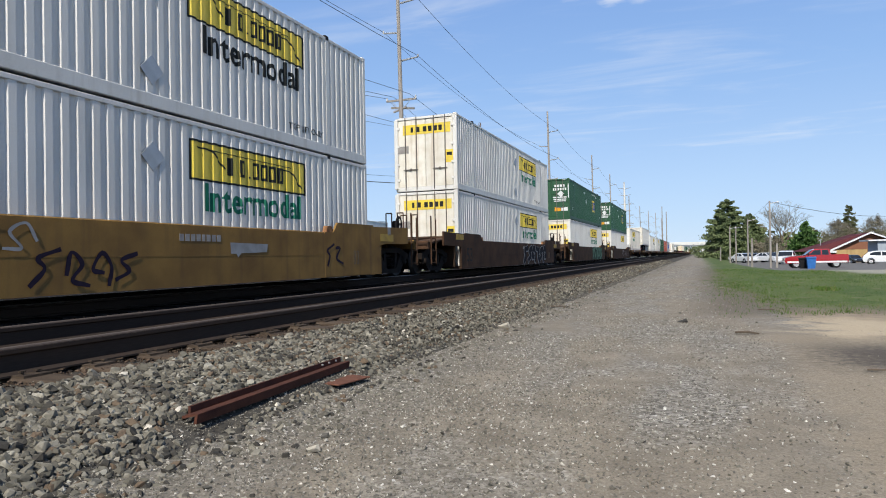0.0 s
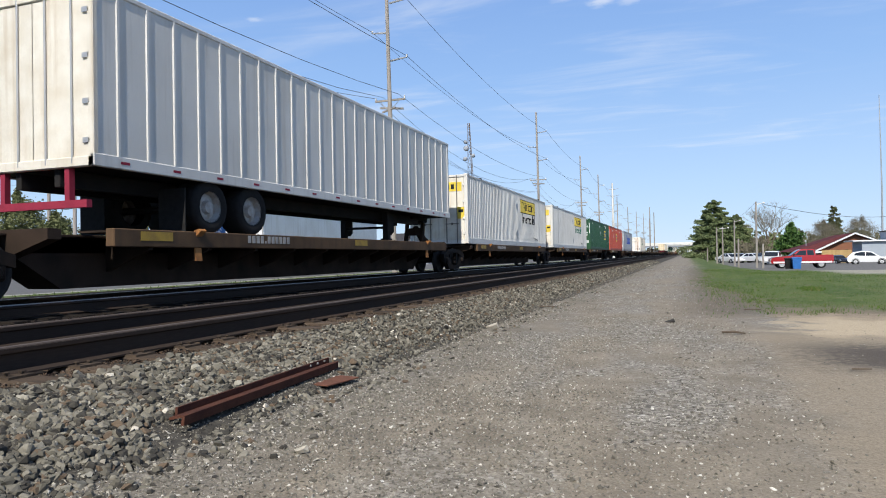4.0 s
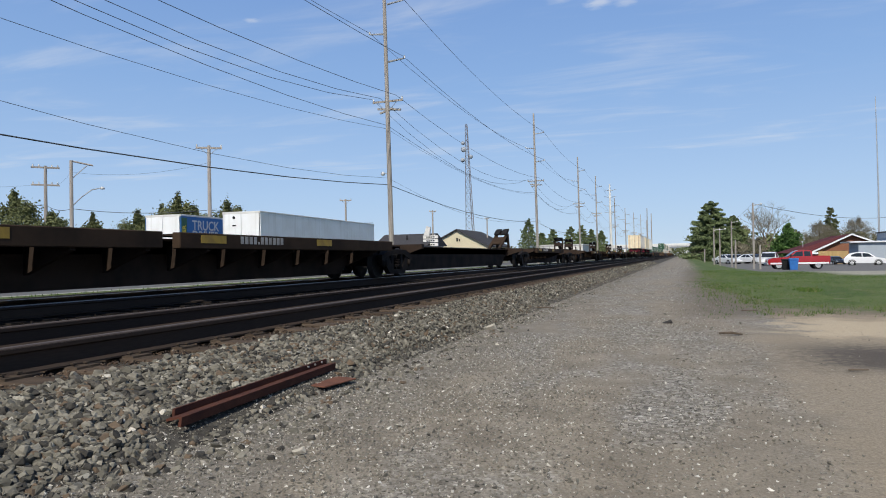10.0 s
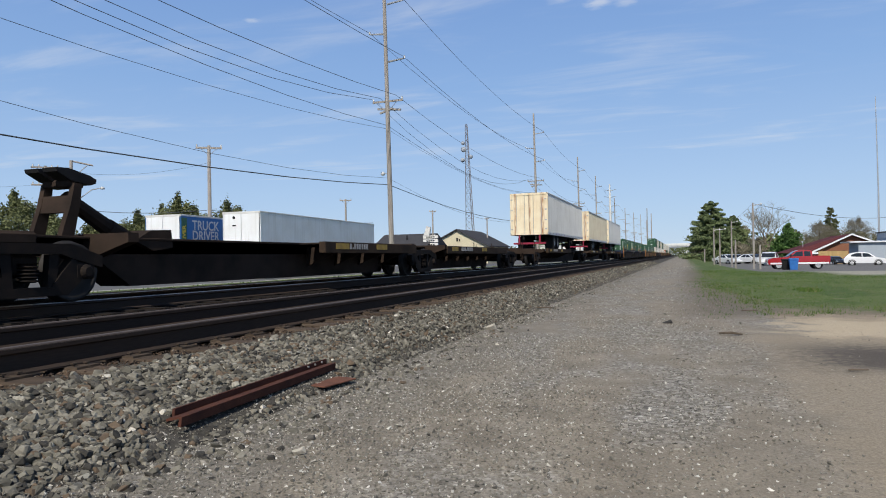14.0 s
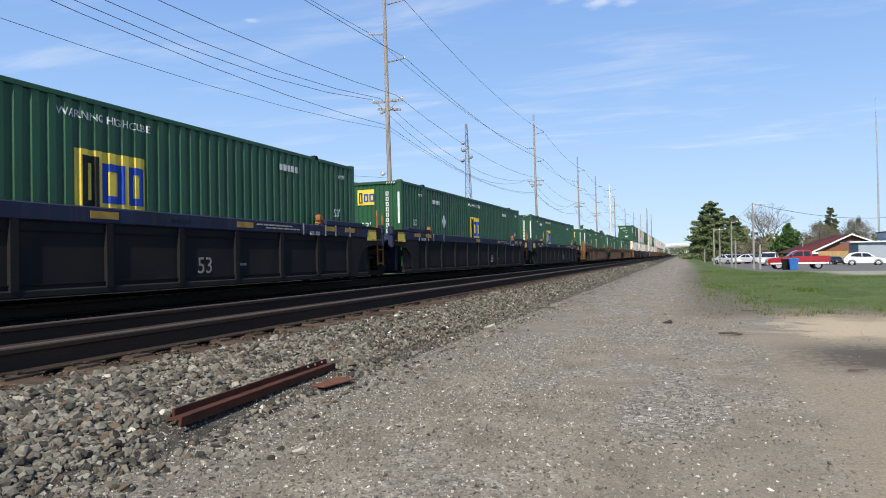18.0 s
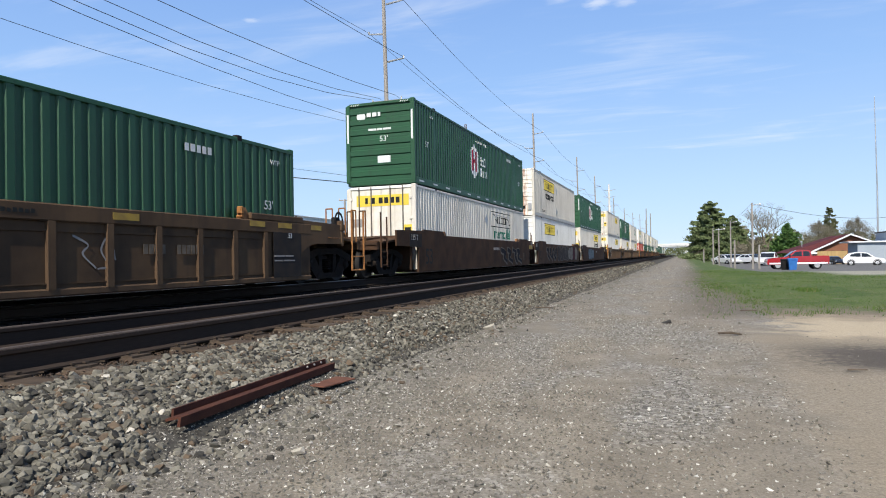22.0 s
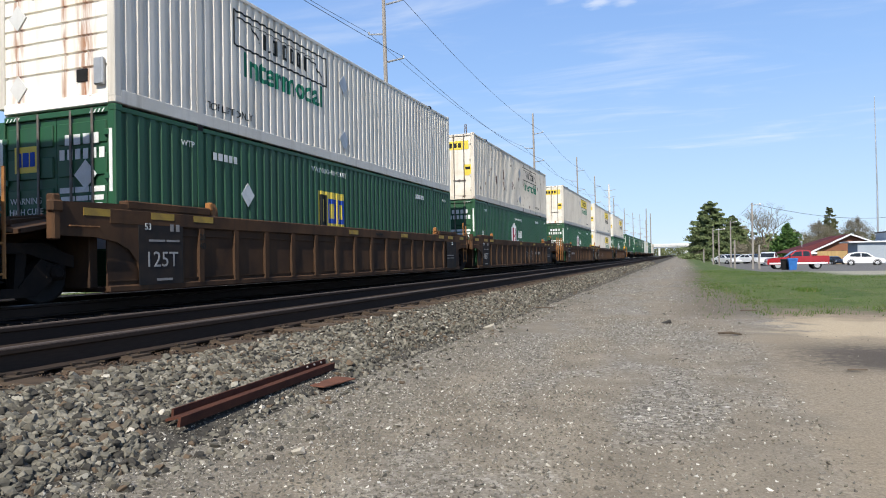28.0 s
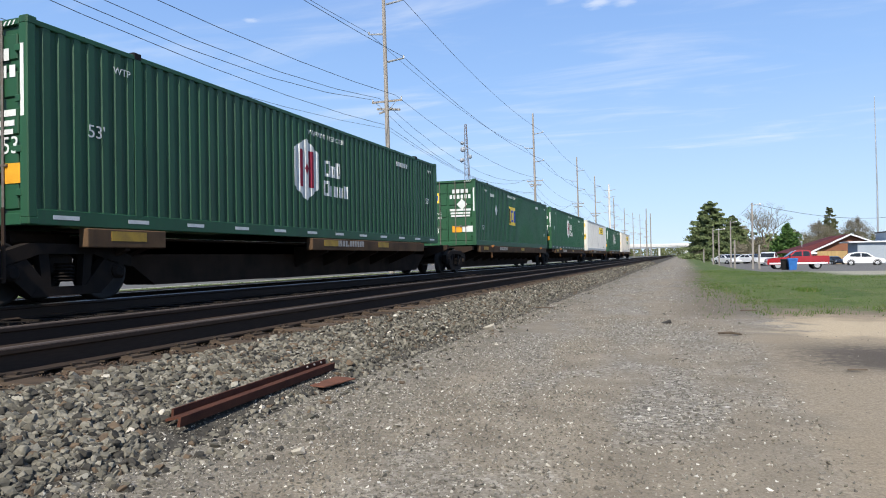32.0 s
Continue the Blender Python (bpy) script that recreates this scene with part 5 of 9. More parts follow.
def bubbles(car, kind, x, y, z, size):
    """A row of overlapping rounded spray-painted shapes with outlines, no letters."""
    fill, rim, inner, dense, h, lab = BUBBLE[kind]
    r = random.Random(int(size * 100) + int(y * 7))
    n = max(3, round(size * dense))
    w = size / n
    for i in range(n):
        mid = -size / 2 + (i + 0.5) * w
        ph, lean, k = [r.uniform(0, 6.283) for _ in range(3)], r.uniform(-0.25, 0.25), 0.001 + i * 0.0012

        def outline(grow):
            pts = []
            for j in range(30):
                a = 2 * math.pi * j / 30
                c_, s_ = math.cos(a), math.sin(a)
                zz = math.copysign(abs(s_) ** 0.6, s_) * (h / 2 * (0.94 + 0.07 * math.sin(2 * a + ph[2])) + grow - 0.04)
                xx = math.copysign(abs(c_) ** 0.7, c_) * (w * 0.56 * (1 + 0.22 * math.sin(3 * a + ph[0]) + 0.13 * math.sin(5 * a + ph[1])) + grow)
                pts.append((mid + xx + lean * zz, zz))
            return pts
        part("graffiti", Geo().prism(outline(0.035), k - 0.001, k, "x").mesh("graffiti", M[rim]), car, (x, y, z), lab)
        part("graffiti", Geo().prism(outline(0.0), k - 0.001, k + 0.0005, "x").mesh("graffiti", M["spray_wine"] if kind == "white" and i == n - 2 else M[fill]), car, (x, y, z), lab)
    g = Geo()
    for i in range(n):
        hook = HOOKS[r.randrange(len(HOOKS))]
        ribbon(g, [(-size / 2 + (i + 0.25 + 0.5 * px) * w, -h * 0.32 + h * 0.64 * pz) for px, pz in hook], 0.034, 0.002 + n * 0.0012)
    part("graffiti", g.mesh("graffiti", M[inner]), car, (x, y, z), lab)


# fill, rim, stroke width, rim width, height, has a painted ground
SPRAY = {"silver": ("spray_black", "spray_silver", 0.22, 0.14, 0.70, ""), "dark": ("spray_black", "spray_pale", 0.32, 0.10, 0.74, ""), "green": ("spray_green", "spray_black", 0.30, 0.09, 0.94, "spray_moss"),
         "faint": ("ink_grey", "", 0.035, 0, 0.55, ""), "black": ("spray_violet", "", 0.075, 0, 0.50, ""), "pale": ("spray_pale", "", 0.05, 0, 0.40, "")}
HOOKS = (((0.0, 0.0), (0.35, 0.5), (0.05, 0.85), (0.85, 1.0)), ((0.0, 0.9), (0.6, 0.8), (0.2, 0.35), (1.0, 0.05)), ((0.0, 0.3), (0.35, 0.98), (0.8, 0.6), (0.4, 0.1), (1.05, 0.0)),
         ((1.0, 0.95), (0.2, 0.75), (0.6, 0.4), (-0.05, 0.1)), ((0.1, 0.0), (0.05, 0.55), (0.6, 1.0), (1.0, 0.45), (0.6, 0.3)), ((-0.05, 0.55), (0.45, 0.2), (0.9, 0.85), (0.55, 1.0)))


def scrawl(car, kind, x, y, z, size):
    """Spray-paint on a car's flank: thick interlocking hooks with a rim, no letters."""
    if kind == "strip":                               # a plain painted-out bar with a drip
        g = Geo().prism([(-size / 2, -0.10), (-size / 2 + 0.16, -0.10), (-size / 2 + 0.2, -0.17), (-size / 2 + 0.3, -0.09), (size / 2, -0.07), (size / 2 + 0.04, 0.09), (-size / 2 - 0.02, 0.11)], 0.001, 0.002, "x")
        part("graffiti", g.mesh("graffiti", M["spray_pale"]), car, (x, y, z), "pale painted-out bar")
        return
    r = random.Random(int(size * 100) + int(y * 7))
    fill, rim, thick, rw, h, ground_paint = SPRAY[kind]
    depth = [0.0]

    def band(g, pts, w, base):
        depth[0] += 0.0002
        ribbon(g, pts, w, base + depth[0])
    gf, gl = Geo(), Geo()
    n = max(2, int(size / (0.85 if rim else 0.42)))
    w = size / n
    for i in range(n):
        hook = HOOKS[r.randrange(len(HOOKS))]
        flip = r.random() < 0.5
        pts = [(-size / 2 + (i + 0.08 + 0.84 * ((1 - px) if flip else px)) * w + r.gauss(0, 0.05) * w, -h / 2 + h * (pz * 0.9 + 0.05) + r.gauss(0, 0.03) * h) for px, pz in hook]
        if rim:
            band(gl, [(px - 0.02, pz - 0.02) for px, pz in pts], thick + rw, 0.001)
        band(gf, pts, thick, 0.009)
    if ground_paint:
        top = [(-size / 2 - 0.15 + (size + 0.3) * i / 14, h / 2 + r.uniform(-0.02, 0.09)) for i in range(15)]
        low = [(-size / 2 - 0.1 + (size + 0.2) * i / 10, -h / 2 + r.uniform(-0.08, 0.02)) for i in range(11)]
        part("graffiti", Geo().prism(low + top[::-1], -0.001, 0.0008, "x").mesh("graffiti", M[ground_paint]), car, (x, y, z), "ragged spray-painted ground")
    lab = {"silver": "black spray-painted shapes with pale grey rims", "dark": "black spray-painted shapes with white rims", "green": "dark outlines on green spray paint"}.get(kind, "faded spray-painted scrawl")
    part("graffiti", gf.mesh("graffiti", M[fill]), car, (x, y, z), lab)
    if gl.v:
        part("graffiti", gl.mesh("graffiti", M[rim]), car, (x, y, z), lab)


M["spray_black"] = mat("black_spray_paint", (0.012, 0.012, 0.015), 0.85, col2=(0.022, 0.020, 0.024), scale=4, amount=0.6, bump=0.04)
M["soot_panel"] = mat("worn_black_panel_paint", (0.026, 0.023, 0.022), 0.85, col2=(0.045, 0.034, 0.026), scale=4, amount=0.7, bump=0.06)
M["spray_pale"] = mat("pale_spray_paint", (0.30, 0.30, 0.30), 0.85, col2=(0.19, 0.185, 0.18), scale=4, amount=0.7, bump=0.04)
M["spray_teal"] = mat("teal_spray_paint", (0.048, 0.085, 0.088), 0.8, col2=(0.10, 0.11, 0.15), scale=2, amount=0.9, bump=0.04)
M["spray_soot"] = mat("soot_grey_spray_paint", (0.040, 0.034, 0.034), 0.85, col2=(0.045, 0.034, 0.028), scale=2, amount=0.8, bump=0.04)
M["spray_bone"] = mat("bone_white_spray_paint", (0.20, 0.18, 0.15), 0.85, col2=(0.16, 0.14, 0.12), scale=4, amount=0.7, bump=0.04)
M["spray_wine"] = mat("wine_red_spray_paint", (0.075, 0.018, 0.024), 0.85, scale=4, amount=0.6, bump=0.04)
M["spray_violet"] = mat("violet_black_spray_paint", (0.020, 0.014, 0.028), 0.8, scale=5, amount=0.5, bump=0.04)
M["spray_silver"] = mat("grey_spray_paint", (0.16, 0.14, 0.115), 0.85, col2=(0.10, 0.08, 0.065), scale=3, amount=0.7, bump=0.04)
M["spray_green"] = mat("green_spray_paint", (0.06, 0.16, 0.085), 0.7, col2=(0.03, 0.09, 0.05), scale=4, amount=0.6, bump=0.04)
M["faded"] = mat("faded_lettering_paint", (0.15, 0.12, 0.09), 0.8, col2=(0.07, 0.055, 0.04), scale=5, amount=0.7, bump=0.02)
M["spray_moss"] = mat("dull_green_spray_paint", (0.040, 0.085, 0.050), 0.8, col2=(0.045, 0.045, 0.030), scale=2, amount=0.9, bump=0.04)
M["spray_slate"] = mat("slate_spray_paint", (0.055, 0.065, 0.080), 0.8, scale=3, amount=0.5, bump=0.04)
M["spray_blue"] = mat("pale_blue_spray_paint", (0.155, 0.18, 0.215), 0.8, col2=(0.075, 0.13, 0.125), scale=2, amount=0.9, bump=0.04)

TRAIN = []                                             # (thing, place at zero metres of travel)
TX = -9.664                                            # the middle of the train's track


def well_car(units, style, paint, label, decos=None):
    """A car of one well, or of three on shared bogies; units: where the containers' near ends stand."""
    car = thing("well_car", label, "rail car", "double-stack well cars", (TX, units[0], 0))
    n = len(units)
    for i, u_ in enumerate(units):
        well_unit(car, u_ - units[0], style, paint, "coupler" if i == 0 else "shared", "coupler" if i == n - 1 else "shared", (decos or {}).get(i, ()))
    TRAIN.append((car, units[0]))


def hitch(car, y, q):
    """A folding stanchion for a trailer's kingpin; q: the way its strut leans."""
    def frame_():
        g = Geo()
        for x in (-0.34, 0.34):
            g.prism([(-0.24 * q, 1.02), (0.0 * q, 1.02), (0.13 * q, 1.60), (0.16 * q, 1.90), (0.02 * q, 1.90), (-0.06 * q, 1.55)], x * (1.0 if x > 0 else 0.9) - 0.05, x * (1.0 if x > 0 else 0.9) + 0.05, "x")
        g.prism([(-0.08 * q, 1.42), (0.08 * q, 1.42), (0.13 * q, 1.70), (-0.02 * q, 1.70)], -0.30, 0.34, "x")
        return g.mesh("stanchion", M["spine"])
    st = part("stanchion", stored(("hitch", q), frame_), car, (0, y, 0))

    def jaw():
        tip = [(-0.38, 0.08), (-0.35, 0.02), (-0.08, -0.07), (0.30, -0.07), (0.40, -0.02), (0.40, 0.05), (0.26, 0.09), (-0.16, 0.12)]
        return Geo().prism([(a * (1 if q > 0 else -1), b) for a, b in tip], -0.15, 0.15, "x").mesh("head_plate", M["black"])
    for x in (-0.20, 0.20):
        part("head_plate", stored(("jaw", q), jaw), st, (x, 0.08 * q, 2.0), turned=pose(0, 0, 0, -7 if q > 0 else 20))
    part("head_block", stored("hblock", lambda: Geo().box(-0.30, 0.30, -0.14, 0.16, 1.84, 1.96, 0.02).mesh("head_block", M["spine"])), st, (0, 0.12 * q, 0))
    if q > 0:
        part("strut", stored(("strut", q), lambda: Geo().rod((0, 0.16, 1.70), (0, 1.02, 1.22), 0.12, 0.15, seg=10).rod((0, 1.02, 1.22), (0, 1.50, 1.02), 0.17, 0.15, seg=10).mesh("strut", M["spine"])), st)
        part("strut_seat", stored(("seat", q), lambda: Geo().prism([(1.15, 0.98), (1.55, 1.18), (2.05, 1.20), (2.10, 0.86), (1.6, 0.80)], -0.5, 0.5, "x").mesh("strut_seat", M["spine"])), st)
    else:
        def ramp():
            g = Geo()
            for x in (-0.36, 0.22):
                g.prism([(-0.02, 1.86), (-0.14, 1.90), (-1.90, 1.06), (-1.70, 1.03)], x, x + 0.14, "x")
            g.prism([(-0.45, 1.66), (-0.50, 1.72), (-1.30, 1.34), (-1.25, 1.28)], -0.22, 0.22, "x")
            return g.mesh("strut", M["stringer"])
        part("strut", stored(("strut", q), ramp), st)
        part("strut_seat", stored(("seat", q), lambda: Geo().box(-0.45, 0.45, -0.75, 0.25, 0.86, 1.10, 0.02).mesh("strut_seat", M["stringer"])), st)


def spine_car(trucks, decks, hitches, label, low=0.0, paint="stringer"):
    """An articulated spine car. trucks: places of the bogies; decks: stretches with side stringers."""
    y0 = trucks[0]
    car = thing("spine_car", label, "rail car", "articulated spine cars", (TX, y0, 0))
    for t in trucks:
        bogie(car, t - y0)
    for a, b in zip(trucks, trucks[1:]):
        a, b = a - y0, b - y0

        def sill():
            g = Geo()
            o = [(a + 0.2, 0.98), (b - 0.2, 0.98), (b - 0.2, 0.78), (b - 1.7, 0.70), (b - 2.5, 0.17), (a + 2.5, 0.17), (a + 1.7, 0.70), (a + 0.2, 0.78)]
            g.prism(o, -0.36, 0.36, "x")
            g.box(-0.52, 0.52, a + 0.25, b - 0.25, 0.985, 1.03, 0.01)
            return g.mesh("centre_sill", M["spine"])
        part("centre_sill", sill(), car)
        part("joint_cover", stored("sjoint", lambda: Geo().box(-0.6, 0.6, -0.5, 0.5, 0.86, 1.08, 0.05).mesh("joint_cover", M["spine"])), car, (0, a, 0))
        for y in (a + 1.6, b - 1.6):
            part("cross_bearer", stored("bearer", lambda: Geo().prism([(-1.32, 1.07), (1.32, 1.07), (1.32, 0.92), (0.36, 0.62), (-0.36, 0.62), (-1.32, 0.92)], -0.11, 0.11, "y").mesh("cross_bearer", M["spine"])), car, (0, y, 0))
    coupler(car, -1.7, -1)
    coupler(car, trucks[-1] - y0 + 1.7, 1)
    for y, q in ((-1.4, -1), (trucks[-1] - y0 + 1.4, 1)):
        part("end_sill", stored("sesill", lambda: Geo().box(-1.3, 1.3, -0.1, 0.1, 0.74, 1.08, 0.02).mesh("end_sill", M["spine"])), car, (0, y, 0))
        part("end_sill", Geo().box(-0.36, 0.36, *sorted((0, y)), 0.74, 0.98).mesh("end_sill", M["spine"]), car)
        for x in (1.34, -1.34):
            ladder(car, x, y, 0.34, 1.45, M["spine"])
    for a, b in decks:
        a, b = a - y0, b - y0
        L_ = b - a
        for s in (1, -1):
            st = part("stringer", Geo().box(*sorted((s * 1.18, s * 1.36)), a, b, 0.82 - low, 1.11 - low, 0.015).mesh("stringer", M[paint]), car)
            part("deck_plate", Geo().box(*sorted((s * 0.62, s * 1.2)), a, b, 1.05 - low, 1.085 - low).mesh("deck_plate", M["spine"]), car)
            if s > 0:
                for k in (0.9, L_ * 0.55) if L_ > 4 else (0.8,):
                    part("reflector", stored("sref", lambda: Geo().box(0, 0.004, -0.36, 0.36, -0.075, 0.075).mesh("reflector", M["dull_yellow"])), st, (1.361, a + k, 1.0 - low), "yellow reflector strip")
                if L_ > 4:
                    part("lettering", bars((0.10, 0.10, 0.10, 0.10, 0.05, 0.10, 0.10, 0.10, 0.10, 0.10, 0.10), 0.15, M["ink_dust"], 0.3), st, (1.362, a + L_ * 0.27, 1.0 - low), turned=SIDE)
            k = 0.82
            while k < L_ - 0.2:
                part("bracket", stored(("brk", s), lambda: Geo().prism([(s * 1.30, 0.92), (s * 1.30, 0.78), (s * 0.36, 0.42), (s * 0.36, 0.92)], -0.05, 0.05, "y").mesh("bracket", M["spine"])), st, (0, a + k, 0))
                k += 1.45
        for y in (a + 1.9, b - 1.9):
            if L_ > 10:
                part("twist_lock_bracket", stored("tlb", lambda: Geo().prism([(1.30, 0.98), (1.44, 1.12), (1.40, 1.16), (1.30, 1.13), (1.28, 0.58), (1.34, 0.58)], -0.06, 0.10, "y").mesh("twist_lock_bracket", M["orange"])), car, (0.02, y, 0), "worn orange container bracket")
    for y, q in hitches:
        hitch(car, y - y0, q)
    TRAIN.append((car, y0))


def trailer(u, paint, kind, label, z=2.05, rear="rusty_cream"):
    """A road trailer that rides on a spine car; its rear doors face the near end."""
    t = thing("semi_trailer", label, "trailer", "trailers on spine cars", (TX, u, 0))
    p, hw, L_, H_ = M[paint], 1.295, CL, 2.83
    for s in (1, -1):
        def flank():
            g = Geo().box(*sorted((s * (hw - 0.05), s * (hw - 0.015))), 0.06, L_ - 0.06, 0.16, H_ - 0.06)
            return g.mesh("side_panel", p)
        if kind == "posts":
            part("side_panel", stored(("tside", paint, s), flank), t, (0, 0, z))
            for i in range(26):
                part("side_post", stored(("tpost", paint), lambda: Geo().prism([(-0.0, -0.04), (0.022, -0.022), (0.022, 0.022), (0.0, 0.04)], 0.16, H_ - 0.08, "z").mesh("side_post", p)), t, (s * (hw - 0.016), 0.49 + i * 0.62, z), turned=pose(0, 0, 0, 0, 0, 0 if s > 0 else 180))
        else:
            part("side_panel", stored(("tfold", paint, s), lambda: sheet(0.1, L_ - 0.1, 0.2, H_ - 0.06, hw - 0.008, s).mesh("side_panel", p)), t, (0, 0, z))
        part("top_rail", stored(("ttr", paint, s), lambda: Geo().box(*sorted((s * (hw - 0.08), s * (hw + 0.006))), 0, L_, H_ - 0.1, H_, 0.02).mesh("top_rail", M["grey"])), t, (0, 0, z))
        part("bottom_rail", stored(("tbr", paint, s), lambda: Geo().box(*sorted((s * (hw - 0.08), s * (hw + 0.006))), 0, L_, 0.0, 0.2, 0.015).mesh("bottom_rail", M["grey"])), t, (0, 0, z))
        for i in range(14) if s > 0 else ():
            part("reflector", stored("tref", lambda: Geo().box(0, 0.004, -0.09, 0.09, -0.022, 0.022).mesh("reflector", M["ink_red"])), t, (hw + 0.006 if s > 0 else -hw - 0.01, 0.6 + i * 1.15, z + 0.1))
    part("roof", stored(("troof", paint), lambda: Geo().box(-hw + 0.02, hw - 0.02, 0.02, L_ - 0.02, H_ - 0.05, H_ - 0.012).mesh("roof", p)), t, (0, 0, z))
    part("floor", stored("tfloor", lambda: Geo().box(-hw + 0.02, hw - 0.02, 0.02, L_ - 0.02, 0.02, 0.14).mesh("floor", M["black"])), t, (0, 0, z))
    part("front_wall", stored(("tfront", paint), lambda: Geo().box(-hw + 0.02, hw - 0.02, L_ - 0.06, L_, 0.1, H_ - 0.05).mesh("front_wall", p)), t, (0, 0, z))
    rp = M[rear]
    part("rear_frame", stored(("trf", rear), lambda: Geo().box(-hw, -hw + 0.12, 0, 0.1, 0, H_, 0.015).box(hw - 0.12, hw, 0, 0.1, 0, H_, 0.015).box(-hw, hw, 0, 0.1, H_ - 0.16, H_ - 0.002, 0.015).box(-hw, hw, 0, 0.1, 0.0, 0.16, 0.015).mesh("rear_frame", rp)), t, (0, 0, z))
    for s in (1, -1):
        d = part("rear_door", stored(("trd", rear, s), lambda: Geo().box(*sorted((s * 0.01, s * (hw - 0.12))), 0.03, 0.08, 0.15, H_ - 0.16, 0.01).mesh("rear_door", rp)), t, (0, 0, z), "rust-streaked white rear door")
        for x in (0.30, 0.85):
            part("lock_rod", stored("trod", lambda: Geo().rod((0, 0.01, 0.06), (0, 0.01, H_ - 0.08), 0.018, seg=6).mesh("lock_rod", M["galv"])), d, (s * x, 0, 0))
        for k in (0.4, 1.0, 1.7, 2.4):
            part("hinge", stored("thinge", lambda: Geo().box(-0.09, 0.05, 0.0, 0.03, -0.04, 0.04).mesh("hinge", M["galv"])), d, (s * (hw - 0.13), 0, k))
    for x in (-0.42, 0.42):
        part("frame_rail", stored("trail", lambda: Geo().box(-0.06, 0.06, 0.1, L_ - 1.2, -0.28, 0.0, 0.01).mesh("frame_rail", M["black"])), t, (x, 0, z))
    part("underride_guard", stored("tguard", lambda: Geo().box(-1.1, 1.1, 0.04, 0.14, -0.62, -0.50).box(-0.75, -0.65, 0.04, 0.14, -0.55, 0).box(0.65, 0.75, 0.04, 0.14, -0.55, 0).mesh("underride_guard", M["ink_red"])), t, (0, 0, z), "red and white rear bumper bar")
    for y in (2.75, 4.05):
        for s in (1, -1):
            w = part("road_wheel", stored("rim", lambda: Geo().lathe([(0.0, 0.10), (0.11, 0.10), (0.14, 0.02), (0.26, 0.0), (0.30, 0.13), (0.30, -0.13)], (0, 0, 0), "x", 18).mesh("road_wheel", M["hub"], False)), t, (s * 1.06, y, 1.60), turned=pose(0, 0, 0, 0, 0, 0 if s > 0 else 180))
            part("tyre", stored("ttyre", lambda: Geo().lathe([(0.29, 0.12), (0.38, 0.15), (0.48, 0.13), (0.505, 0.08), (0.505, -0.32), (0.46, -0.38), (0.29, -0.36)], (0, 0, 0), "x", 22).mesh("tyre", M["tyre"], True)), w)
        part("road_axle", stored("raxle", lambda: Geo().rod((-1.0, 0, 0), (1.0, 0, 0), 0.07, seg=8).mesh("road_axle", M["black"])), t, (0, y, 1.60))
    for s in (1, -1):
        part("mud_flap", stored("flap", lambda: Geo().box(-0.3, 0.3, -0.01, 0.01, -0.95, -0.15).mesh("mud_flap", M["tyre"])), t, (s * 0.95, 2.0, z))
        part("landing_leg", stored("leg", lambda: Geo().box(-0.09, 0.09, -0.09, 0.09, -0.85, 0.0, 0.01).prism([(-0.04, -0.1), (0.04, -0.1), (0.04, -0.62), (-0.04, -0.72)], 0.05, 0.5, "y").box(-0.14, 0.14, -0.14, 0.14, -0.90, -0.85).mesh("landing_leg", M["black"])), t, (s * 0.75, 11.6, z))
    part("landing_brace", stored("brace", lambda: Geo().rod((-0.75, 0, -0.5), (0.75, 0, -0.5), 0.04, seg=6).mesh("landing_brace", M["black"])), t, (0, 11.6, z))
    part("kingpin_plate", stored("kpl", lambda: Geo().box(-0.6, 0.6, -0.7, 0.7, -0.09, 0.0, 0.02).mesh("kingpin_plate", M["black"])), t, (0, 14.9, z))
    TRAIN.append((t, u))


def load(u, z, paint, nose, label, **k):
    TRAIN.append((container(paint, nose, (TX, u, z), label, "containers on the train", **k), u))


JB = "white corrugated steel container, yellow sign, dusty flanks"
JBR = "white corrugated steel container with rust-streaked ribbed nose"
JBO = "white corrugated container with outlined sign and green lettering"
EMP = "green corrugated steel container with yellow square emblem"
HUB = "green corrugated container with white six-sided emblem"
LOW, UP, DECK = 0.22, 3.13, 1.125
# stand-alone wells with two white containers or green over white
for i, (u, top) in enumerate(((-0.74, "w"), (22.75, "w"), (46.25, "g"), (69.78, "g"))):
    well_car([u], "smooth", "gold_well" if i == 0 else "well", "brown well car, smooth sides covered in spray paint" if i else "yellow-brown weathered well car with black scrawls",
             {0: (("pale", 5.6, 1.4, 0.95), ("black", 7.1, 1.75, 0.50), ("strip", 10.75, 1.1, 0.80), ("black", 14.0, 0.8, 0.66))} if i == 0 else {0: ((("dark", 11.65, 5.1, 0.64),) if i == 1 else (("green", 11.6, 5.6, 0.70),) if i == 2 else (("faint", 11.0, 6.0),))})
    load(u, LOW, "white", False, JB, logo="panel", words="green" if i < 3 else "")
    if top == "w":
        load(u, UP, "white", False, JB, logo="panel", words="dark" if i == 0 else "green")
    else:
        load(u, UP, "green", False, EMP, logo="square", fl=11.4)
# spine cars: containers and a trailer
spine_car([88.6, 109.2, 128.7, 147.3, 166.3, 182.2, 198.4], [(92.0, 106.5), (111.8, 127.0), (131.0, 145.5), (150.0, 164.45), (167.3, 175.6), (185.5, 193.1)], [(127.2, 1)], "sooty brown articulated spine car carrying containers", 0.0, "yellow_well")
load(90.87, DECK, "warm_white", True, JB, logo="panel")
trailer(111.5, "white", "posts", "plain white road trailer on rubber tyres", rear="door_white")
load(129.9, DECK, "white", False, JB, logo="panel", words="dark")
load(148.6, DECK, "grey", False, "light grey corrugated container with faded sign", logo="panel", words="green")
load(167.45, DECK, "green", False, EMP, logo="square", fl=12.2)
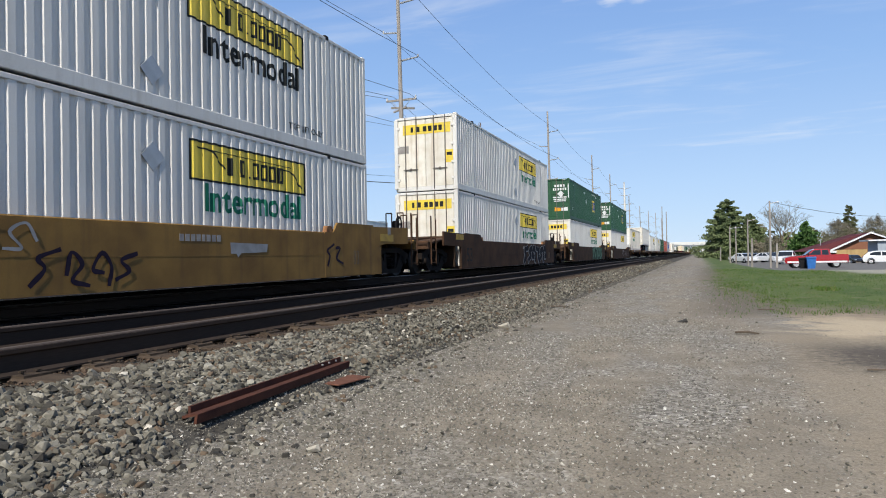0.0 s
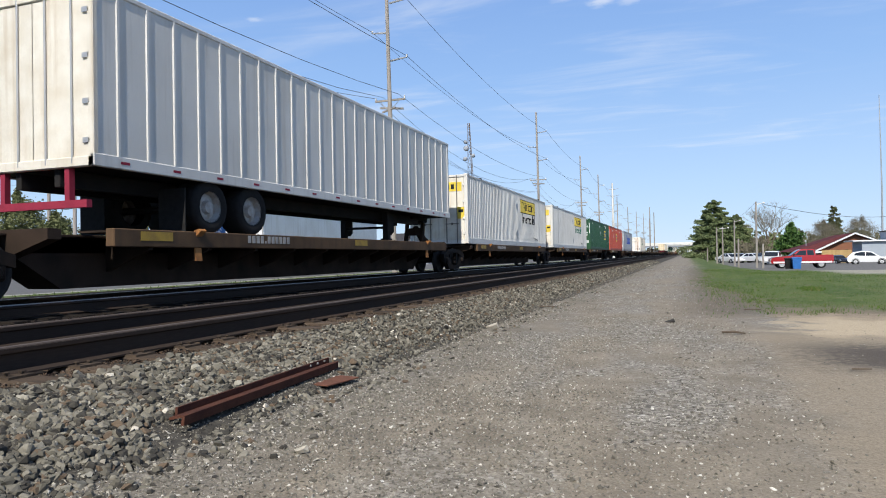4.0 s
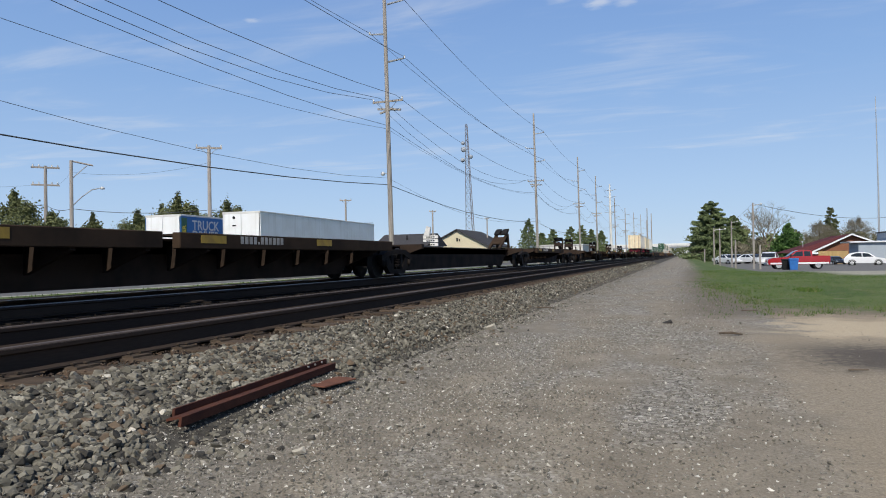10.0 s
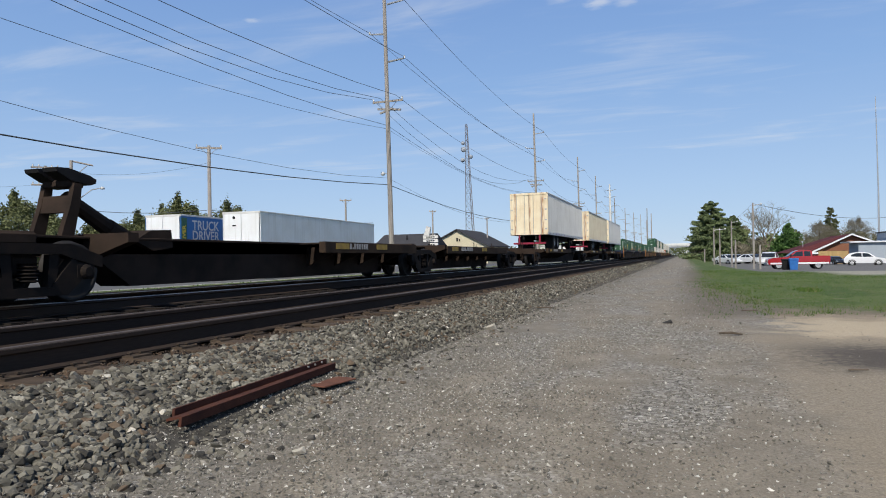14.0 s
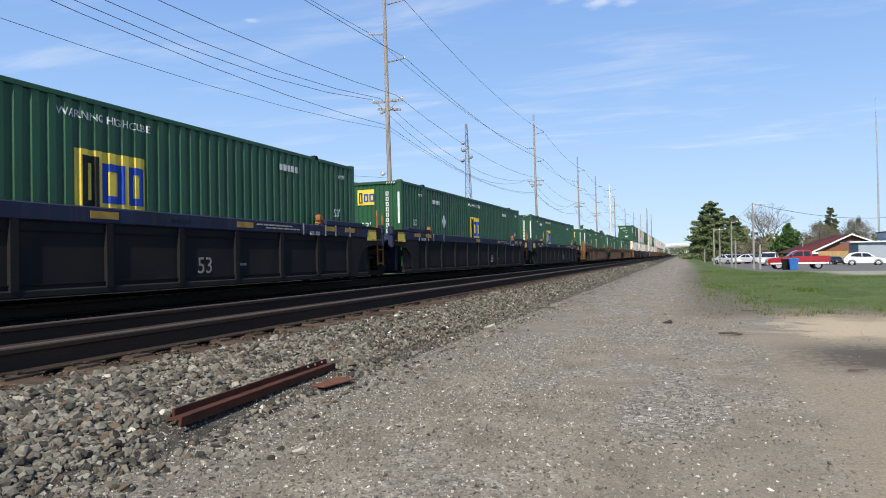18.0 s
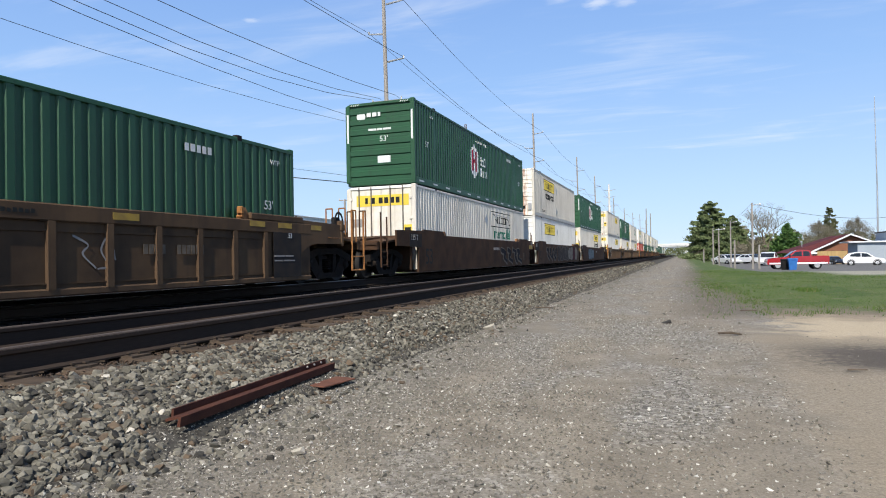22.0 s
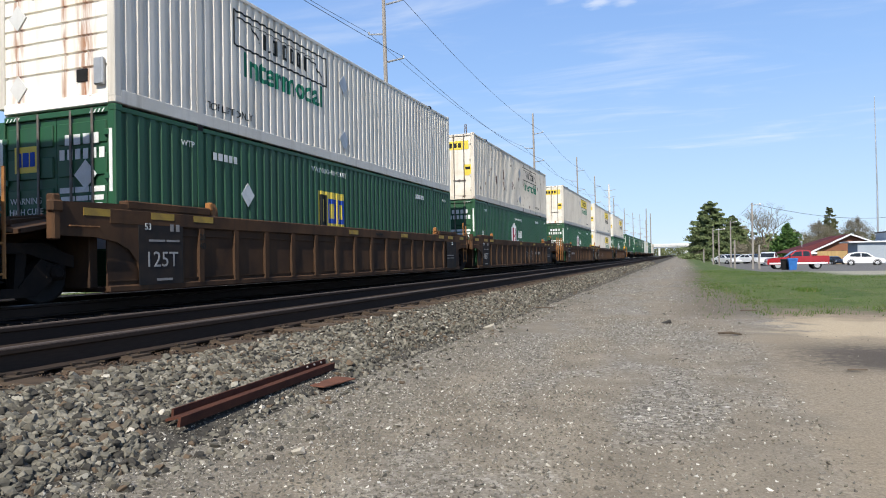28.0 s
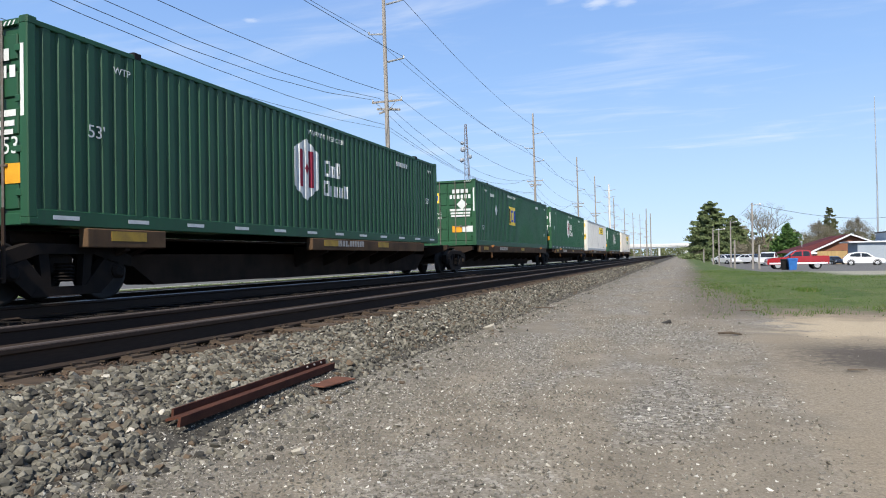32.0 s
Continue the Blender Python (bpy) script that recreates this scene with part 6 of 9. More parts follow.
load(184.60, DECK, "red", False, "faded red corrugated container with yellow square emblem", logo="square", fl=8.2)
spine_car([204.6, 222.0, 241.2, 260.0, 278.9, 297.1, 313.5], [(206.0, 219.0), (223.5, 231.0), (231.6, 239.5), (244.5, 257.5), (261.5, 268.4), (268.8, 277.9), (299.4, 308.9)], [(260.2, -1), (296.2, -1), (314.4, 1)], "sooty brown articulated spine car, mostly empty")
load(203.72, DECK, "slate", False, "blue-grey corrugated container with broad blue name", logo="wordmark", fl=8.0)
load(242.60, DECK, "warm_white", True, JBR, logo="outline", rusty=True)
spine_car([319.0, 334.4, 352.0, 369.75, 384.8, 397.4], [(326.0, 332.5), (337.4, 350.6), (355.0, 368.0), (377.4, 383.4), (386.5, 395.5)], [(319.55, 1), (336.45, 1), (353.85, 1), (371.05, 1)], "empty sooty brown articulated spine car with raised trailer hitches", 0.07)
spine_car([403.8, 425.6, 444.9, 459.2], [(406.5, 416.0), (428.0, 437.0), (446.5, 454.5)], [(421.5, 1), (443.2, 1)], "sooty brown articulated spine car carrying road trailers")
trailer(406.9, "white", "smooth", "white road trailer with rust-stained rear doors")
trailer(427.6, "cream", "folded", "cream corrugated container riding on a road chassis")
trailer(445.6, "white", "posts", "white ribbed road trailer with rusty rear frame")
# dark blue three-well car, then a brown ribbed one, each with single green containers
well_car([466.6, 485.95, 505.42], "ribbed", "blue_well", "dirty dark blue three-unit well car with ribbed sides")
for u, fl in ((466.6, 8.0), (485.95, 8.0), (505.42, 8.0)):
    load(u, LOW, "green", True, EMP, logo="square", fl=fl if u < 505 else 5.2)
well_car([528.65, 548.1, 567.5], "ribbed", "yellow_well", "weathered yellow-brown three-unit well car with ribbed sides", {0: ("end",), 1: ("end", ("faint", 5.2, 1.0)), 2: ("end", ("faint", 10.45, 0.8, 0.74))})
for u in (528.65, 548.1, 567.5):
    load(u, LOW, "green", True, EMP, logo="square", fl=7.9)
# smooth brown three-well car with stacks
well_car([591.1, 610.4, 629.65], "smooth", "well", "brown three-unit well car with spray-painted smooth sides", {0: ("125T", ("silver", 12.4, 4.2)), 1: ("125T", ("silver", 4.2, 3.6, 0.78), ("bubble", 8.6, 4.5, 0.79), ("white", 13.2, 4.3, 0.79)), 2: ("125T", ("blue", 5.3, 3.7, 0.76))})
load(591.1, LOW, "warm_white", False, JBO, logo="outline")
load(591.1, UP, "green", True, HUB, logo="hexagon", fl=6.9)
load(610.4, LOW, "white", True, JB, logo="panel", words="")
load(610.4, UP, "tan_white", True, JBR, logo="panel", words="dark", rusty=True)
load(629.65, LOW, "warm_white", False, JB, logo="panel", words="dark")
load(629.65, UP, "green", True, HUB, logo="hexagon", fl=6.9)
well_car([653.1, 672.5, 691.65], "ribbed", "yellow_well", "weathered yellow-brown three-unit well car with ribbed sides", {0: ("125T",), 1: ("125T",), 2: ("125T",)})
load(653.1, LOW, "white", False, JB, logo="panel", words="")
load(653.1, UP, "tan_white", False, JB, logo="panel", words="")
load(672.5, LOW, "warm_white", False, JB, logo="panel", words="dark")
load(672.5, UP, "green", True, HUB, logo="hexagon", fl=6.9)
load(691.65, LOW, "warm_white", False, JB, logo="panel", words="dark")
load(691.65, UP, "warm_white", False, JB, logo="outline")
well_car([714.85, 734.42, 753.84], "ribbed", "brown_well", "sooty gold-brown three-unit well car with ribbed sides", {0: ("125T",), 1: ("125T",), 2: ("125T", ("faint", 10.0, 2.0))})
load(714.85, LOW, "red", False, "faded red corrugated container with white six-sided emblem", logo="hexagon", fl=6.9)
load(714.85, UP, "warm_white", True, JB, logo="panel")
load(734.42, LOW, "green", False, EMP, logo="square", fl=6.9)
load(734.42, UP, "warm_white", True, JBR, logo="outline", rusty=True)
load(753.84, LOW, "green", False, HUB, logo="hexagon", fl=7.1)
load(753.84, UP, "spotted_white", False, JBO, logo="outline", rusty=True)
well_car([777.0, 796.32, 815.74], "ribbed", "brown_well", "sooty gold-brown three-unit well car with ribbed sides", {0: ("125T",), 1: ("125T", ("faint", 4.0, 1.5)), 2: ("125T", ("faint", 7.2, 1.5))})
load(777.0, LOW, "green", False, HUB, logo="hexagon", fl=7.1)
load(777.0, UP, "tan_white", False, JB, logo="panel", words="green")
load(796.32, LOW, "warm_white", False, JB, logo="panel", words="green")
load(796.32, UP, "warm_white", False, JB, logo="panel", words="dark")
load(815.74, LOW, "green", False, HUB, logo="hexagon", fl=7.1)
load(815.74, UP, "warm_white", False, JB, logo="panel", words="dark")
spine_car([837.4, 855.4, 874.2, 892.6, 911.4, 930.6, 948.6], [(837.5, 839.1), (843.9, 851.2), (858.0, 873.0), (876.5, 891.0), (895.0, 910.0), (913.5, 929.0), (932.5, 947.0)], [], "sooty brown articulated spine car carrying containers", 0.0, "yellow_well")
load(836.60, DECK, "green", False, HUB, logo="hexagon", fl=7.2)
load(857.6, DECK, "green", False, EMP, logo="square", fl=6.6)
load(875.4, DECK, "green", False, HUB, logo="hexagon", fl=7.2)
load(894.1, DECK, "grey", False, "light grey corrugated container with faded sign", logo="panel", words="")
load(912.9, DECK, "green", False, HUB, logo="hexagon", fl=7.2)
load(931.8, DECK, "warm_white", False, JB, logo="panel")


# ---- ground ----
def zone(N, K, coord, a, b, noise_out=None, wobble=0.0):
    """0 below a, 1 above b, with an uneven edge."""
    src = coord
    if noise_out is not None:
        m = N.new("ShaderNodeMath")
        m.operation = "MULTIPLY_ADD"
        m.inputs[1].default_value, m.inputs[2].default_value = wobble, -wobble / 2
        K.new(noise_out, m.inputs[0])
        s = N.new("ShaderNodeMath")
        K.new(m.outputs[0], s.inputs[0])
        K.new(coord, s.inputs[1])
        src = s.outputs[0]
    r = N.new("ShaderNodeMapRange")
    r.interpolation_type = "SMOOTHSTEP"
    r.inputs["From Min"].default_value, r.inputs["From Max"].default_value = a, b
    K.new(src, r.inputs["Value"])
    return r.outputs[0]


def times(N, K, *socks):
    out = socks[0]
    for s in socks[1:]:
        m = N.new("ShaderNodeMath")
        m.operation = "MULTIPLY"
        K.new(out, m.inputs[0])
        K.new(s, m.inputs[1])
        out = m.outputs[0]
    return out


def minus(N, K, s):
    m = N.new("ShaderNodeMath")
    m.operation = "SUBTRACT"
    m.inputs[0].default_value = 1.0
    K.new(s, m.inputs[1])
    return m.outputs[0]


def over(N, K, base, col, fac, k=1.0):
    m = N.new("ShaderNodeMix")
    m.data_type = "RGBA"
    if k != 1.0:
        q = N.new("ShaderNodeMath")
        q.operation = "MULTIPLY"
        q.inputs[1].default_value = k
        K.new(fac, q.inputs[0])
        fac = q.outputs[0]
    K.new(fac, m.inputs[0])
    K.new(base, m.inputs[6])
    if isinstance(col, tuple):
        m.inputs[7].default_value = (*col, 1)
    else:
        K.new(col, m.inputs[7])
    return m.outputs[2]


def ground_material():
    m = bpy.data.materials.new("ground_surface")
    m.use_nodes = True
    N, K = m.node_tree.nodes, m.node_tree.links
    bs = N["Principled BSDF"]
    bs.inputs["Roughness"].default_value = 0.95
    bs.inputs["Specular IOR Level"].default_value = 0.25
    tc = N.new("ShaderNodeTexCoord")
    P = tc.outputs["Object"]
    sx = N.new("ShaderNodeSeparateXYZ")
    K.new(P, sx.inputs[0])
    x, y = sx.outputs[0], sx.outputs[1]

    def noise_tex(scale, detail=5, rough=0.55):
        n = N.new("ShaderNodeTexNoise")
        n.inputs["Scale"].default_value, n.inputs["Detail"].default_value, n.inputs["Roughness"].default_value = scale, detail, rough
        K.new(P, n.inputs["Vector"])
        return n.outputs["Fac"]
    big, mid, small, tiny = noise_tex(0.5), noise_tex(2.2), noise_tex(14, 4), noise_tex(70, 3, 0.7)
    # gravel road: trodden brown-grey fines with crushed stone in it
    base = N.new("ShaderNodeValToRGB")
    for e, (p_, c_) in zip(base.color_ramp.elements, ((0.30, (0.165, 0.140, 0.106, 1)), (0.70, (0.262, 0.225, 0.170, 1)))):
        e.position, e.color = p_, c_
    K.new(mid, base.inputs[0])
    vor = N.new("ShaderNodeTexVoronoi")
    vor.inputs["Scale"].default_value = 42
    K.new(P, vor.inputs["Vector"])
    chips = N.new("ShaderNodeValToRGB")
    for e, (p_, c_) in zip(chips.color_ramp.elements, ((0.0, (0.055, 0.051, 0.044, 1)), (1.0, (0.355, 0.330, 0.282, 1)))):
        e.position, e.color = p_, c_
    sv = N.new("ShaderNodeSeparateColor")
    K.new(vor.outputs["Color"], sv.inputs[0])
    K.new(sv.outputs[0], chips.inputs[0])
    wide, wm = N.new("ShaderNodeTexNoise"), N.new("ShaderNodeMapping")
    wm.inputs["Scale"].default_value = (1.0, 0.38, 1.0)
    K.new(P, wm.inputs["Vector"])
    K.new(wm.outputs[0], wide.inputs["Vector"])
    wide.inputs["Scale"].default_value, wide.inputs["Detail"].default_value = 1.1, 6
    stony = zone(N, K, wide.outputs["Fac"], 0.40, 0.60, mid, 0.25)
    col = over(N, K, base.outputs[0], chips.outputs[0], stony, 0.78)
    pale = times(N, K, zone(N, K, sv.outputs[1], 0.955, 0.985), stony)
    col = over(N, K, col, (0.52, 0.49, 0.43), pale, 0.8)
    # sand at the foot of the lawn, dirt and a ragged dark band beside it
    sand = times(N, K, zone(N, K, x, 1.0, 1.7, mid, 2.2), zone(N, K, y, 8.0, 8.9, mid, 1.8), minus(N, K, zone(N, K, y, 12.8, 13.6, mid, 1.4)))
    col = over(N, K, col, (0.40, 0.325, 0.222), sand, 1.0)
    dirt = times(N, K, zone(N, K, x, 0.4, 1.0, mid, 0.8), minus(N, K, zone(N, K, x, 60, 70)), minus(N, K, zone(N, K, y, 8.6, 9.2, mid, 0.8)))
    col = over(N, K, col, (0.250, 0.205, 0.145), dirt, 0.85)
    dark_band = times(N, K, zone(N, K, x, 0.6, 1.6, small, 1.4), zone(N, K, y, 6.0, 6.8, mid, 1.4), minus(N, K, zone(N, K, y, 7.5, 8.6, small, 1.4)))
    col = over(N, K, col, (0.070, 0.058, 0.047), dark_band, 0.92)
    edge = times(N, K, zone(N, K, x, -0.45, 0.55, mid, 1.4), zone(N, K, y, 10.5, 12.5, mid, 2.5), minus(N, K, zone(N, K, y, 38, 60)))
    col = over(N, K, col, (0.112, 0.090, 0.066), edge, 0.80)
    foot = minus(N, K, zone(N, K, x, -2.75, -1.2, mid, 1.6))
    col = over(N, K, col, (0.125, 0.112, 0.092), foot, 0.6)
    # lawn soil, parking lot, far fields
    q = N.new("ShaderNodeMath")
    q.operation = "MULTIPLY_ADD"
    q.inputs[1].default_value = 0.075
    near_y = N.new("ShaderNodeMath")
    near_y.operation = "MINIMUM"
    near_y.inputs[1].default_value = 24.0
    K.new(y, near_y.inputs[0])
    K.new(near_y.outputs[0], q.inputs[0])
    K.new(x, q.inputs[2])
    lawn = times(N, K, zone(N, K, q.outputs[0], 2.15, 3.1, mid, 3.4), zone(N, K, y, 12.4, 14.6, mid, 5.0), minus(N, K, zone(N, K, x, 200, 220)))
    grass = N.new("ShaderNodeValToRGB")
    for e, (p_, c_) in zip(grass.color_ramp.elements, ((0.3, (0.058, 0.098, 0.020, 1)), (0.72, (0.115, 0.130, 0.042, 1)))):
        e.position, e.color = p_, c_
    K.new(small, grass.inputs[0])
    col = over(N, K, col, grass.outputs[0], lawn)
    lush = times(N, K, lawn, zone(N, K, wide.outputs["Fac"], 0.44, 0.60, small, 0.2))
    col = over(N, K, col, (0.040, 0.078, 0.014), lush, 0.7)
    bare = times(N, K, lawn, zone(N, K, mid, 0.52, 0.68))
    col = over(N, K, col, (0.175, 0.140, 0.085), bare, 0.6)
    lot = times(N, K, zone(N, K, x, 4.2, 4.6, big, 0.3), zone(N, K, y, 43.0, 43.6, mid, 0.8), minus(N, K, zone(N, K, y, 120, 122)), minus(N, K, zone(N, K, x, 70, 72)))
    col = over(N, K, col, (0.135, 0.130, 0.122), lot)
    apron = times(N, K, zone(N, K, x, 6.0, 8.0, mid, 2.5), zone(N, K, y, 32.0, 35.0, mid, 6.0), minus(N, K, zone(N, K, y, 43.0, 44.0, mid, 1.5)))
    col = over(N, K, col, (0.33, 0.305, 0.255), apron, 0.85)
    west = minus(N, K, zone(N, K, x, -13.4, -12.6, mid, 0.8))
    col = over(N, K, col, grass.outputs[0], west)
    kerbing = minus(N, K, zone(N, K, x, -21.4, -21.1, mid, 0.5))
    col = over(N, K, col, (0.36, 0.34, 0.29), kerbing)
    yard = times(N, K, minus(N, K, zone(N, K, x, -22.0, -21.6, mid, 0.4)), zone(N, K, x, -70, -60))
    col = over(N, K, col, (0.11, 0.108, 0.105), yard)
    hv = N.new("ShaderNodeHueSaturation")
    vr = N.new("ShaderNodeMapRange")
    vr.inputs["From Min"].default_value, vr.inputs["From Max"].default_value = 0.25, 0.75
    vr.inputs["To Min"].default_value, vr.inputs["To Max"].default_value = 0.62, 1.38
    K.new(tiny, vr.inputs["Value"])
    K.new(vr.outputs[0], hv.inputs["Value"])
    K.new(col, hv.inputs["Color"])
    K.new(hv.outputs[0], bs.inputs["Base Color"])
    bp = N.new("ShaderNodeBump")
    bp.inputs["Strength"].default_value, bp.inputs["Distance"].default_value = 0.4, 0.006
    ad = N.new("ShaderNodeMath")
    K.new(vor.outputs["Distance"], ad.inputs[0])
    K.new(tiny, ad.inputs[1])
    K.new(ad.outputs[0], bp.inputs["Height"])
    K.new(bp.outputs[0], bs.inputs["Normal"])
    return m


GZ = -0.45


def ground_z(x, y):
    """Height of the open ground: flat, with shallow ruts and humps."""
    k = max(0.0, 1 - abs(y) / 60)
    drop = 0.0
    if x > 2 and y > 22:                              # the parking lot lies lower than the road
        a, b = min(1.0, (x - 2) / 3), min(1.0, (y - 22) / 70)
        drop = 0.55 * a * a * (3 - 2 * a) * b * b * (3 - 2 * b)
    return GZ - drop + k * (0.025 * noise.noise((x * 0.6, y * 0.35, 0)) + 0.008 * noise.noise((x * 3, y * 3, 4)))


def spread(lo, a, b, hi, fine, n):
    """Grid lines: close between a and b, wider and wider outside."""
    mid_ = [a + (b - a) * i / fine for i in range(fine + 1)]
    left = [a - (a - lo) * (i / n) ** 3 for i in range(n, 0, -1)]
    right = [b + (hi - b) * (i / n) ** 3 for i in range(1, n + 1)]
    return left + mid_ + right


def build_ground():
    xs, ys = spread(-1800, -3, 8, 1800, 90, 14), spread(-400, 0, 24, 3000, 150, 16)
    ys = sorted(ys + [26 + i * 2.5 for i in range(20)])
    vs = [(x, y, ground_z(x, y)) for y in ys for x in xs]
    n = len(xs)
    g = Geo().add(vs, [(j * n + i, j * n + i + 1, (j + 1) * n + i + 1, (j + 1) * n + i) for j in range(len(ys) - 1) for i in range(n - 1)])
    solid("ground", g, ground_material(), "brown-grey gravel road with sand and lawn beside the tracks", "ground", kind="structure", smooth=True)


build_ground()

# ---- tracks ----
NX = -5.10                                             # the middle of the near track
BED = [(-2.45, GZ - 0.05), (-2.75, GZ + 0.06), (-3.72, -0.235), (-6.5, -0.22), (-7.3, -0.30), (-8.2, -0.22), (-11.1, -0.205), (-12.4, -0.065), (-13.5, GZ - 0.05)]


def bed_z(x):
    for (a, za), (b, zb) in zip(BED, BED[1:]):
        if b <= x <= a:
            return za + (zb - za) * (x - a) / (b - a)
    return GZ


def ballast_material():
    m = mat("ballast_rock", (0.08, 0.073, 0.061), 0.95, col2=(0.04, 0.036, 0.031), scale=18, amount=0.9, fine=40, bump=1.0)
    return m


def build_bed():
    ys = [-60 + i * 3 for i in range(60)] + [120 + i * 40 for i in range(50)]
    xs = []
    for (a, _), (b, _) in zip(BED, BED[1:]):
        xs += [a + (b - a) * i / 5 for i in range(5)]
    xs.append(BED[-1][0])
    n = len(xs)

    def strip(sel):
        g = Geo()
        pts = [x for x in xs if sel(x)]
        k = len(pts)
        g.add([(x, y, bed_z(x)) for y in ys for x in pts], [(j * k + i, j * k + i + 1, (j + 1) * k + i + 1, (j + 1) * k + i) for j in range(len(ys) - 1) for i in range(k - 1)])
        return g
    a = solid("ballast_shoulder", strip(lambda x: x >= -4.35), ballast_material(), "sloping shoulder of crushed grey ballast stone", "ballast", kind="structure")
    b = solid("ballast_bed", strip(lambda x: x <= -4.2), M["bed"], "near-black ballast between the rails", "ballast", kind="structure")
    return a, b


shoulder, ballast = build_bed()
RAIL = [(-0.075, -0.19), (0.075, -0.19), (0.075, -0.178), (0.012, -0.160), (0.009, -0.055), (0.036, -0.040), (0.037, -0.008), (0.028, 0.0),
        (-0.028, 0.0), (-0.037, -0.008), (-0.036, -0.040), (-0.009, -0.055), (-0.012, -0.160), (-0.075, -0.178)]
for k, lab in ((NX, "dull brown running rail of the near track"), (TX, "running rail of the far track with a polished top")):
    for s in (-0.755, 0.755):
        r = thing("rail", lab, "rail", "running rails", (k + s, 0, 0))
        part("rail_body", stored("railbody", lambda: Geo().prism(RAIL, -80, 1600, "y").mesh("rail_body", M["railside"])), r)
        part("rail_top", stored(("railtop", k), lambda: Geo().prism([(-0.0375, -0.012), (0.0375, -0.012), (0.031, 0.0025), (-0.031, 0.0025)], -80, 1600, "y").mesh("rail_top", M["railtop"] if k == TX else M["railhead"])), r)
# sleepers of the near track: those close by are single pieces
tie_r = random.Random(5)
tie_meshes = []
for i in range(5):
    j = [tie_r.uniform(-0.012, 0.012) for _ in range(8)]
    tie_meshes.append(Geo().box(-1.30 + j[0], 1.30 + j[1], -0.115 + j[2] * 0.5, 0.115 + j[3] * 0.5, -0.17, 0.0, 0.014).mesh("tie", M["tie"]))
plate_mesh = Geo().box(-0.19, 0.19, -0.10, 0.10, 0.0, 0.016).box(0.105, 0.122, -0.066, -0.05, 0.015, 0.035).box(0.100, 0.13, -0.075, -0.04, 0.032, 0.042).box(0.105, 0.122, 0.05, 0.066, 0.015, 0.03).box(0.100, 0.13, 0.04, 0.075, 0.026, 0.036).mesh("tie_plate", M["tie"])
rest = Geo()
y = -6.0
count = 0
while y < 420:
    dx, dz = tie_r.uniform(-0.05, 0.05), tie_r.uniform(-0.012, 0.004)
    if 1.0 < y < 48:
        t = part("tie", tie_meshes[count % 5], ballast, (NX + dx, y, -0.195 + dz), turned=pose(0, 0, 0, 0, 0, tie_r.uniform(-1.2, 1.2)))
        if y < 26:
            part("tie_plate", plate_mesh, t, (0.755 - dx, 0, 0.001))
    else:
        rest.box(NX + dx - 1.3, NX + dx + 1.3, y - 0.115, y + 0.115, -0.36, -0.195 + dz)
    rest.box(TX + dx - 1.3, TX + dx + 1.3, y - 0.115, y + 0.115, -0.36, -0.197 + dz)
    y += 0.54
    count += 1
solid("far_ties", rest, M["dark_tie"], "rows of dark wooden railway ties further off", "railway ties", kind="stuff")


# ---- loose stone ----
def stone_shape(r, n=0):
    """A broken stone of about 20 facets, radius about one."""
    bm = bmesh.new()
    sq = (r.uniform(0.9, 1.35), r.uniform(0.7, 1.0), r.uniform(0.5, 0.85))
    for _ in range(n):
        p = Vector((r.gauss(0, 1), r.gauss(0, 1), r.gauss(0, 1))).normalized() * r.uniform(0.9, 1.2)
        bm.verts.new((p.x * sq[0], p.y * sq[1], p.z * sq[2]))
    hull = bmesh.ops.convex_hull(bm, input=list(bm.verts))
    bmesh.ops.delete(bm, geom=[e for e in hull["geom_interior"] if isinstance(e, bmesh.types.BMVert)], context="VERTS")
    bm.verts.index_update()
    vs, fs = [tuple(v.co) for v in bm.verts], [tuple(q.index for q in f.verts) for f in bm.faces]
    bm.free()
    return np.array(vs), fs


srnd = random.Random(11)
SHAPES = [stone_shape(srnd, 14) for _ in range(14)]
PLAIN = [stone_shape(srnd, 9) for _ in range(14)]
SMALL = [stone_shape(srnd, 6) for _ in range(10)]
ROCK = island_mat("crushed_rock", ((0.22, (0.100, 0.092, 0.073)), (0.24, (0.148, 0.136, 0.108)), (0.20, (0.050, 0.046, 0.039)), (0.20, (0.205, 0.188, 0.150)), (0.10, (0.120, 0.088, 0.060)), (0.030, (0.30, 0.28, 0.23)), (0.010, (0.48, 0.44, 0.37))))
CHIP = island_mat("gravel_chips", ((0.30, (0.150, 0.138, 0.114)), (0.28, (0.200, 0.182, 0.150)), (0.12, (0.115, 0.105, 0.088)), (0.15, (0.280, 0.256, 0.212)), (0.10, (0.37, 0.345, 0.295)), (0.05, (0.56, 0.53, 0.47))))


def heap(name, spots, material, label, shapes=SHAPES):
    """Joins many stones into one mesh; spots: (x, y, z, size)."""
    V, F, n = [], [], 0
    for x, y, z, s in spots:
        v, f = shapes[srnd.randrange(len(shapes))]
        rot = np.array(Euler((srnd.uniform(-0.9, 0.9), srnd.uniform(-0.9, 0.9), srnd.uniform(0, 6.283))).to_matrix()) * s
        V.append(v @ rot.T + np.array((x, y, z)))
        F += [tuple(i + n for i in q) for q in f]
        n += len(v)
    me = bpy.data.meshes.new(name)
    me.from_pydata(np.concatenate(V).tolist(), [], F)
    me.materials.append(material)
    return tagged(new(name, me), label, "gravel", kind="stuff")


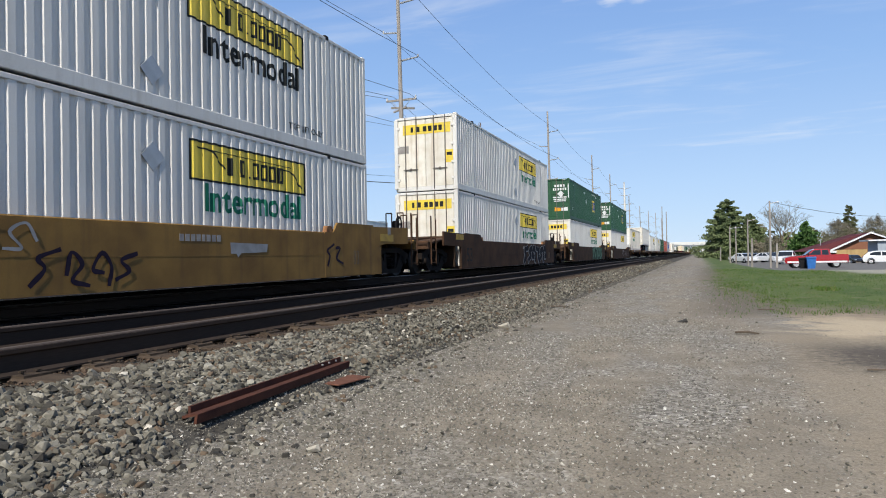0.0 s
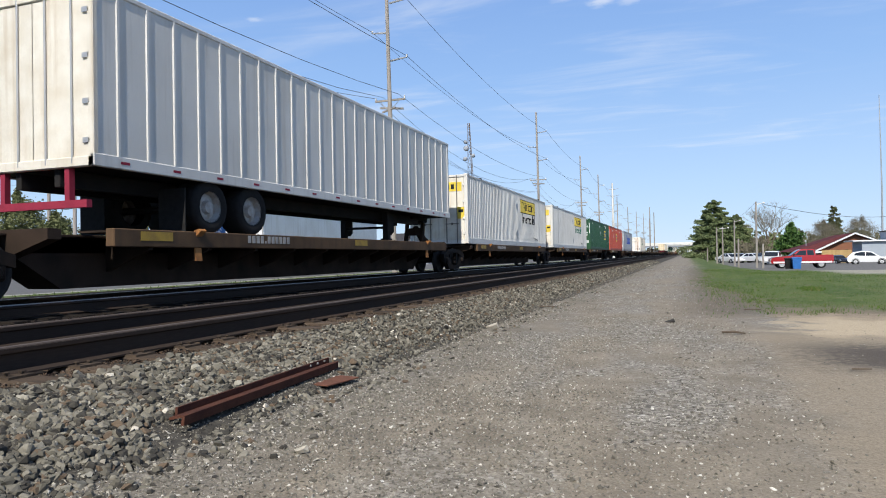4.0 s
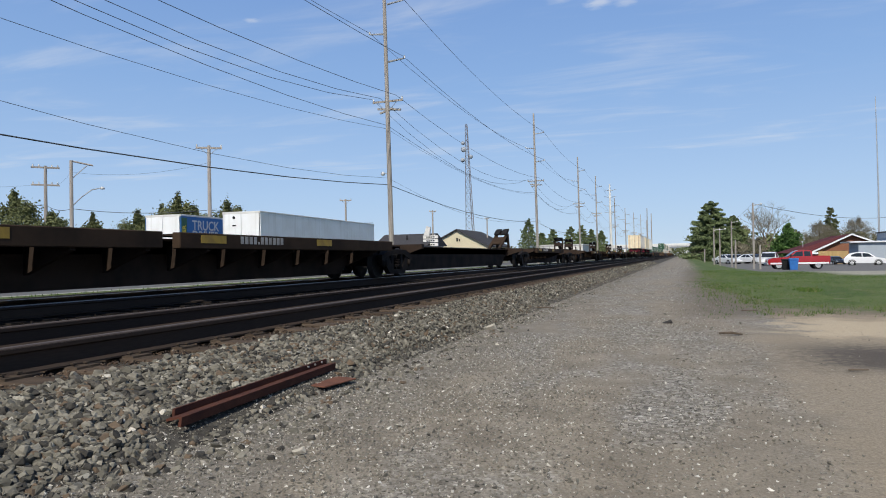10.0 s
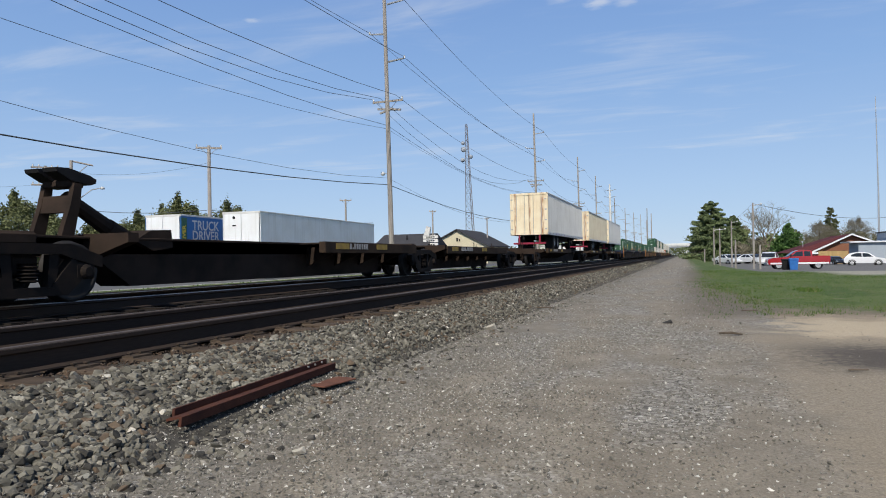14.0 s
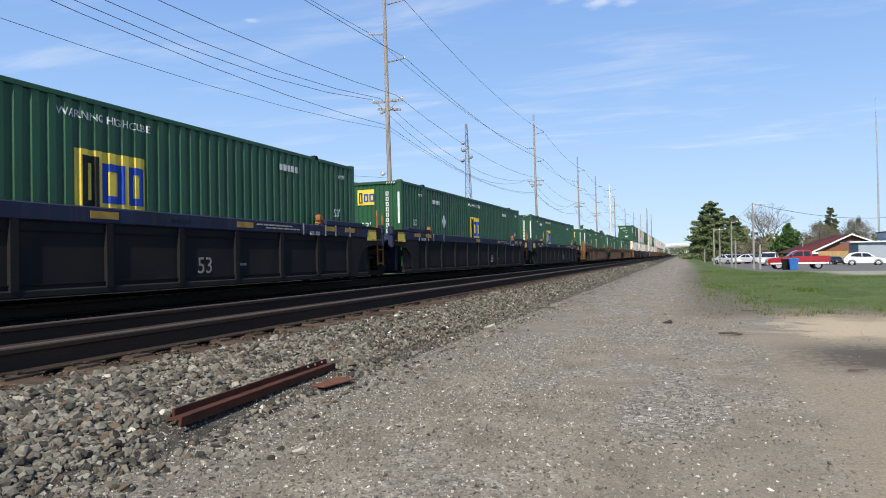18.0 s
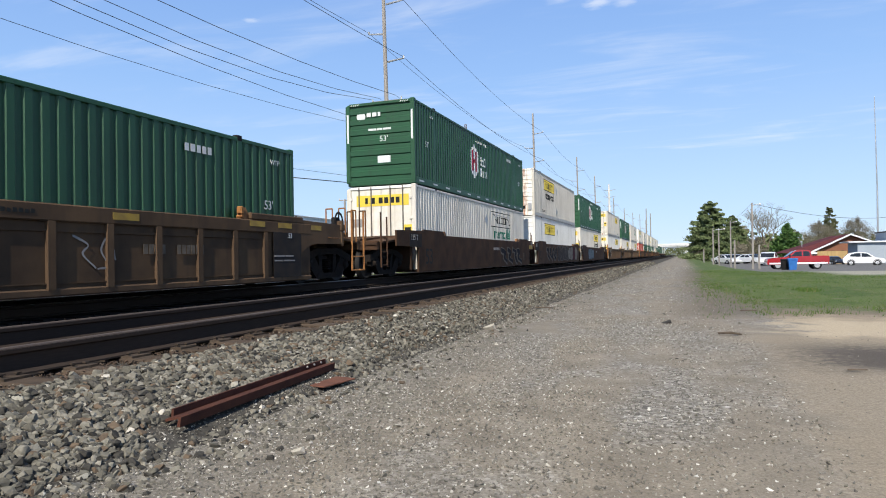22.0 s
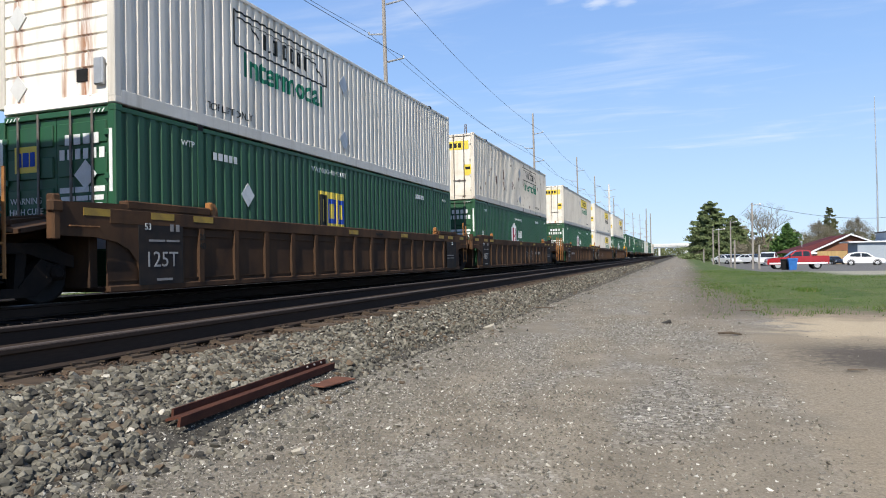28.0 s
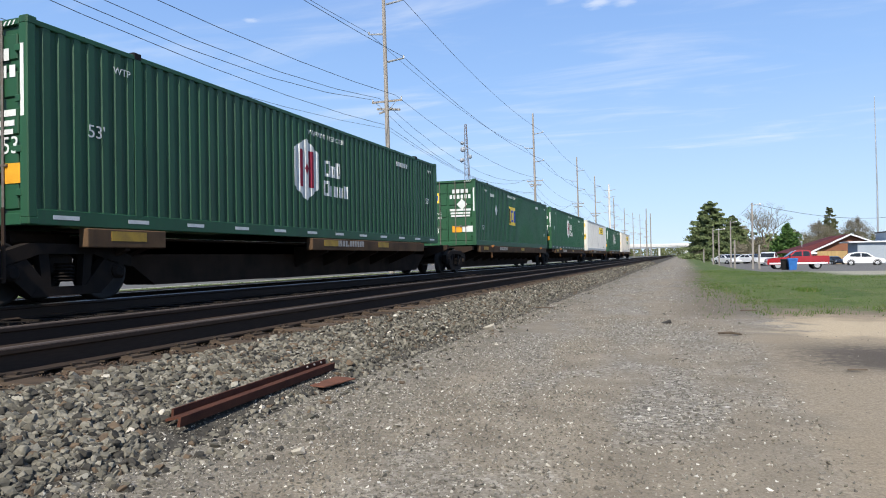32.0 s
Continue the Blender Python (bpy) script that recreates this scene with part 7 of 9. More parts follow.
spots = []
for a, b, n, lo, hi in ((1.2, 6, 22000, 0.015, 0.031), (6, 14, 18000, 0.016, 0.032), (14, 34, 9000, 0.022, 0.036), (34, 80, 2500, 0.03, 0.055), (-10, 1.2, 11000, 0.022, 0.042)):
    for _ in range(n):
        y = srnd.uniform(a, b)
        x = srnd.uniform(-3.86, -2.72) + (abs(srnd.gauss(0, 0.30)) if srnd.random() < 0.35 else 0)
        if abs(x + 2.74 + (y - 3.0) * 0.06) < 0.125 and 2.86 < y < 5.1 or (-2.74 < x < -2.46 and 4.4 < y < 4.9):
            continue                                      # under the steel bar and its plate
        z = bed_z(x) if x < -2.45 else ground_z(x, y)
        s = srnd.uniform(lo, hi) * (1.35 if srnd.random() < 0.08 else 1)
        spots.append((x, y, z + s * srnd.uniform(-0.1, 1.15) if x < -2.75 else z + s * srnd.uniform(-0.5, 0.3), s))
near_first = sorted(range(len(spots)), key=lambda i: (spots[i][1] > 4.6) + abs(spots[i][1] - 3.3) * 0.05)[:300]
chosen = set(near_first)
stone_meshes = []
for v, f in SHAPES[:8]:
    me = bpy.data.meshes.new("stone")
    me.from_pydata(v.tolist(), [], f)
    stone_meshes.append(me)
STONE = mat("broken_ballast_stone", (0.110, 0.100, 0.083), 0.95, col2=(0.066, 0.061, 0.053), scale=30, amount=0.8, fine=160, bump=0.4, vary=0.38)
for me in stone_meshes:
    me.materials.append(STONE)
for i in near_first:
    x, y, z, s = spots[i]
    part("stone", stone_meshes[i % 8], shoulder, None, turned=Matrix.Translation((x, y, z)) @ Euler(((i * 1.7) % 1.6 - 0.8, (i * 2.9) % 1.6 - 0.8, (i * 2.4) % 6.28)).to_matrix().to_4x4() @ Matrix.Scale(s, 4))
rest = [s for i, s in enumerate(spots) if i not in chosen]
heap("ballast_stones", [s for s in rest if 1.2 < s[1] < 6], ROCK, "loose crushed grey ballast stones on the shoulder")
heap("far_ballast_stones", [s for s in rest if not 1.2 < s[1] < 6], ROCK, "loose crushed grey ballast stones further along the shoulder", PLAIN)
spots = []
for a, b, n, lo, hi in ((1.2, 5, 44000, 0.004, 0.012), (5, 11, 36000, 0.005, 0.012), (11, 24, 16000, 0.007, 0.015), (24, 60, 4000, 0.014, 0.026), (-8, 1.2, 4000, 0.006, 0.014)):
    for _ in range(n):
        y = srnd.uniform(a, b)
        x = -3.1 + abs(srnd.gauss(0, 1.75)) if srnd.random() < 0.6 else srnd.uniform(-2.6, 2.6)
        if x > 0.75 and srnd.random() < 0.96 or x > 0.2 and srnd.random() < 0.4 or x > 1.4 + y * 0.1 or noise.noise((x * 0.8, y * 0.5, 9)) < -0.30 + srnd.uniform(-0.25, 0.25):
            continue
        s = srnd.uniform(lo, hi) * (1.9 if srnd.random() < 0.035 else 1)
        spots.append((x, y, (max(bed_z(x), ground_z(x, y)) if x < -2.45 else ground_z(x, y)) + s * srnd.uniform(0.0, 0.3), s))
heap("gravel_chips", spots, CHIP, "scattered crushed stone chips on the gravel road", SMALL)
# brown dirt and splinters packed round the tie ends
spots = []
for _ in range(9000):
    y = 1 + 29 * srnd.random() ** 1.25
    x = srnd.uniform(-4.27, -3.78)
    s = srnd.uniform(0.006, 0.019)
    spots.append((x, y, -0.212 + s * srnd.uniform(-0.5, 0.4), s))
heap("tie_dirt", spots, island_mat("rusty_brown_dirt", ((0.4, (0.085, 0.058, 0.040)), (0.3, (0.115, 0.080, 0.056)), (0.2, (0.055, 0.040, 0.030)), (0.1, (0.16, 0.135, 0.105)))), "rusty brown dirt and splinters round the tie ends", SMALL)
# dark grit between the rails
spots = []
for _ in range(5200):
    y = srnd.uniform(1, 26)
    x = srnd.uniform(-8.4, -3.9)
    s = srnd.uniform(0.018, 0.04)
    spots.append((x, y, bed_z(x) + s * 0.2, s))
heap("track_grit", spots, M["bed"], "near-black stones between the rails", PLAIN)
for nm, at, s, lab in (("pale_rock", (-2.56, 8.95, -0.41), 0.085, "pale buff rock lying on the gravel"), ("pale_rock", (-3.02, 4.55, -0.33), 0.05, "white stone on the ballast"),
                       ("dark_rock", (-0.24, 10.26, -0.44), 0.075, "dark stone half sunk in the road"), ("pale_rock", (-1.9, 3.0, -0.43), 0.035, "white stone on the gravel")):
    v, f = SHAPES[3]
    solid(nm, Geo().add([tuple(Vector(p) * s) for p in v], f), mat(nm, (0.50, 0.45, 0.36) if "pale" in nm else (0.06, 0.055, 0.05), 0.95, scale=12, bump=0.5), lab, "rock", at=at)
# a rusty rolled-steel bar and a plate left at the foot of the shoulder
iron = thing("steel_bar", "long rusty rolled steel bar lying on the ballast", "steel bar", at=(-2.735, 3.02, -0.372), rz=3.4)
part("back_leg", Geo().prism([(-0.085, 0.02), (-0.066, 0.02), (-0.062, 0.078), (-0.078, 0.078)], 0.10, 2.06, "y").mesh("back_leg", M["rust"]), iron)
part("ledge", Geo().prism([(-0.068, 0.020), (0.050, 0.046), (0.050, 0.060), (-0.066, 0.036)], 0.03, 2.0, "y").mesh("ledge", M["rust"]), iron)
part("front_face", Geo().prism([(0.036, 0.002), (0.056, 0.002), (0.064, 0.058), (0.046, 0.0605)], 0, 1.98, "y").mesh("front_face", M["rust"]), iron)
for k in (1.72, 1.84, 1.96):
    part("bolt_head", stored("bolt", lambda: Geo().rod((-0.064, 0, 0.062), (-0.052, 0, 0.062), 0.009, seg=6).mesh("bolt_head", M["ink_grey"])), iron, (0, k, 0))
solid("steel_plate", Geo().box(-0.11, 0.11, -0.20, 0.20, -0.006, 0.006, 0.003), M["plate_rust"], "rusty flat tie plate on the gravel", "steel plate", at=(-2.655, 4.66, -0.408), rz=-10)
solid("wood_stick", Geo().rod((-0.14, 0.05, 0), (0, 0, 0.012), 0.012, 0.016, 6).rod((0, 0, 0.012), (0.12, -0.05, 0), 0.016, 0.008, 6), M["bark"], "dark broken stick lying on the dirt", "stick", at=(0.54, 8.80, -0.425))
solid("wood_stick", Geo().rod((-0.3, 0.05, 0), (0.25, 0, 0.01), 0.016, 0.010, 6), M["bark"], "dark broken stick lying on the dirt", "stick", at=(-2.6, 12.6, -0.42))
solid("wood_stick", Geo().rod((-0.07, 0.02, 0), (0.07, 0, 0.008), 0.008, 0.006, 6), M["bark"], "dark broken stick lying on the dirt", "stick", at=(1.34, 6.30, -0.43))
solid("wood_stick", Geo().rod((-0.13, 0.03, 0), (0.13, 0, 0.01), 0.010, 0.007, 6), M["bark"], "dark broken stick lying on the dirt", "stick", at=(1.05, 12.42, -0.43))


# ---- plants ----
LEAF = dict(
    pine=island_mat("pine_needles", ((0.35, (0.130, 0.165, 0.072)), (0.3, (0.155, 0.192, 0.084)), (0.15, (0.185, 0.220, 0.105)), (0.20, (0.104, 0.136, 0.060))), 0.8),
    dull=island_mat("dull_evergreen", ((0.4, (0.128, 0.140, 0.062)), (0.35, (0.150, 0.160, 0.072)), (0.25, (0.104, 0.118, 0.052))), 0.85),
    spring=island_mat("spring_leaves", ((0.4, (0.062, 0.125, 0.032)), (0.35, (0.085, 0.155, 0.042)), (0.25, (0.046, 0.090, 0.026))), 0.7),
    haze=island_mat("budding_twigs", ((0.5, (0.195, 0.172, 0.130)), (0.3, (0.23, 0.205, 0.145)), (0.2, (0.15, 0.135, 0.10))), 0.9),
    grass=island_mat("grass_blades", ((0.40, (0.068, 0.118, 0.022)), (0.32, (0.092, 0.142, 0.030)), (0.2, (0.050, 0.088, 0.018)), (0.08, (0.17, 0.15, 0.065))), 0.75),
)
prnd = random.Random(21)


def flake(g, p, s, droop=0.0, r=prnd):
    """One leaf clump: a bent pair of faces."""
    a, b = r.uniform(0, 6.283), r.uniform(-0.9, 0.9)
    d = Vector((math.cos(a), math.sin(a), b - droop)).normalized()
    w = d.orthogonal().normalized()
    w = (w * math.cos(a * 3) + d.cross(w) * math.sin(a * 3)) * s * 0.5
    n = w.cross(d) * 0.35
    p = Vector(p)
    g.add([p - w, p + w, p + d * s + n, p + d * s * 0.55 - w * 1.2 - n], [(0, 1, 2), (0, 2, 3)])


def conifer(at, h, rad, label, n=2600, leaf="pine", rough=0.35, seed=1, s=0.0, k=26, power=0.78):
    r = random.Random(seed)
    t = thing("conifer_tree", label, "tree", at=at)
    g = Geo().rod((0, 0, -0.2), (0, 0, h * 0.95), 0.02 * h, 0.02, 8)
    crown = Geo()
    s = s or h * 0.055
    for i in range(k):
        f = (i + 0.5) / k
        z = h * (0.06 + 0.93 * f)
        reach = rad * (1 - f) ** power * r.uniform(0.8, 1.12) + 0.03 * h
        m = max(4, int(9 * (1 - f)) + 3)
        for j in range(m):
            a = 6.283 * (j + r.random()) / m
            q = reach * r.uniform(1 - rough, 1.12)
            tip = Vector((math.cos(a) * q, math.sin(a) * q, z - 0.10 * q + r.uniform(-0.02, 0.05) * h))
            root = Vector((0, 0, z))
            if j % 2 == 0 and f < 0.9:
                g.rod(root, tip, 0.006 * h * (1 - f) + 0.01, 0.01, 4)
            c = max(5, int(n / (k * m)))
            for _ in range(c):
                u_ = r.uniform(0.2, 1.0) ** 0.7
                p = root.lerp(tip, u_) + Vector((r.gauss(0, 0.07), r.gauss(0, 0.07), r.gauss(0, 0.035 if k > 20 else 0.02))) * q
                flake(crown, p, s * r.uniform(0.6, 1.2), 0.15, r)
    part("trunk", g.mesh("trunk", M["bark"]), t)
    part("crown", crown.mesh("crown", LEAF[leaf]), t)
    return t


def bush_tree(at, h, rad, label, n=1800, leaf="spring", seed=1, base=0.25, power=1.0, name="broadleaf_tree", s=0.0):
    """A tree of limbs and an uneven crown; power below one gives an egg, above one a cone."""
    r = random.Random(seed)
    t = thing(name, label, "tree", at=at)
    g = Geo().rod((0, 0, -0.2), (0, 0, h * base * 1.3), 0.022 * h, 0.016 * h, 8)
    crown = Geo()
    s = s or h * 0.06
    limbs = 16
    for i in range(limbs):
        f = (i + 0.5) / limbs
        a = i * 2.4 + r.random()
        z = h * (base + (0.97 - base) * f)
        q = rad * (math.sin(math.pi * min(1, 0.25 + 0.72 * f)) if power < 1.01 else (1 - f) ** power + 0.06) * r.uniform(0.7, 1.1)
        tip = Vector((math.cos(a) * q * 0.7, math.sin(a) * q * 0.7, z))
        root = Vector((0, 0, h * base * r.uniform(0.8, 1.2) + (z - h * base) * 0.35))
        g.rod(root, tip, 0.009 * h, 0.004 * h, 5)
        for _ in range(n // limbs):
            p = tip + Vector((r.gauss(0, 0.36) * q, r.gauss(0, 0.36) * q, r.gauss(0, 0.05) * h))
            flake(crown, p, s * r.uniform(0.6, 1.3), 0.1, r)
    part("trunk", g.mesh("trunk", M["bark"]), t)
    part("crown", crown.mesh("crown", LEAF[leaf]), t)
    return t


def bare_tree(at, h, rad, label, seed=1):
    r = random.Random(seed)
    t = thing("bare_tree", label, "tree", at=at)
    g, tw = Geo(), Geo()

    def grow(p, d, ln, w, lvl):
        q = p + d * ln
        (g if lvl < 2 else tw).rod(p, q, w, w * 0.6, 6 if lvl < 2 else 3)
        if lvl >= 6:
            return
        for _ in range(3):
            nd = (d + Vector((r.gauss(0, 0.5), r.gauss(0, 0.5), r.uniform(-0.05, 0.35)))).normalized()
            grow(q, nd, ln * r.uniform(0.62, 0.85), w * 0.6, lvl + 1)
    grow(Vector((0, 0, -0.2)), Vector((0, 0, 1)), h * 0.26, 0.02 * h, 0)
    part("trunk", g.mesh("trunk", M["bark"]), t)
    tagged(part("twig_crown", tw.mesh("twig_crown", LEAF["haze"]), t), kind="stuff")
    return t


def build_grass():
    """Tufts on the lawn and a strip beyond the tracks, denser near its front edge."""
    g = Geo()
    r = random.Random(31)

    def blade(x, y, hgt):
        a = r.uniform(0, 6.283)
        w = hgt * 0.16
        ca, sa = math.cos(a) * w, math.sin(a) * w
        lean = Vector((r.gauss(0, 0.4), r.gauss(0, 0.4), 1)).normalized() * hgt
        z = ground_z(x, y) - 0.01
        g.add([(x - ca, y - sa, z), (x + ca, y + sa, z), (x + lean.x, y + lean.y, z + lean.z)], [(0, 1, 2)])
    n = 0
    while n < 38000:
        y = 12.0 + 31 * r.random() ** 1.7
        x = 2.3 - min(y, 24) * 0.075 + 16 * r.random() ** 1.6
        e = 2.45 - min(y, 24) * 0.075 + 1.1 * noise.noise((y * 0.5, 3, 0)) + abs(r.gauss(0, 0.5))
        f = 12.6 + 1.3 * noise.noise((x * 0.7, 8, 0)) + abs(r.gauss(0, 0.9))
        if x < e or y < f or (noise.noise((x * 0.9, y * 0.9, 2)) < -0.25 and r.random() < 0.7):
            continue
        if x > 6.5 and y > 33:
            continue
        blade(x, y, r.uniform(0.018, 0.042) * (1.4 if noise.noise((x * 0.4, y * 0.4, 5)) > 0.2 else 1) * (0.7 + y / 40))
        n += 1
    for _ in range(900):                              # weeds on the road's dark edge
        y = r.uniform(11, 30)
        x = r.gauss(0.75, 0.35)
        blade(x, y, r.uniform(0.03, 0.07))
    for _ in range(130):                              # ragged tufts over the bare edge
        y0 = 11.8 + 14 * r.random() ** 1.5
        x0 = 2.2 - min(y0, 24) * 0.065 + r.uniform(-0.4, 2.2 if y0 < 14 else 0.8)
        for _ in range(r.randrange(8, 30)):
            blade(r.gauss(x0, 0.10), r.gauss(y0, 0.16), r.uniform(0.03, 0.075))
    for _ in range(500):                              # a leafy weed clump on the lawn's edge
        y, x = r.gauss(19.4, 0.3), r.gauss(3.05, 0.12)
        blade(x, y, r.uniform(0.05, 0.12))
    for _ in range(11000):
        blade(r.uniform(-20.8, -13.4), 4 + 70 * r.random() ** 1.3, r.uniform(0.05, 0.13))
    solid("lawn_grass", g, LEAF["grass"], "short uneven spring grass with bare patches", "grass", kind="stuff")


build_grass()
# evergreens and other trees right of the road
def spot(x, y):
    return x, y, ground_z(x, y)


conifer(spot(5.9, 152), 12.6, 6.4, "tall dense dark green pine beside the parking lot", 95000, rough=0.35, seed=3, s=0.25, k=44, power=0.62)
conifer(spot(11.2, 168), 10.3, 5.2, "ragged dark green pine behind the taller one", 38000, rough=0.45, seed=4, s=0.25, k=34, power=0.66)
bare_tree(spot(17.2, 156), 12.0, 4.0, "leafless grey-brown tree behind the parking lot", 17)
bare_tree(spot(15.9, 150), 13.5, 4.0, "leafless grey-brown tree behind the parking lot", 7)
bush_tree(spot(19.0, 142), 6.7, 2.2, "round fresh green tree behind the parked cars", 5000, "spring", 8, 0.14, s=0.34)
conifer(spot(29.6, 160), 10.9, 3.0, "narrow dark spruce behind the brick house", 26000, "dull", seed=9, s=0.17, k=34)
bush_tree(spot(26.8, 156), 7.6, 4.2, "bare budding tree behind the brick house", 14000, "haze", 10, 0.25, name="budding_tree", s=0.11)
bush_tree(spot(34.0, 158), 8.2, 4.0, "bare budding tree behind the brick house", 14000, "haze", 11, 0.25, name="budding_tree", s=0.11)
bush_tree(spot(41.5, 132), 12.0, 5.0, "budding brown-green tree beside the grey garage", 5000, "dull", 12, 0.25, s=0.4)
for i, (x, y, h, w) in enumerate(((14.0, 146, 4.6, 3.4), (11.0, 150, 3.8, 3.0), (3.4, 150, 2.6, 1.4))):
    bush_tree(spot(x, y), h, w, "leafless brown thicket at the edge of the lot", 6000, "haze", 90 + i, 0.05, name="thicket", s=0.13)
# evergreens beyond the tracks
for i, (x, y, h, w, p_) in enumerate(((-55.9, 42.9, 7.4, 3.0, 0.9), (-50.9, 42.4, 5.4, 2.3, 0.9), (-51.2, 46.8, 5.4, 2.5, 1.1), (-54.4, 55.4, 6.4, 2.6, 0.9), (-52.5, 56.9, 6.9, 2.3, 0.9),
                                      (-49.5, 56.1, 7.9, 2.6, 0.9), (-50.7, 60.1, 6.9, 2.3, 0.9), (-49.6, 64.2, 7.9, 2.9, 0.9), (-49.2, 65.9, 7.2, 2.6, 0.9))):
    bush_tree((x, y, GZ), h, w, "rounded dull green evergreen beyond the truck yard", 12500, "dull", 40 + i, 0.08, p_, "evergreen_tree", s=0.165)
for i, (x, y, h, w) in enumerate(((-42, 190, 12, 4.4), (-38.5, 192, 8, 4.0), (-36, 196, 9, 4.0), (-33, 210, 10.5, 4.2), (-31, 220, 11, 4.2), (-28.5, 226, 10, 4.0), (-26, 232, 9.5, 4.0))):
    conifer((x, y, GZ), h, w, "dark green spruce beyond the tracks", 5000, "pine", seed=60 + i, s=0.36)


def tree_line(name, pts, h, label):
    g = Geo()
    r = random.Random(77)
    for x, y in pts:
        k = h * r.uniform(0.6, 1.15)
        w = k * r.uniform(0.5, 0.9)
        for _ in range(70):
            a, f = r.uniform(0, 6.283), r.random()
            q = w * math.sqrt(r.random()) * math.sin(math.pi * (0.15 + 0.8 * f))
            flake(g, (x + math.cos(a) * q, y + math.sin(a) * q, GZ + k * f), k * 0.16, 0, r)
    solid(name, g, LEAF["dull"], label, "woods", kind="stuff")


tree_line("distant_woods", [(prnd.uniform(-260, -90), prnd.uniform(120, 420)) for _ in range(130)] + [(prnd.uniform(-420, -200), prnd.uniform(0, 200)) for _ in range(90)], 8, "low far-off woods beyond the truck yard")
tree_line("horizon_woods", [(prnd.uniform(20, 420), prnd.uniform(240, 420)) for _ in range(160)] + [(prnd.uniform(-90, 120), prnd.uniform(620, 800)) for _ in range(110)], 9, "hazy far-off woods along the horizon")


# ---- power lines beyond the tracks ----
PX = -18.3
POLES = [(-7.5, 20.6), (40.7, 20.6), (88.4, 19.9), (128.0, 19.5), (155.5, 19.0), (200.0, 17.5), (238.0, 17.0), (281.0, 18.0), (330.0, 20.0), (385.0, 20.0)]


def power_pole(at, top, tall=True, label="weathered grey wooden power pole with short side arms"):
    t = thing("utility_pole", label, "utility pole", "power poles along the tracks", at)
    lean = -0.008 * top
    part("shaft", Geo().rod((0, 0, -0.5), (lean, -0.3, top - GZ), 0.19, 0.11, 10).mesh("shaft", M["pole"]), t)

    def X(z):
        return lean * (z - GZ) / (top - GZ)
    k = top / 20.6
    for z, s in ((17.9, 1), (15.9, -1), (14.0, 1)):
        z *= k
        part("arm", Geo().rod((X(z) + 0.08 * s, 0, z - GZ - 0.12), (X(z) + 1.25 * s, 0, z - GZ), 0.07, 0.05, 6).mesh("arm", M["galv"]), t)
        part("insulator", stored("insul", lambda: Geo().lathe([(0.02, -0.1), (0.07, -0.08), (0.04, -0.04), (0.07, 0.0), (0.04, 0.05), (0.06, 0.09), (0.0, 0.12)], (0, 0, 0), "z", 8).mesh("insulator", M["grey"])), t, (X(z) + 1.25 * s, 0, z - GZ + 0.08))
    z = 11.2 * k - GZ
    x0 = X(11.2 * k)
    part("crossarm", Geo().box(x0 - 1.1, x0 + 1.1, -0.14, -0.04, z - 0.06, z + 0.06).mesh("crossarm", M["pole"]), t)
    part("crossarm", Geo().box(x0 - 0.8, x0 + 0.8, -0.05, 0.06, -0.06, 0.06).mesh("crossarm", M["pole"]), t, (0, 0.16, z - 0.5), turned=pose(0, 0, 0, 0, 3, 14))
    part("crossarm", Geo().box(x0 - 0.7, x0 + 0.5, -0.05, 0.06, -0.05, 0.05).mesh("crossarm", M["pole"]), t, (0, -0.2, z - 0.62), turned=pose(0, 0, 0, 0, -8, -20))
    for s in (-1, 1):
        part("brace", Geo().rod((x0 + s * 0.7, -0.16, z - 0.05), (x0 + s * 0.05, -0.2, z - 0.75), 0.02, seg=5).mesh("brace", M["galv"]), t)
        part("insulator", stored("insul", None), t, (x0 + s * 1.05, -0.09, z + 0.12))
    return t


for i, (y, top) in enumerate(POLES):
    power_pole((PX, y, GZ), top)
lamp_head = thing("pole_lamp", "small round lamp bracketed on the wooden pole", "lamp", at=(PX - 0.2, 40.55, 6.3))
part("bracket", Geo().rod((0.1, 0, 0), (-0.25, 0, 0.1), 0.02, seg=5).mesh("bracket", M["galv"]), lamp_head)
part("globe", Geo().lathe([(0.0, -0.16), (0.12, -0.1), (0.15, 0.0), (0.1, 0.1), (0.0, 0.13)], (-0.32, 0, 0.05), "z", 10).mesh("globe", M["grey"], True), lamp_head)
steel_pole = thing("steel_transmission_pole", "tall white steel transmission pole with short arms", "utility pole", at=(PX + 0.4, 182.5, GZ))
part("shaft", Geo().rod((0, 0, -0.3), (-0.1, 0, 20.2), 0.42, 0.2, 10).mesh("shaft", M["white"]), steel_pole)
for z in (18.4, 16.6, 14.2, 12.4):
    for s in (-1, 1):
        part("arm", Geo().rod((0, 0, z), (s * 1.6, 0, z + 0.35), 0.08, 0.05, 6).mesh("arm", M["galv"]), steel_pole)
for x, y, top in ((-17.0, 362, 25.0), (-15.5, 375, 23.0)):
    solid("tall_mast", Geo().rod((0, 0, -0.3), (0, 0, top - GZ), 0.32, 0.2, 8), M["pole"], "tall dark slender pole far down the line", "mast", at=(x, y, GZ))


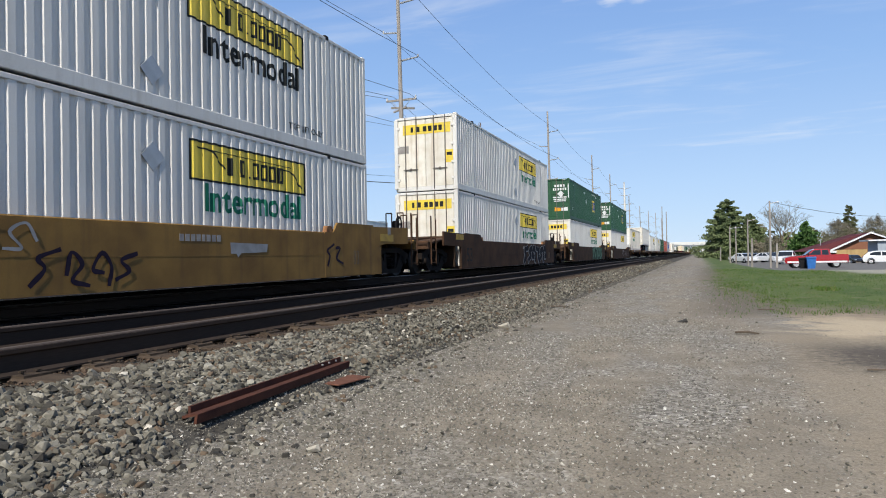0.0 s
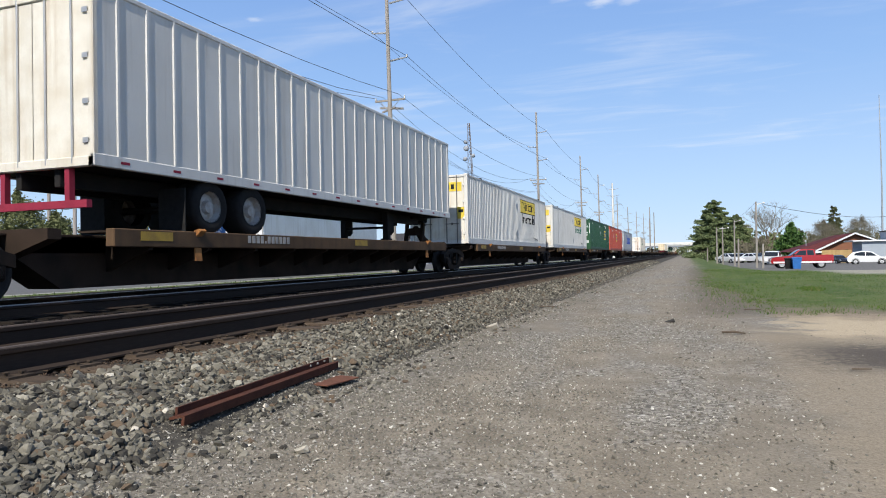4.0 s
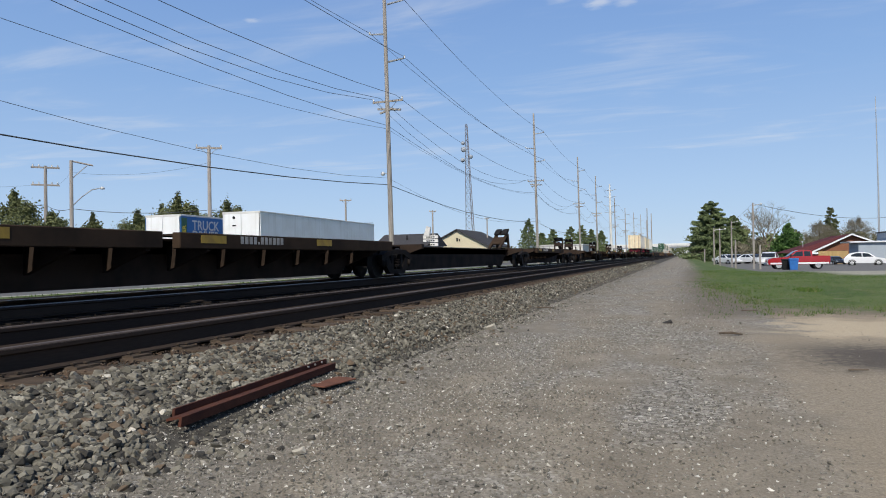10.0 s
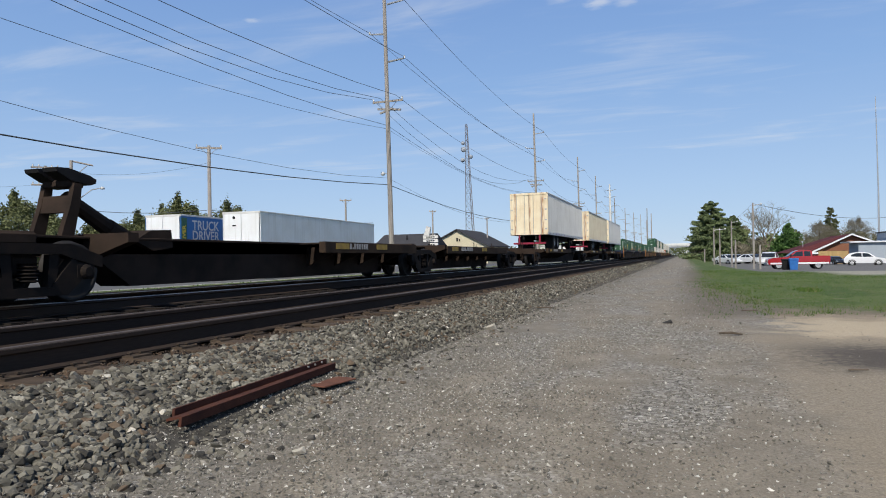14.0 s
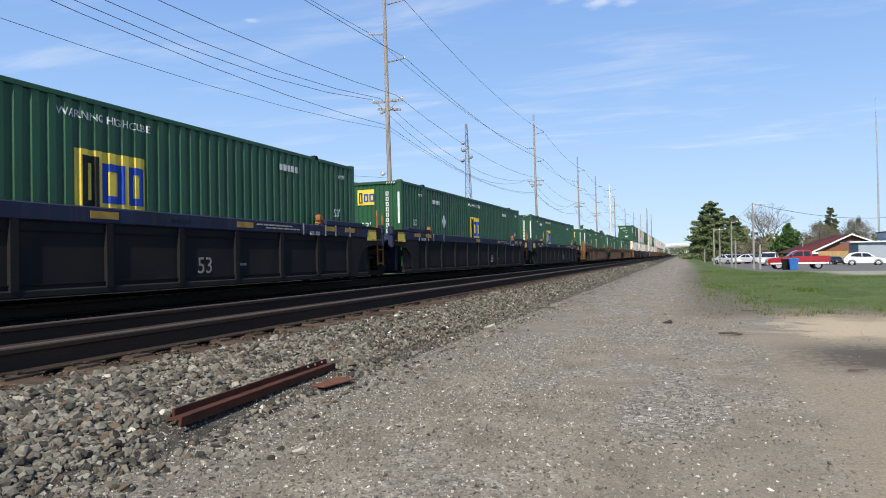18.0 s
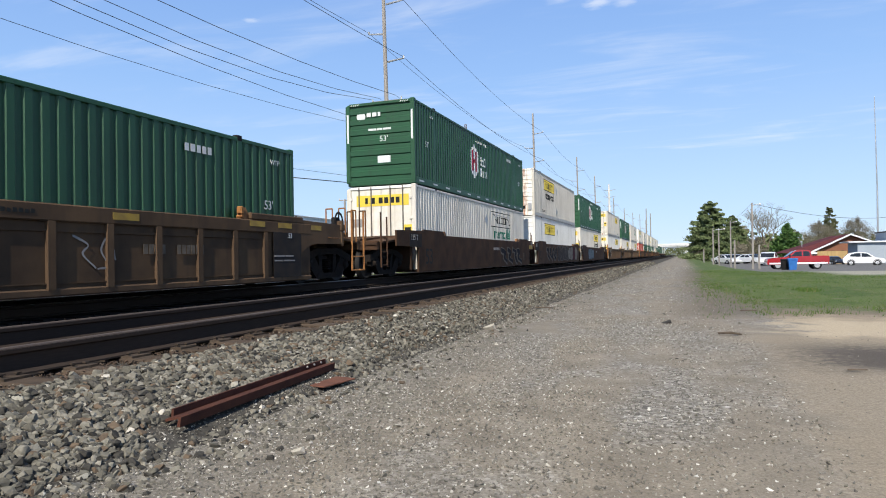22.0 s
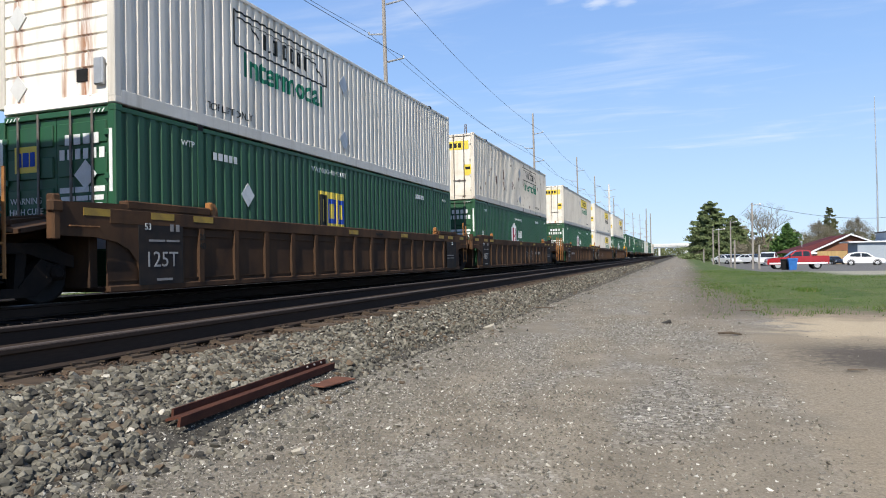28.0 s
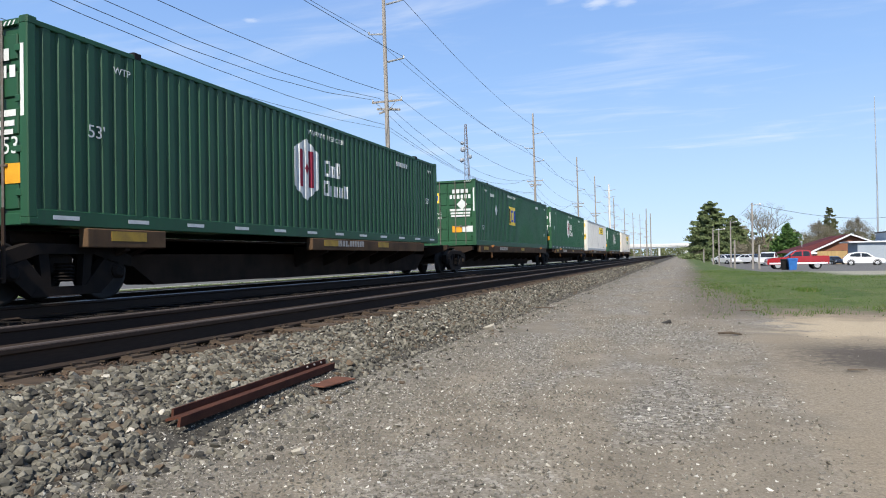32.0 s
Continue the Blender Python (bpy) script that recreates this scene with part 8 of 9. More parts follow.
def cable(pts, r, sag, name, label):
    """One conductor hung from point to point."""
    line = [Vector(pts[0])]
    for p, q in zip(pts, pts[1:]):
        p, q = Vector(p), Vector(q)
        for i in range(1, 9):
            f = i / 8
            line.append(p.lerp(q, f) - Vector((0, 0, sag * 4 * f * (1 - f))))
    vs, fs = [], []
    for i, c in enumerate(line):
        d = (line[min(i + 1, len(line) - 1)] - line[max(i - 1, 0)]).normalized()
        w = d.cross(Vector((0, 0, 1))).normalized() * r
        h = w.cross(d)
        vs += [tuple(c + w), tuple(c + h), tuple(c - w), tuple(c - h)]
        if i:
            fs += [(4 * i - 4 + k, 4 * i - 4 + (k + 1) % 4, 4 * i + (k + 1) % 4, 4 * i + k) for k in range(4)]
    g = Geo().add(vs, fs)
    return solid(name, g, M["wire"], label, "cable")


for dx, z, back, sag, r in ((1.1, 18.0, 18.0, 0.9, 0.019), (-1.4, 16.0, 16.0, 0.9, 0.017), (1.1, 14.1, 14.1, 0.9, 0.019), (0.5, 11.58, 10.89, 1.10, 0.016), (-0.67, 11.47, 12.41, 2.03, 0.015), (-1.25, 11.44, 13.02, 2.5, 0.015), (-0.2, 9.61, 10.72, 1.29, 0.014), (-0.2, 9.37, 8.52, 1.13, 0.010)):
    cable([(PX + dx, y, back if y < 0 else z * top / 20.6) for y, top in POLES], r, sag, "power_line", "thin dark overhead conductor slung between poles")
cable([(PX - 0.2, y, 4.86 if y < 0 else 5.61 * top / 20.6) for y, top in POLES[:5]], 0.024, 0.82, "telephone_cable", "thick black telephone cable low on the poles")
cable([(PX - 0.2, y, 7.53 if y < 0 else 6.06 * top / 20.6) for y, top in POLES[:4]], 0.009, 1.55, "telephone_cable", "thin telephone wire low on the poles")

# street poles behind the truck yard
p = thing("street_pole", "grey wooden pole with two crossarms", "utility pole", "street poles", (-52.9, 43.3, GZ))
part("shaft", Geo().rod((0, 0, -0.3), (0, 0, 9.9), 0.18, 0.12, 8).mesh("shaft", M["pole"]), p)
for z in (9.75, 8.2):
    part("crossarm", Geo().box(-1.1, 1.1, -0.08, 0.08, z - 0.07, z + 0.07).mesh("crossarm", M["pole"]), p, turned=pose(0, 0, 0, 0, 0, 50))
    for s in (-0.95, -0.5, 0.5, 0.95):
        part("insulator", stored("insul", None), p, (s * 0.64, s * 0.76, z + 0.16))
p = thing("street_lamp", "wooden pole with a curved lamp arm and slanted bracket", "street lamp", "street poles", (-45.6, 39.6, GZ))
part("shaft", Geo().rod((0, 0, -0.3), (0, 0, 9.4), 0.17, 0.12, 8).mesh("shaft", M["pole"]), p)
part("crossarm", Geo().rod((0, 0, 9.35), (1.05, 1.15, 9.05), 0.07, seg=6).mesh("crossarm", M["pole"]), p)
part("brace", Geo().rod((0, 0, 7.9), (0.75, 0.85, 9.05), 0.04, seg=6).mesh("brace", M["galv"]), p)
part("lamp_arm", Geo().rod((0, 0, 5.7), (0.5, 0.52, 6.5), 0.045, seg=6).rod((0.5, 0.52, 6.5), (1.0, 1.05, 7.1), 0.045, seg=6).rod((1.0, 1.05, 7.1), (1.4, 1.5, 7.25), 0.045, seg=6).mesh("lamp_arm", M["galv"]), p)
part("lamp_head", Geo().lathe([(0.0, -0.12), (0.16, -0.08), (0.2, 0.02), (0.08, 0.12), (0.0, 0.13)], (1.5, 1.6, 7.25), "z", 10).mesh("lamp_head", M["grey"], True), p)
for at, z, ln in (((-33.7, 41.4, GZ), 9.95, 0.95), ((-43.0, 80.5, GZ), 9.4, 0.8), ((-40.3, 106.8, GZ), 9.4, 0.6), ((-38.0, 132.6, GZ), 9.4, 0.5)):
    p = thing("street_pole", "plain wooden pole with a single crossarm", "utility pole", "street poles", at)
    part("shaft", Geo().rod((0, 0, -0.3), (0, 0, z), 0.17, 0.12, 8).mesh("shaft", M["pole"]), p)
    part("crossarm", Geo().box(-ln, ln, -0.07, 0.07, z - 0.25, z - 0.11).mesh("crossarm", M["pole"]), p, turned=pose(0, 0, 0, 0, 0, 35))
    for s in (-1, 1):
        part("brace", Geo().rod((s * ln * 0.55, s * ln * 0.35, z - 0.2), (0, 0, z - 0.75), 0.02, seg=5).mesh("brace", M["galv"]), p)
        part("insulator", stored("insul", None), p, (s * ln * 0.75, s * ln * 0.53, z - 0.02))
cable([(-75, 36, 5.6), (-52.9, 43.3, 6.0), (-45.6, 39.6, 5.1), (-33.7, 41.4, 4.6), (-30, 62, 4.4)], 0.022, 0.3, "telephone_cable", "dark street cable slung between the street poles")
cable([(-75, 34, 8.4), (-52.9, 43.3, 7.8), (-45.6, 39.6, 8.0), (-33.7, 41.4, 8.2)], 0.008, 0.5, "telephone_cable", "thin street wire between the street poles")

# lattice radio tower
tw = thing("radio_tower", "grey steel lattice radio tower with round dishes", "radio tower", at=(-43.2, 138.5, GZ))
LEG = [Vector((-1.15, -0.7, 0)), Vector((1.15, -0.7, 0)), Vector((0, 1.3, 0))]
TOP = [Vector((-1.0, -0.1, 30.4)), Vector((-0.55, -0.1, 30.4)), Vector((-0.78, 0.25, 30.4))]
for a, b in zip(LEG, TOP):
    part("leg", Geo().rod(a, b, 0.09, 0.06, 6).mesh("leg", M["tower"]), tw)
br = Geo()
for i in range(22):
    f0, f1 = i / 22, (i + 1) / 22
    for k in range(3):
        br.rod(LEG[k].lerp(TOP[k], f0), LEG[(k + 1) % 3].lerp(TOP[(k + 1) % 3], f1), 0.035, seg=4)
        br.rod(LEG[k].lerp(TOP[k], f1), LEG[(k + 1) % 3].lerp(TOP[(k + 1) % 3], f1), 0.028, seg=4)
tagged(part("lattice_bracing", br.mesh("lattice_bracing", M["tower"]), tw), kind="stuff")
for x, z, r in ((-1.5, 26.3, 0.42), (-1.35, 24.9, 0.62), (-1.6, 22.6, 0.5), (0.25, 23.2, 0.45)):
    part("dish", Geo().lathe([(0.0, 0.25), (r * 0.6, 0.2), (r, 0.0), (r, -0.15), (0.0, -0.2)], (0, 0, 0), "z", 12).mesh("dish", M["slate"], True), tw, (x, -0.4, z), turned=pose(0, 0, 0, 80, 0, 20))

# ---- truck yard beyond the tracks ----
def car_wheel(v, x, y, r=0.34):
    w = part("wheel", stored(("cwheel", r), lambda: Geo().lathe([(0.02, 0.06), (r * 0.62, 0.05), (r * 0.66, -0.02), (r * 0.66, 0.1), (r * 0.94, 0.11), (r, 0.06), (r, -0.1), (r * 0.6, -0.12)], (0, 0, 0), "x", 16).mesh("wheel", M["tyre"])), v, (x, y, r), turned=pose(0, 0, 0, 0, 0, 0 if x > 0 else 180))
    part("rim", stored(("crim", r), lambda: Geo().lathe([(0.0, 0.075), (r * 0.2, 0.08), (r * 0.55, 0.06), (r * 0.62, 0.075)], (0, 0, 0), "x", 12).mesh("rim", M["galv"])), w)


BLUE = mat("blue_trailer_vinyl", (0.035, 0.16, 0.40), 0.5, col2=(0.03, 0.12, 0.3), scale=0.8, amount=0.5, bump=0.02)
DIRTYW = mat("dusty_white_panel", (0.76, 0.77, 0.77), 0.5, col2=(0.64, 0.63, 0.60), scale=0.7, amount=0.6, streak=(0.40, 0.36, 0.30), streak_amount=0.4, bump=0.02)


def parked_trailer(at, rz, length, flank, label, words=False):
    t = thing("parked_trailer", label, "trailer", "trailers in the yard", at, rz)
    hw, z0, z1 = 1.3, 1.15, 4.08
    for s in (1, -1):
        part("side_panel", Geo().box(*sorted((s * (hw - 0.04), s * hw)), 0.03, length - 0.03, z0 + 0.1, z1 - 0.08).mesh("side_panel", flank), t)
        part("top_rail", Geo().box(*sorted((s * (hw - 0.06), s * (hw + 0.012))), 0, length, z1 - 0.12, z1, 0.02).mesh("top_rail", M["grey"]), t)
        part("bottom_rail", Geo().box(*sorted((s * (hw - 0.06), s * (hw + 0.012))), 0, length, z0, z0 + 0.16, 0.02).mesh("bottom_rail", M["grey"]), t)
        for y in (2.0, 3.3):
            w = part("road_wheel", stored("rim", None), t, (s * 1.06, y, 0.52), turned=pose(0, 0, 0, 0, 0, 0 if s > 0 else 180))
            part("tyre", stored("ttyre", None), w)
        part("landing_leg", stored("leg", None), t, (s * 0.75, length - 3.2, z0))
        part("rear_door", Geo().box(*sorted((s * 0.01, s * (hw - 0.08))), -0.01, 0.04, z0 + 0.1, z1 - 0.14, 0.01).mesh("rear_door", DIRTYW), t)
    part("roof", Geo().box(-hw + 0.03, hw - 0.03, 0.02, length - 0.02, z1 - 0.05, z1 - 0.01).mesh("roof", DIRTYW), t)
    part("floor", Geo().box(-hw + 0.03, hw - 0.03, 0.02, length - 0.02, z0 + 0.02, z0 + 0.1).mesh("floor", M["black"]), t)
    part("front_wall", Geo().box(-hw + 0.03, hw - 0.03, length - 0.06, length, z0, z1 - 0.03).mesh("front_wall", DIRTYW), t)
    part("rear_header", Geo().box(-hw, hw, -0.012, 0.06, z1 - 0.15, z1 - 0.004, 0.015).mesh("rear_header", M["grey"]), t)
    part("rear_sill", Geo().box(-hw, hw, -0.012, 0.06, z0, z0 + 0.12, 0.015).mesh("rear_sill", M["grey"]), t)
    if words:
        for txt, z in (("TRUCK", 3.42), ("DRIVER", 2.76), ("TRAINING", 2.10)):
            part("lettering", letters(txt, 0.86, M["ink_white"]), t, (hw + 0.006, 2.55 if txt != "TRAINING" else 3.3, z), turned=SIDE)
        part("side_stripe", Geo().box(hw + 0.001, hw + 0.004, 0.1, 0.62, z0 + 0.2, z1 - 0.2).mesh("side_stripe", M["spray_green"]), t)
        part("lettering", letters("DRIVER", 0.42, M["yellow"]), t, (hw + 0.008, 0.36, 2.7), turned=SIDE @ pose(0, 0, 0, 0, 0, 90))
    else:
        part("vent_cap", Geo().rod((-0.5, -0.03, 3.72), (-0.5, 0.0, 3.72), 0.09, seg=10).mesh("vent_cap", M["black"]), t)
        part("vent_cap", Geo().box(-0.6, -0.36, -0.03, 0.0, 3.2, 3.28).mesh("vent_cap", M["black"]), t)
    return t


parked_trailer((-24.9, 33.4, GZ), 3.2, 17.6, DIRTYW, "plain dusty white semi-trailer parked in the yard")
parked_trailer((-30.45, 33.0, GZ), 4.0, 15.5, BLUE, "parked semi-trailer with blue side and large white words", True)
STUCCO = mat("cream_stucco", (0.56, 0.50, 0.35), 0.9, col2=(0.48, 0.43, 0.31), scale=3, amount=0.5, bump=0.2)
SHINGLE = mat("dark_shingles", (0.045, 0.045, 0.05), 0.9, col2=(0.075, 0.07, 0.07), scale=5, amount=0.6, stretch=(1, 1, 4), bump=0.4)
h = thing("gable_building", "cream gabled hall beyond the truck yard", "building", at=(-40.7, 121.0, GZ))
part("wall", Geo().prism([(-6.4, 0), (6.0, 0), (6.0, 3.3), (0, 6.45), (-6.4, 3.3)], 0, 16, "y").mesh("wall", STUCCO), h)
for a, b in (((-6.8, 3.15), (0, 6.5)), ((0, 6.5), (6.4, 3.15))):
    part("roof_slope", Geo().prism([a, b, (b[0], b[1] + 0.2), (a[0], a[1] + 0.2)], -0.5, 16.5, "y").mesh("roof_slope", SHINGLE), h)
part("wall_lamp", Geo().box(-0.15, 0.15, -0.2, -0.01, 4.3, 5.0, 0.05).mesh("wall_lamp", M["black"]), h)
part("gable_vent", Geo().box(0.35, 0.6, -0.12, -0.01, 4.3, 4.8, 0.03).mesh("gable_vent", M["black"]), h)
h = thing("low_building", "low building with a long dark shingled roof", "building", at=(-45.0, 104.0, GZ))
part("wall", Geo().box(-4.8, 4.4, 0, 9, 0, 3.4).mesh("wall", M["slate"]), h)
part("roof", Geo().prism([(-0.6, 3.3), (4.5, 5.5), (9.6, 3.3)], -5.2, 4.9, "x").mesh("roof", SHINGLE), h)
part("vent_pipe", Geo().rod((0.2, 2.0, 4.0), (0.2, 2.0, 5.2), 0.12, seg=8).mesh("vent_pipe", M["black"]), h)
s = thing("roadside_sign", "white roadside sign with a changeable letter board", "sign", at=(-40.2, 105.0, GZ))
for x in (-0.9, 0.9):
    part("post", Geo().rod((x, 0, -0.2), (x, 0, 5.2), 0.09, seg=6).mesh("post", M["galv"]), s)
part("sign_box", Geo().prism([(-1.1, 5.0), (0.0, 5.0), (0.2, 6.4), (-0.5, 6.6)], -0.2, 0.2, "y").mesh("sign_box", M["white"]), s)
for z in (3.2, 3.85, 4.5):
    part("letter_board", Geo().box(-1.2, 1.5, -0.12, 0.12, z, z + 0.5, 0.03).mesh("letter_board", M["white"]), s)
    part("lettering", bars((0.3, 0.4, 0.25, 0.35), 0.2, M["ink"]), s, (0.15, -0.13, z + 0.25), turned=FACE)
c = thing("car_carrier", "white pickup with a raised carrier deck in the yard", "vehicle", at=(-47.0, 47.5, GZ), rz=40)
part("deck", Geo().box(-1.0, 1.0, -2.6, 2.6, 2.55, 2.8, 0.05).mesh("deck", M["white"]), c)
part("body", Geo().prism([(-2.4, 0.5), (2.4, 0.5), (2.4, 1.3), (1.4, 1.4), (0.7, 2.1), (-0.8, 2.1), (-1.2, 1.4), (-2.4, 1.3)], -0.9, 0.9, "x").mesh("body", M["white"]), c)
for x in (-1.5, 1.5):
    for y in (-0.8, 0.8):
        car_wheel(c, y, x)
for x in (-2.0, 2.0):
    for y in (-0.85, 0.85):
        part("deck_post", Geo().rod((y, x, 1.2), (y, x, 2.6), 0.06, seg=6).mesh("deck_post", M["galv"]), c)
for i, (x, y, L_, H_) in enumerate(((-33.5, 190, 26, 4.2), (-58, 150, 20, 4.4), (-66, 90, 18, 3.8))):
    h = thing("warehouse", "low pale warehouse far beyond the tracks", "building", "far warehouses", (x, y, GZ))
    part("wall", Geo().box(-7, 7, 0, L_, 0, H_).mesh("wall", M["white"]), h)
    part("roof", Geo().box(-7.3, 7.3, -0.3, L_ + 0.3, H_, H_ + 0.3, 0.05).mesh("roof", M["grey"]), h)
    for k in range(3):
        part("dock_door", Geo().box(-5 + k * 4, -2.4 + k * 4, -0.06, 0.02, 0.1, 3.0).mesh("dock_door", M["slate"]), h)
# road bridge across the tracks, far down the line
CONC = mat("pale_concrete", (0.70, 0.69, 0.66), 0.9, col2=(0.60, 0.59, 0.56), scale=0.6, amount=0.6, streak=(0.3, 0.28, 0.25), streak_amount=0.4, bump=0.1)
b = thing("road_bridge", "pale concrete road bridge crossing over the railway", "bridge", at=(0, 480, GZ))
part("deck", Geo().box(-75, 60, 0, 11, 6.5, 7.3, 0.05).mesh("deck", CONC), b)
part("parapet", Geo().box(-75, 60, -0.2, 0.1, 7.2, 8.6, 0.05).mesh("parapet", CONC), b)
part("parapet", Geo().box(-75, 60, 10.9, 11.2, 7.2, 8.6, 0.05).mesh("parapet", CONC), b)
part("girder", Geo().box(-75, 60, 0.3, 10.6, 5.6, 6.5).mesh("girder", M["slate"]), b)
for x in (-38, -14.5, 3.0, 24):
    part("pier", Geo().box(x - 0.6, x + 0.6, 0.5, 10.5, -0.3, 5.6, 0.1).mesh("pier", CONC), b)
part("abutment", Geo().prism([(60, -0.3), (95, -0.3), (95, 7.2), (60, 7.2)], 0, 11, "y").mesh("abutment", CONC), b)
part("abutment", Geo().prism([(-110, -0.3), (-75, -0.3), (-75, 7.2), (-110, 7.2)], 0, 11, "y").mesh("abutment", CONC), b)

# ---- right of the road: parking lot, houses, vehicles ----
GLASS = mat("dark_vehicle_glass", (0.02, 0.024, 0.028), 0.08, col2=(0.03, 0.03, 0.035), amount=0.2, bump=0.0)
CARRED = mat("red_car_paint", (0.30, 0.014, 0.018), 0.25, col2=(0.34, 0.012, 0.012), scale=2, amount=0.3, bump=0.0, coat=0.6)
CARWHITE = mat("white_car_paint", (0.72, 0.72, 0.72), 0.3, col2=(0.62, 0.62, 0.62), scale=2, amount=0.3, bump=0.0, coat=0.6)
CARBLACK = mat("black_car_paint", (0.015, 0.015, 0.018), 0.25, scale=2, amount=0.3, bump=0.0, coat=0.6)
CARSILVER = mat("silver_car_paint", (0.45, 0.46, 0.47), 0.3, 0.3, scale=2, amount=0.2, bump=0.0, coat=0.6)


def vehicle(kind, at, rz, paint, label, size=1.0):
    """A parked road vehicle, front towards -y; built of body, cab, glass, lights and wheels."""
    v = thing(kind, label, "vehicle", "parked vehicles", at, rz)
    if kind == "pickup_truck":
        def wb(z):
            return 0.93 - 0.10 * max(0.0, 0.75 - z) - 0.06 * max(0.0, z - 0.95)

        def wc(z):
            return 0.88 - 0.22 * max(0.0, z - 1.18)
        part("body", Geo().skin([(-2.62, 0.46), (-2.1, 0.44), (2.55, 0.48), (2.62, 0.70), (2.60, 1.20), (0.80, 1.22), (-0.85, 1.20), (-2.30, 1.10), (-2.66, 0.98), (-2.72, 0.70)], wb).mesh("body", paint), v)
        part("cab", Geo().skin([(-0.95, 1.19), (-0.30, 1.72), (-0.05, 1.80), (0.95, 1.80), (1.10, 1.70), (1.16, 1.19)], wc).mesh("cab", paint), v)
        for s in (-1, 1):
            part("side_window", Geo().pane([(-0.66, 1.24), (-0.20, 1.66), (0.34, 1.71), (0.34, 1.24)], wc, s).mesh("side_window", GLASS), v)
            part("side_window", Geo().pane([(0.44, 1.24), (0.44, 1.71), (0.96, 1.70), (1.02, 1.24)], wc, s).mesh("side_window", GLASS), v)
            part("bed_wall", Geo().box(*sorted((s * 0.80, s * 0.915)), 1.18, 2.60, 1.18, 1.26, 0.02).mesh("bed_wall", paint), v)
            part("trim_stripe", Geo().box(*sorted((s * 0.905, s * 0.934)), -2.5, 2.5, 0.50, 0.66).mesh("trim_stripe", CARWHITE), v)
            part("tail_light", Geo().box(*sorted((s * 0.76, s * 0.91)), 2.58, 2.64, 0.80, 1.14).mesh("tail_light", M["ink_red"]), v)
            part("headlight", Geo().box(*sorted((s * 0.60, s * 0.88)), -2.73, -2.66, 0.78, 0.96).mesh("headlight", M["galv"]), v)
            part("mirror", Geo().box(*sorted((s * 0.88, s * 1.06)), -0.78, -0.64, 1.22, 1.40, 0.03).mesh("mirror", M["black"]), v)
        part("windscreen", Geo().prism([(-0.90, 1.24), (-0.34, 1.69), (-0.37, 1.71), (-0.94, 1.24)], -0.70, 0.70, "x").mesh("windscreen", GLASS), v)
        part("bumper", Geo().box(-0.9, 0.9, 2.60, 2.76, 0.46, 0.64, 0.03).mesh("bumper", M["galv"]), v)
        part("bumper", Geo().box(-0.92, 0.92, -2.84, -2.68, 0.44, 0.66, 0.03).mesh("bumper", M["galv"]), v)
        ax = (-1.75, 1.6)
    elif kind in ("suv", "van"):
        hgt = 1.62 if kind == "suv" else 1.95

        def wb(z):
            return 0.90 - 0.12 * max(0.0, 0.55 - z) - 0.08 * max(0.0, z - 0.80)

        def wc(z):
            return 0.86 - 0.30 * max(0.0, z - 0.98)
        part("body", Geo().skin([(-2.10, 0.30), (2.08, 0.32), (2.20, 0.55), (2.18, 0.95), (1.95, 1.06), (-0.95, 1.02), (-1.85, 0.90), (-2.14, 0.76), (-2.22, 0.52)], wb).mesh("body", paint), v)
        part("cab", Geo().skin([(-1.18, 1.0), (-0.42, hgt - 0.10), (0.05, hgt), (0.95, hgt - 0.01), (1.62, hgt - 0.14), (2.12, 1.0)], wc).mesh("cab", paint), v)
        for s in (-1, 1):
            part("side_window", Geo().pane([(-0.86, 1.05), (-0.32, hgt - 0.16), (0.26, hgt - 0.09), (0.26, 1.05)], wc, s).mesh("side_window", GLASS), v)
            part("side_window", Geo().pane([(0.34, 1.05), (0.34, hgt - 0.09), (0.95, hgt - 0.11), (1.38, hgt - 0.26), (1.50, 1.12)], wc, s).mesh("side_window", GLASS), v)
            part("tail_light", Geo().box(*sorted((s * 0.66, s * 0.87)), 2.06, 2.19, 0.80, 1.04, 0.02).mesh("tail_light", M["ink_red"]), v)
            part("headlight", Geo().box(*sorted((s * 0.58, s * 0.86)), -2.17, -2.02, 0.64, 0.80, 0.02).mesh("headlight", M["galv"]), v)
            part("wheel_arch", Geo().lathe([(0.36, -0.02), (0.42, 0.0), (0.42, 0.03), (0.36, 0.03)], (s * 0.89 - 0.01, -1.35, 0.34), "x", 16).lathe([(0.36, -0.02), (0.42, 0.0), (0.42, 0.03), (0.36, 0.03)], (s * 0.89 - 0.01, 1.35, 0.34), "x", 16).mesh("wheel_arch", M["black"]), v)
        part("windscreen", Geo().prism([(-1.12, 1.04), (-0.44, hgt - 0.14), (-0.47, hgt - 0.12), (-1.17, 1.04)], -0.70, 0.70, "x").mesh("windscreen", GLASS), v)
        part("rear_window", Geo().prism([(1.66, hgt - 0.20), (2.06, 1.08), (2.11, 1.08), (1.70, hgt - 0.18)], -0.60, 0.60, "x").mesh("rear_window", GLASS), v)
        ax = (-1.35, 1.35)
    else:
        def wb(z):
            return 0.87 - 0.12 * max(0.0, 0.5 - z) - 0.10 * max(0.0, z - 0.70)

        def wc(z):
            return 0.80 - 0.34 * max(0.0, z - 0.90)
        part("body", Geo().skin([(-2.2, 0.28), (2.15, 0.28), (2.27, 0.50), (2.25, 0.84), (1.5, 0.93), (-1.0, 0.92), (-1.95, 0.78), (-2.24, 0.62), (-2.28, 0.45)], wb).mesh("body", paint), v)
        part("cab", Geo().skin([(-1.10, 0.90), (-0.38, 1.33), (0.0, 1.41), (0.65, 1.41), (1.05, 1.30), (1.70, 0.91)], wc).mesh("cab", paint), v)
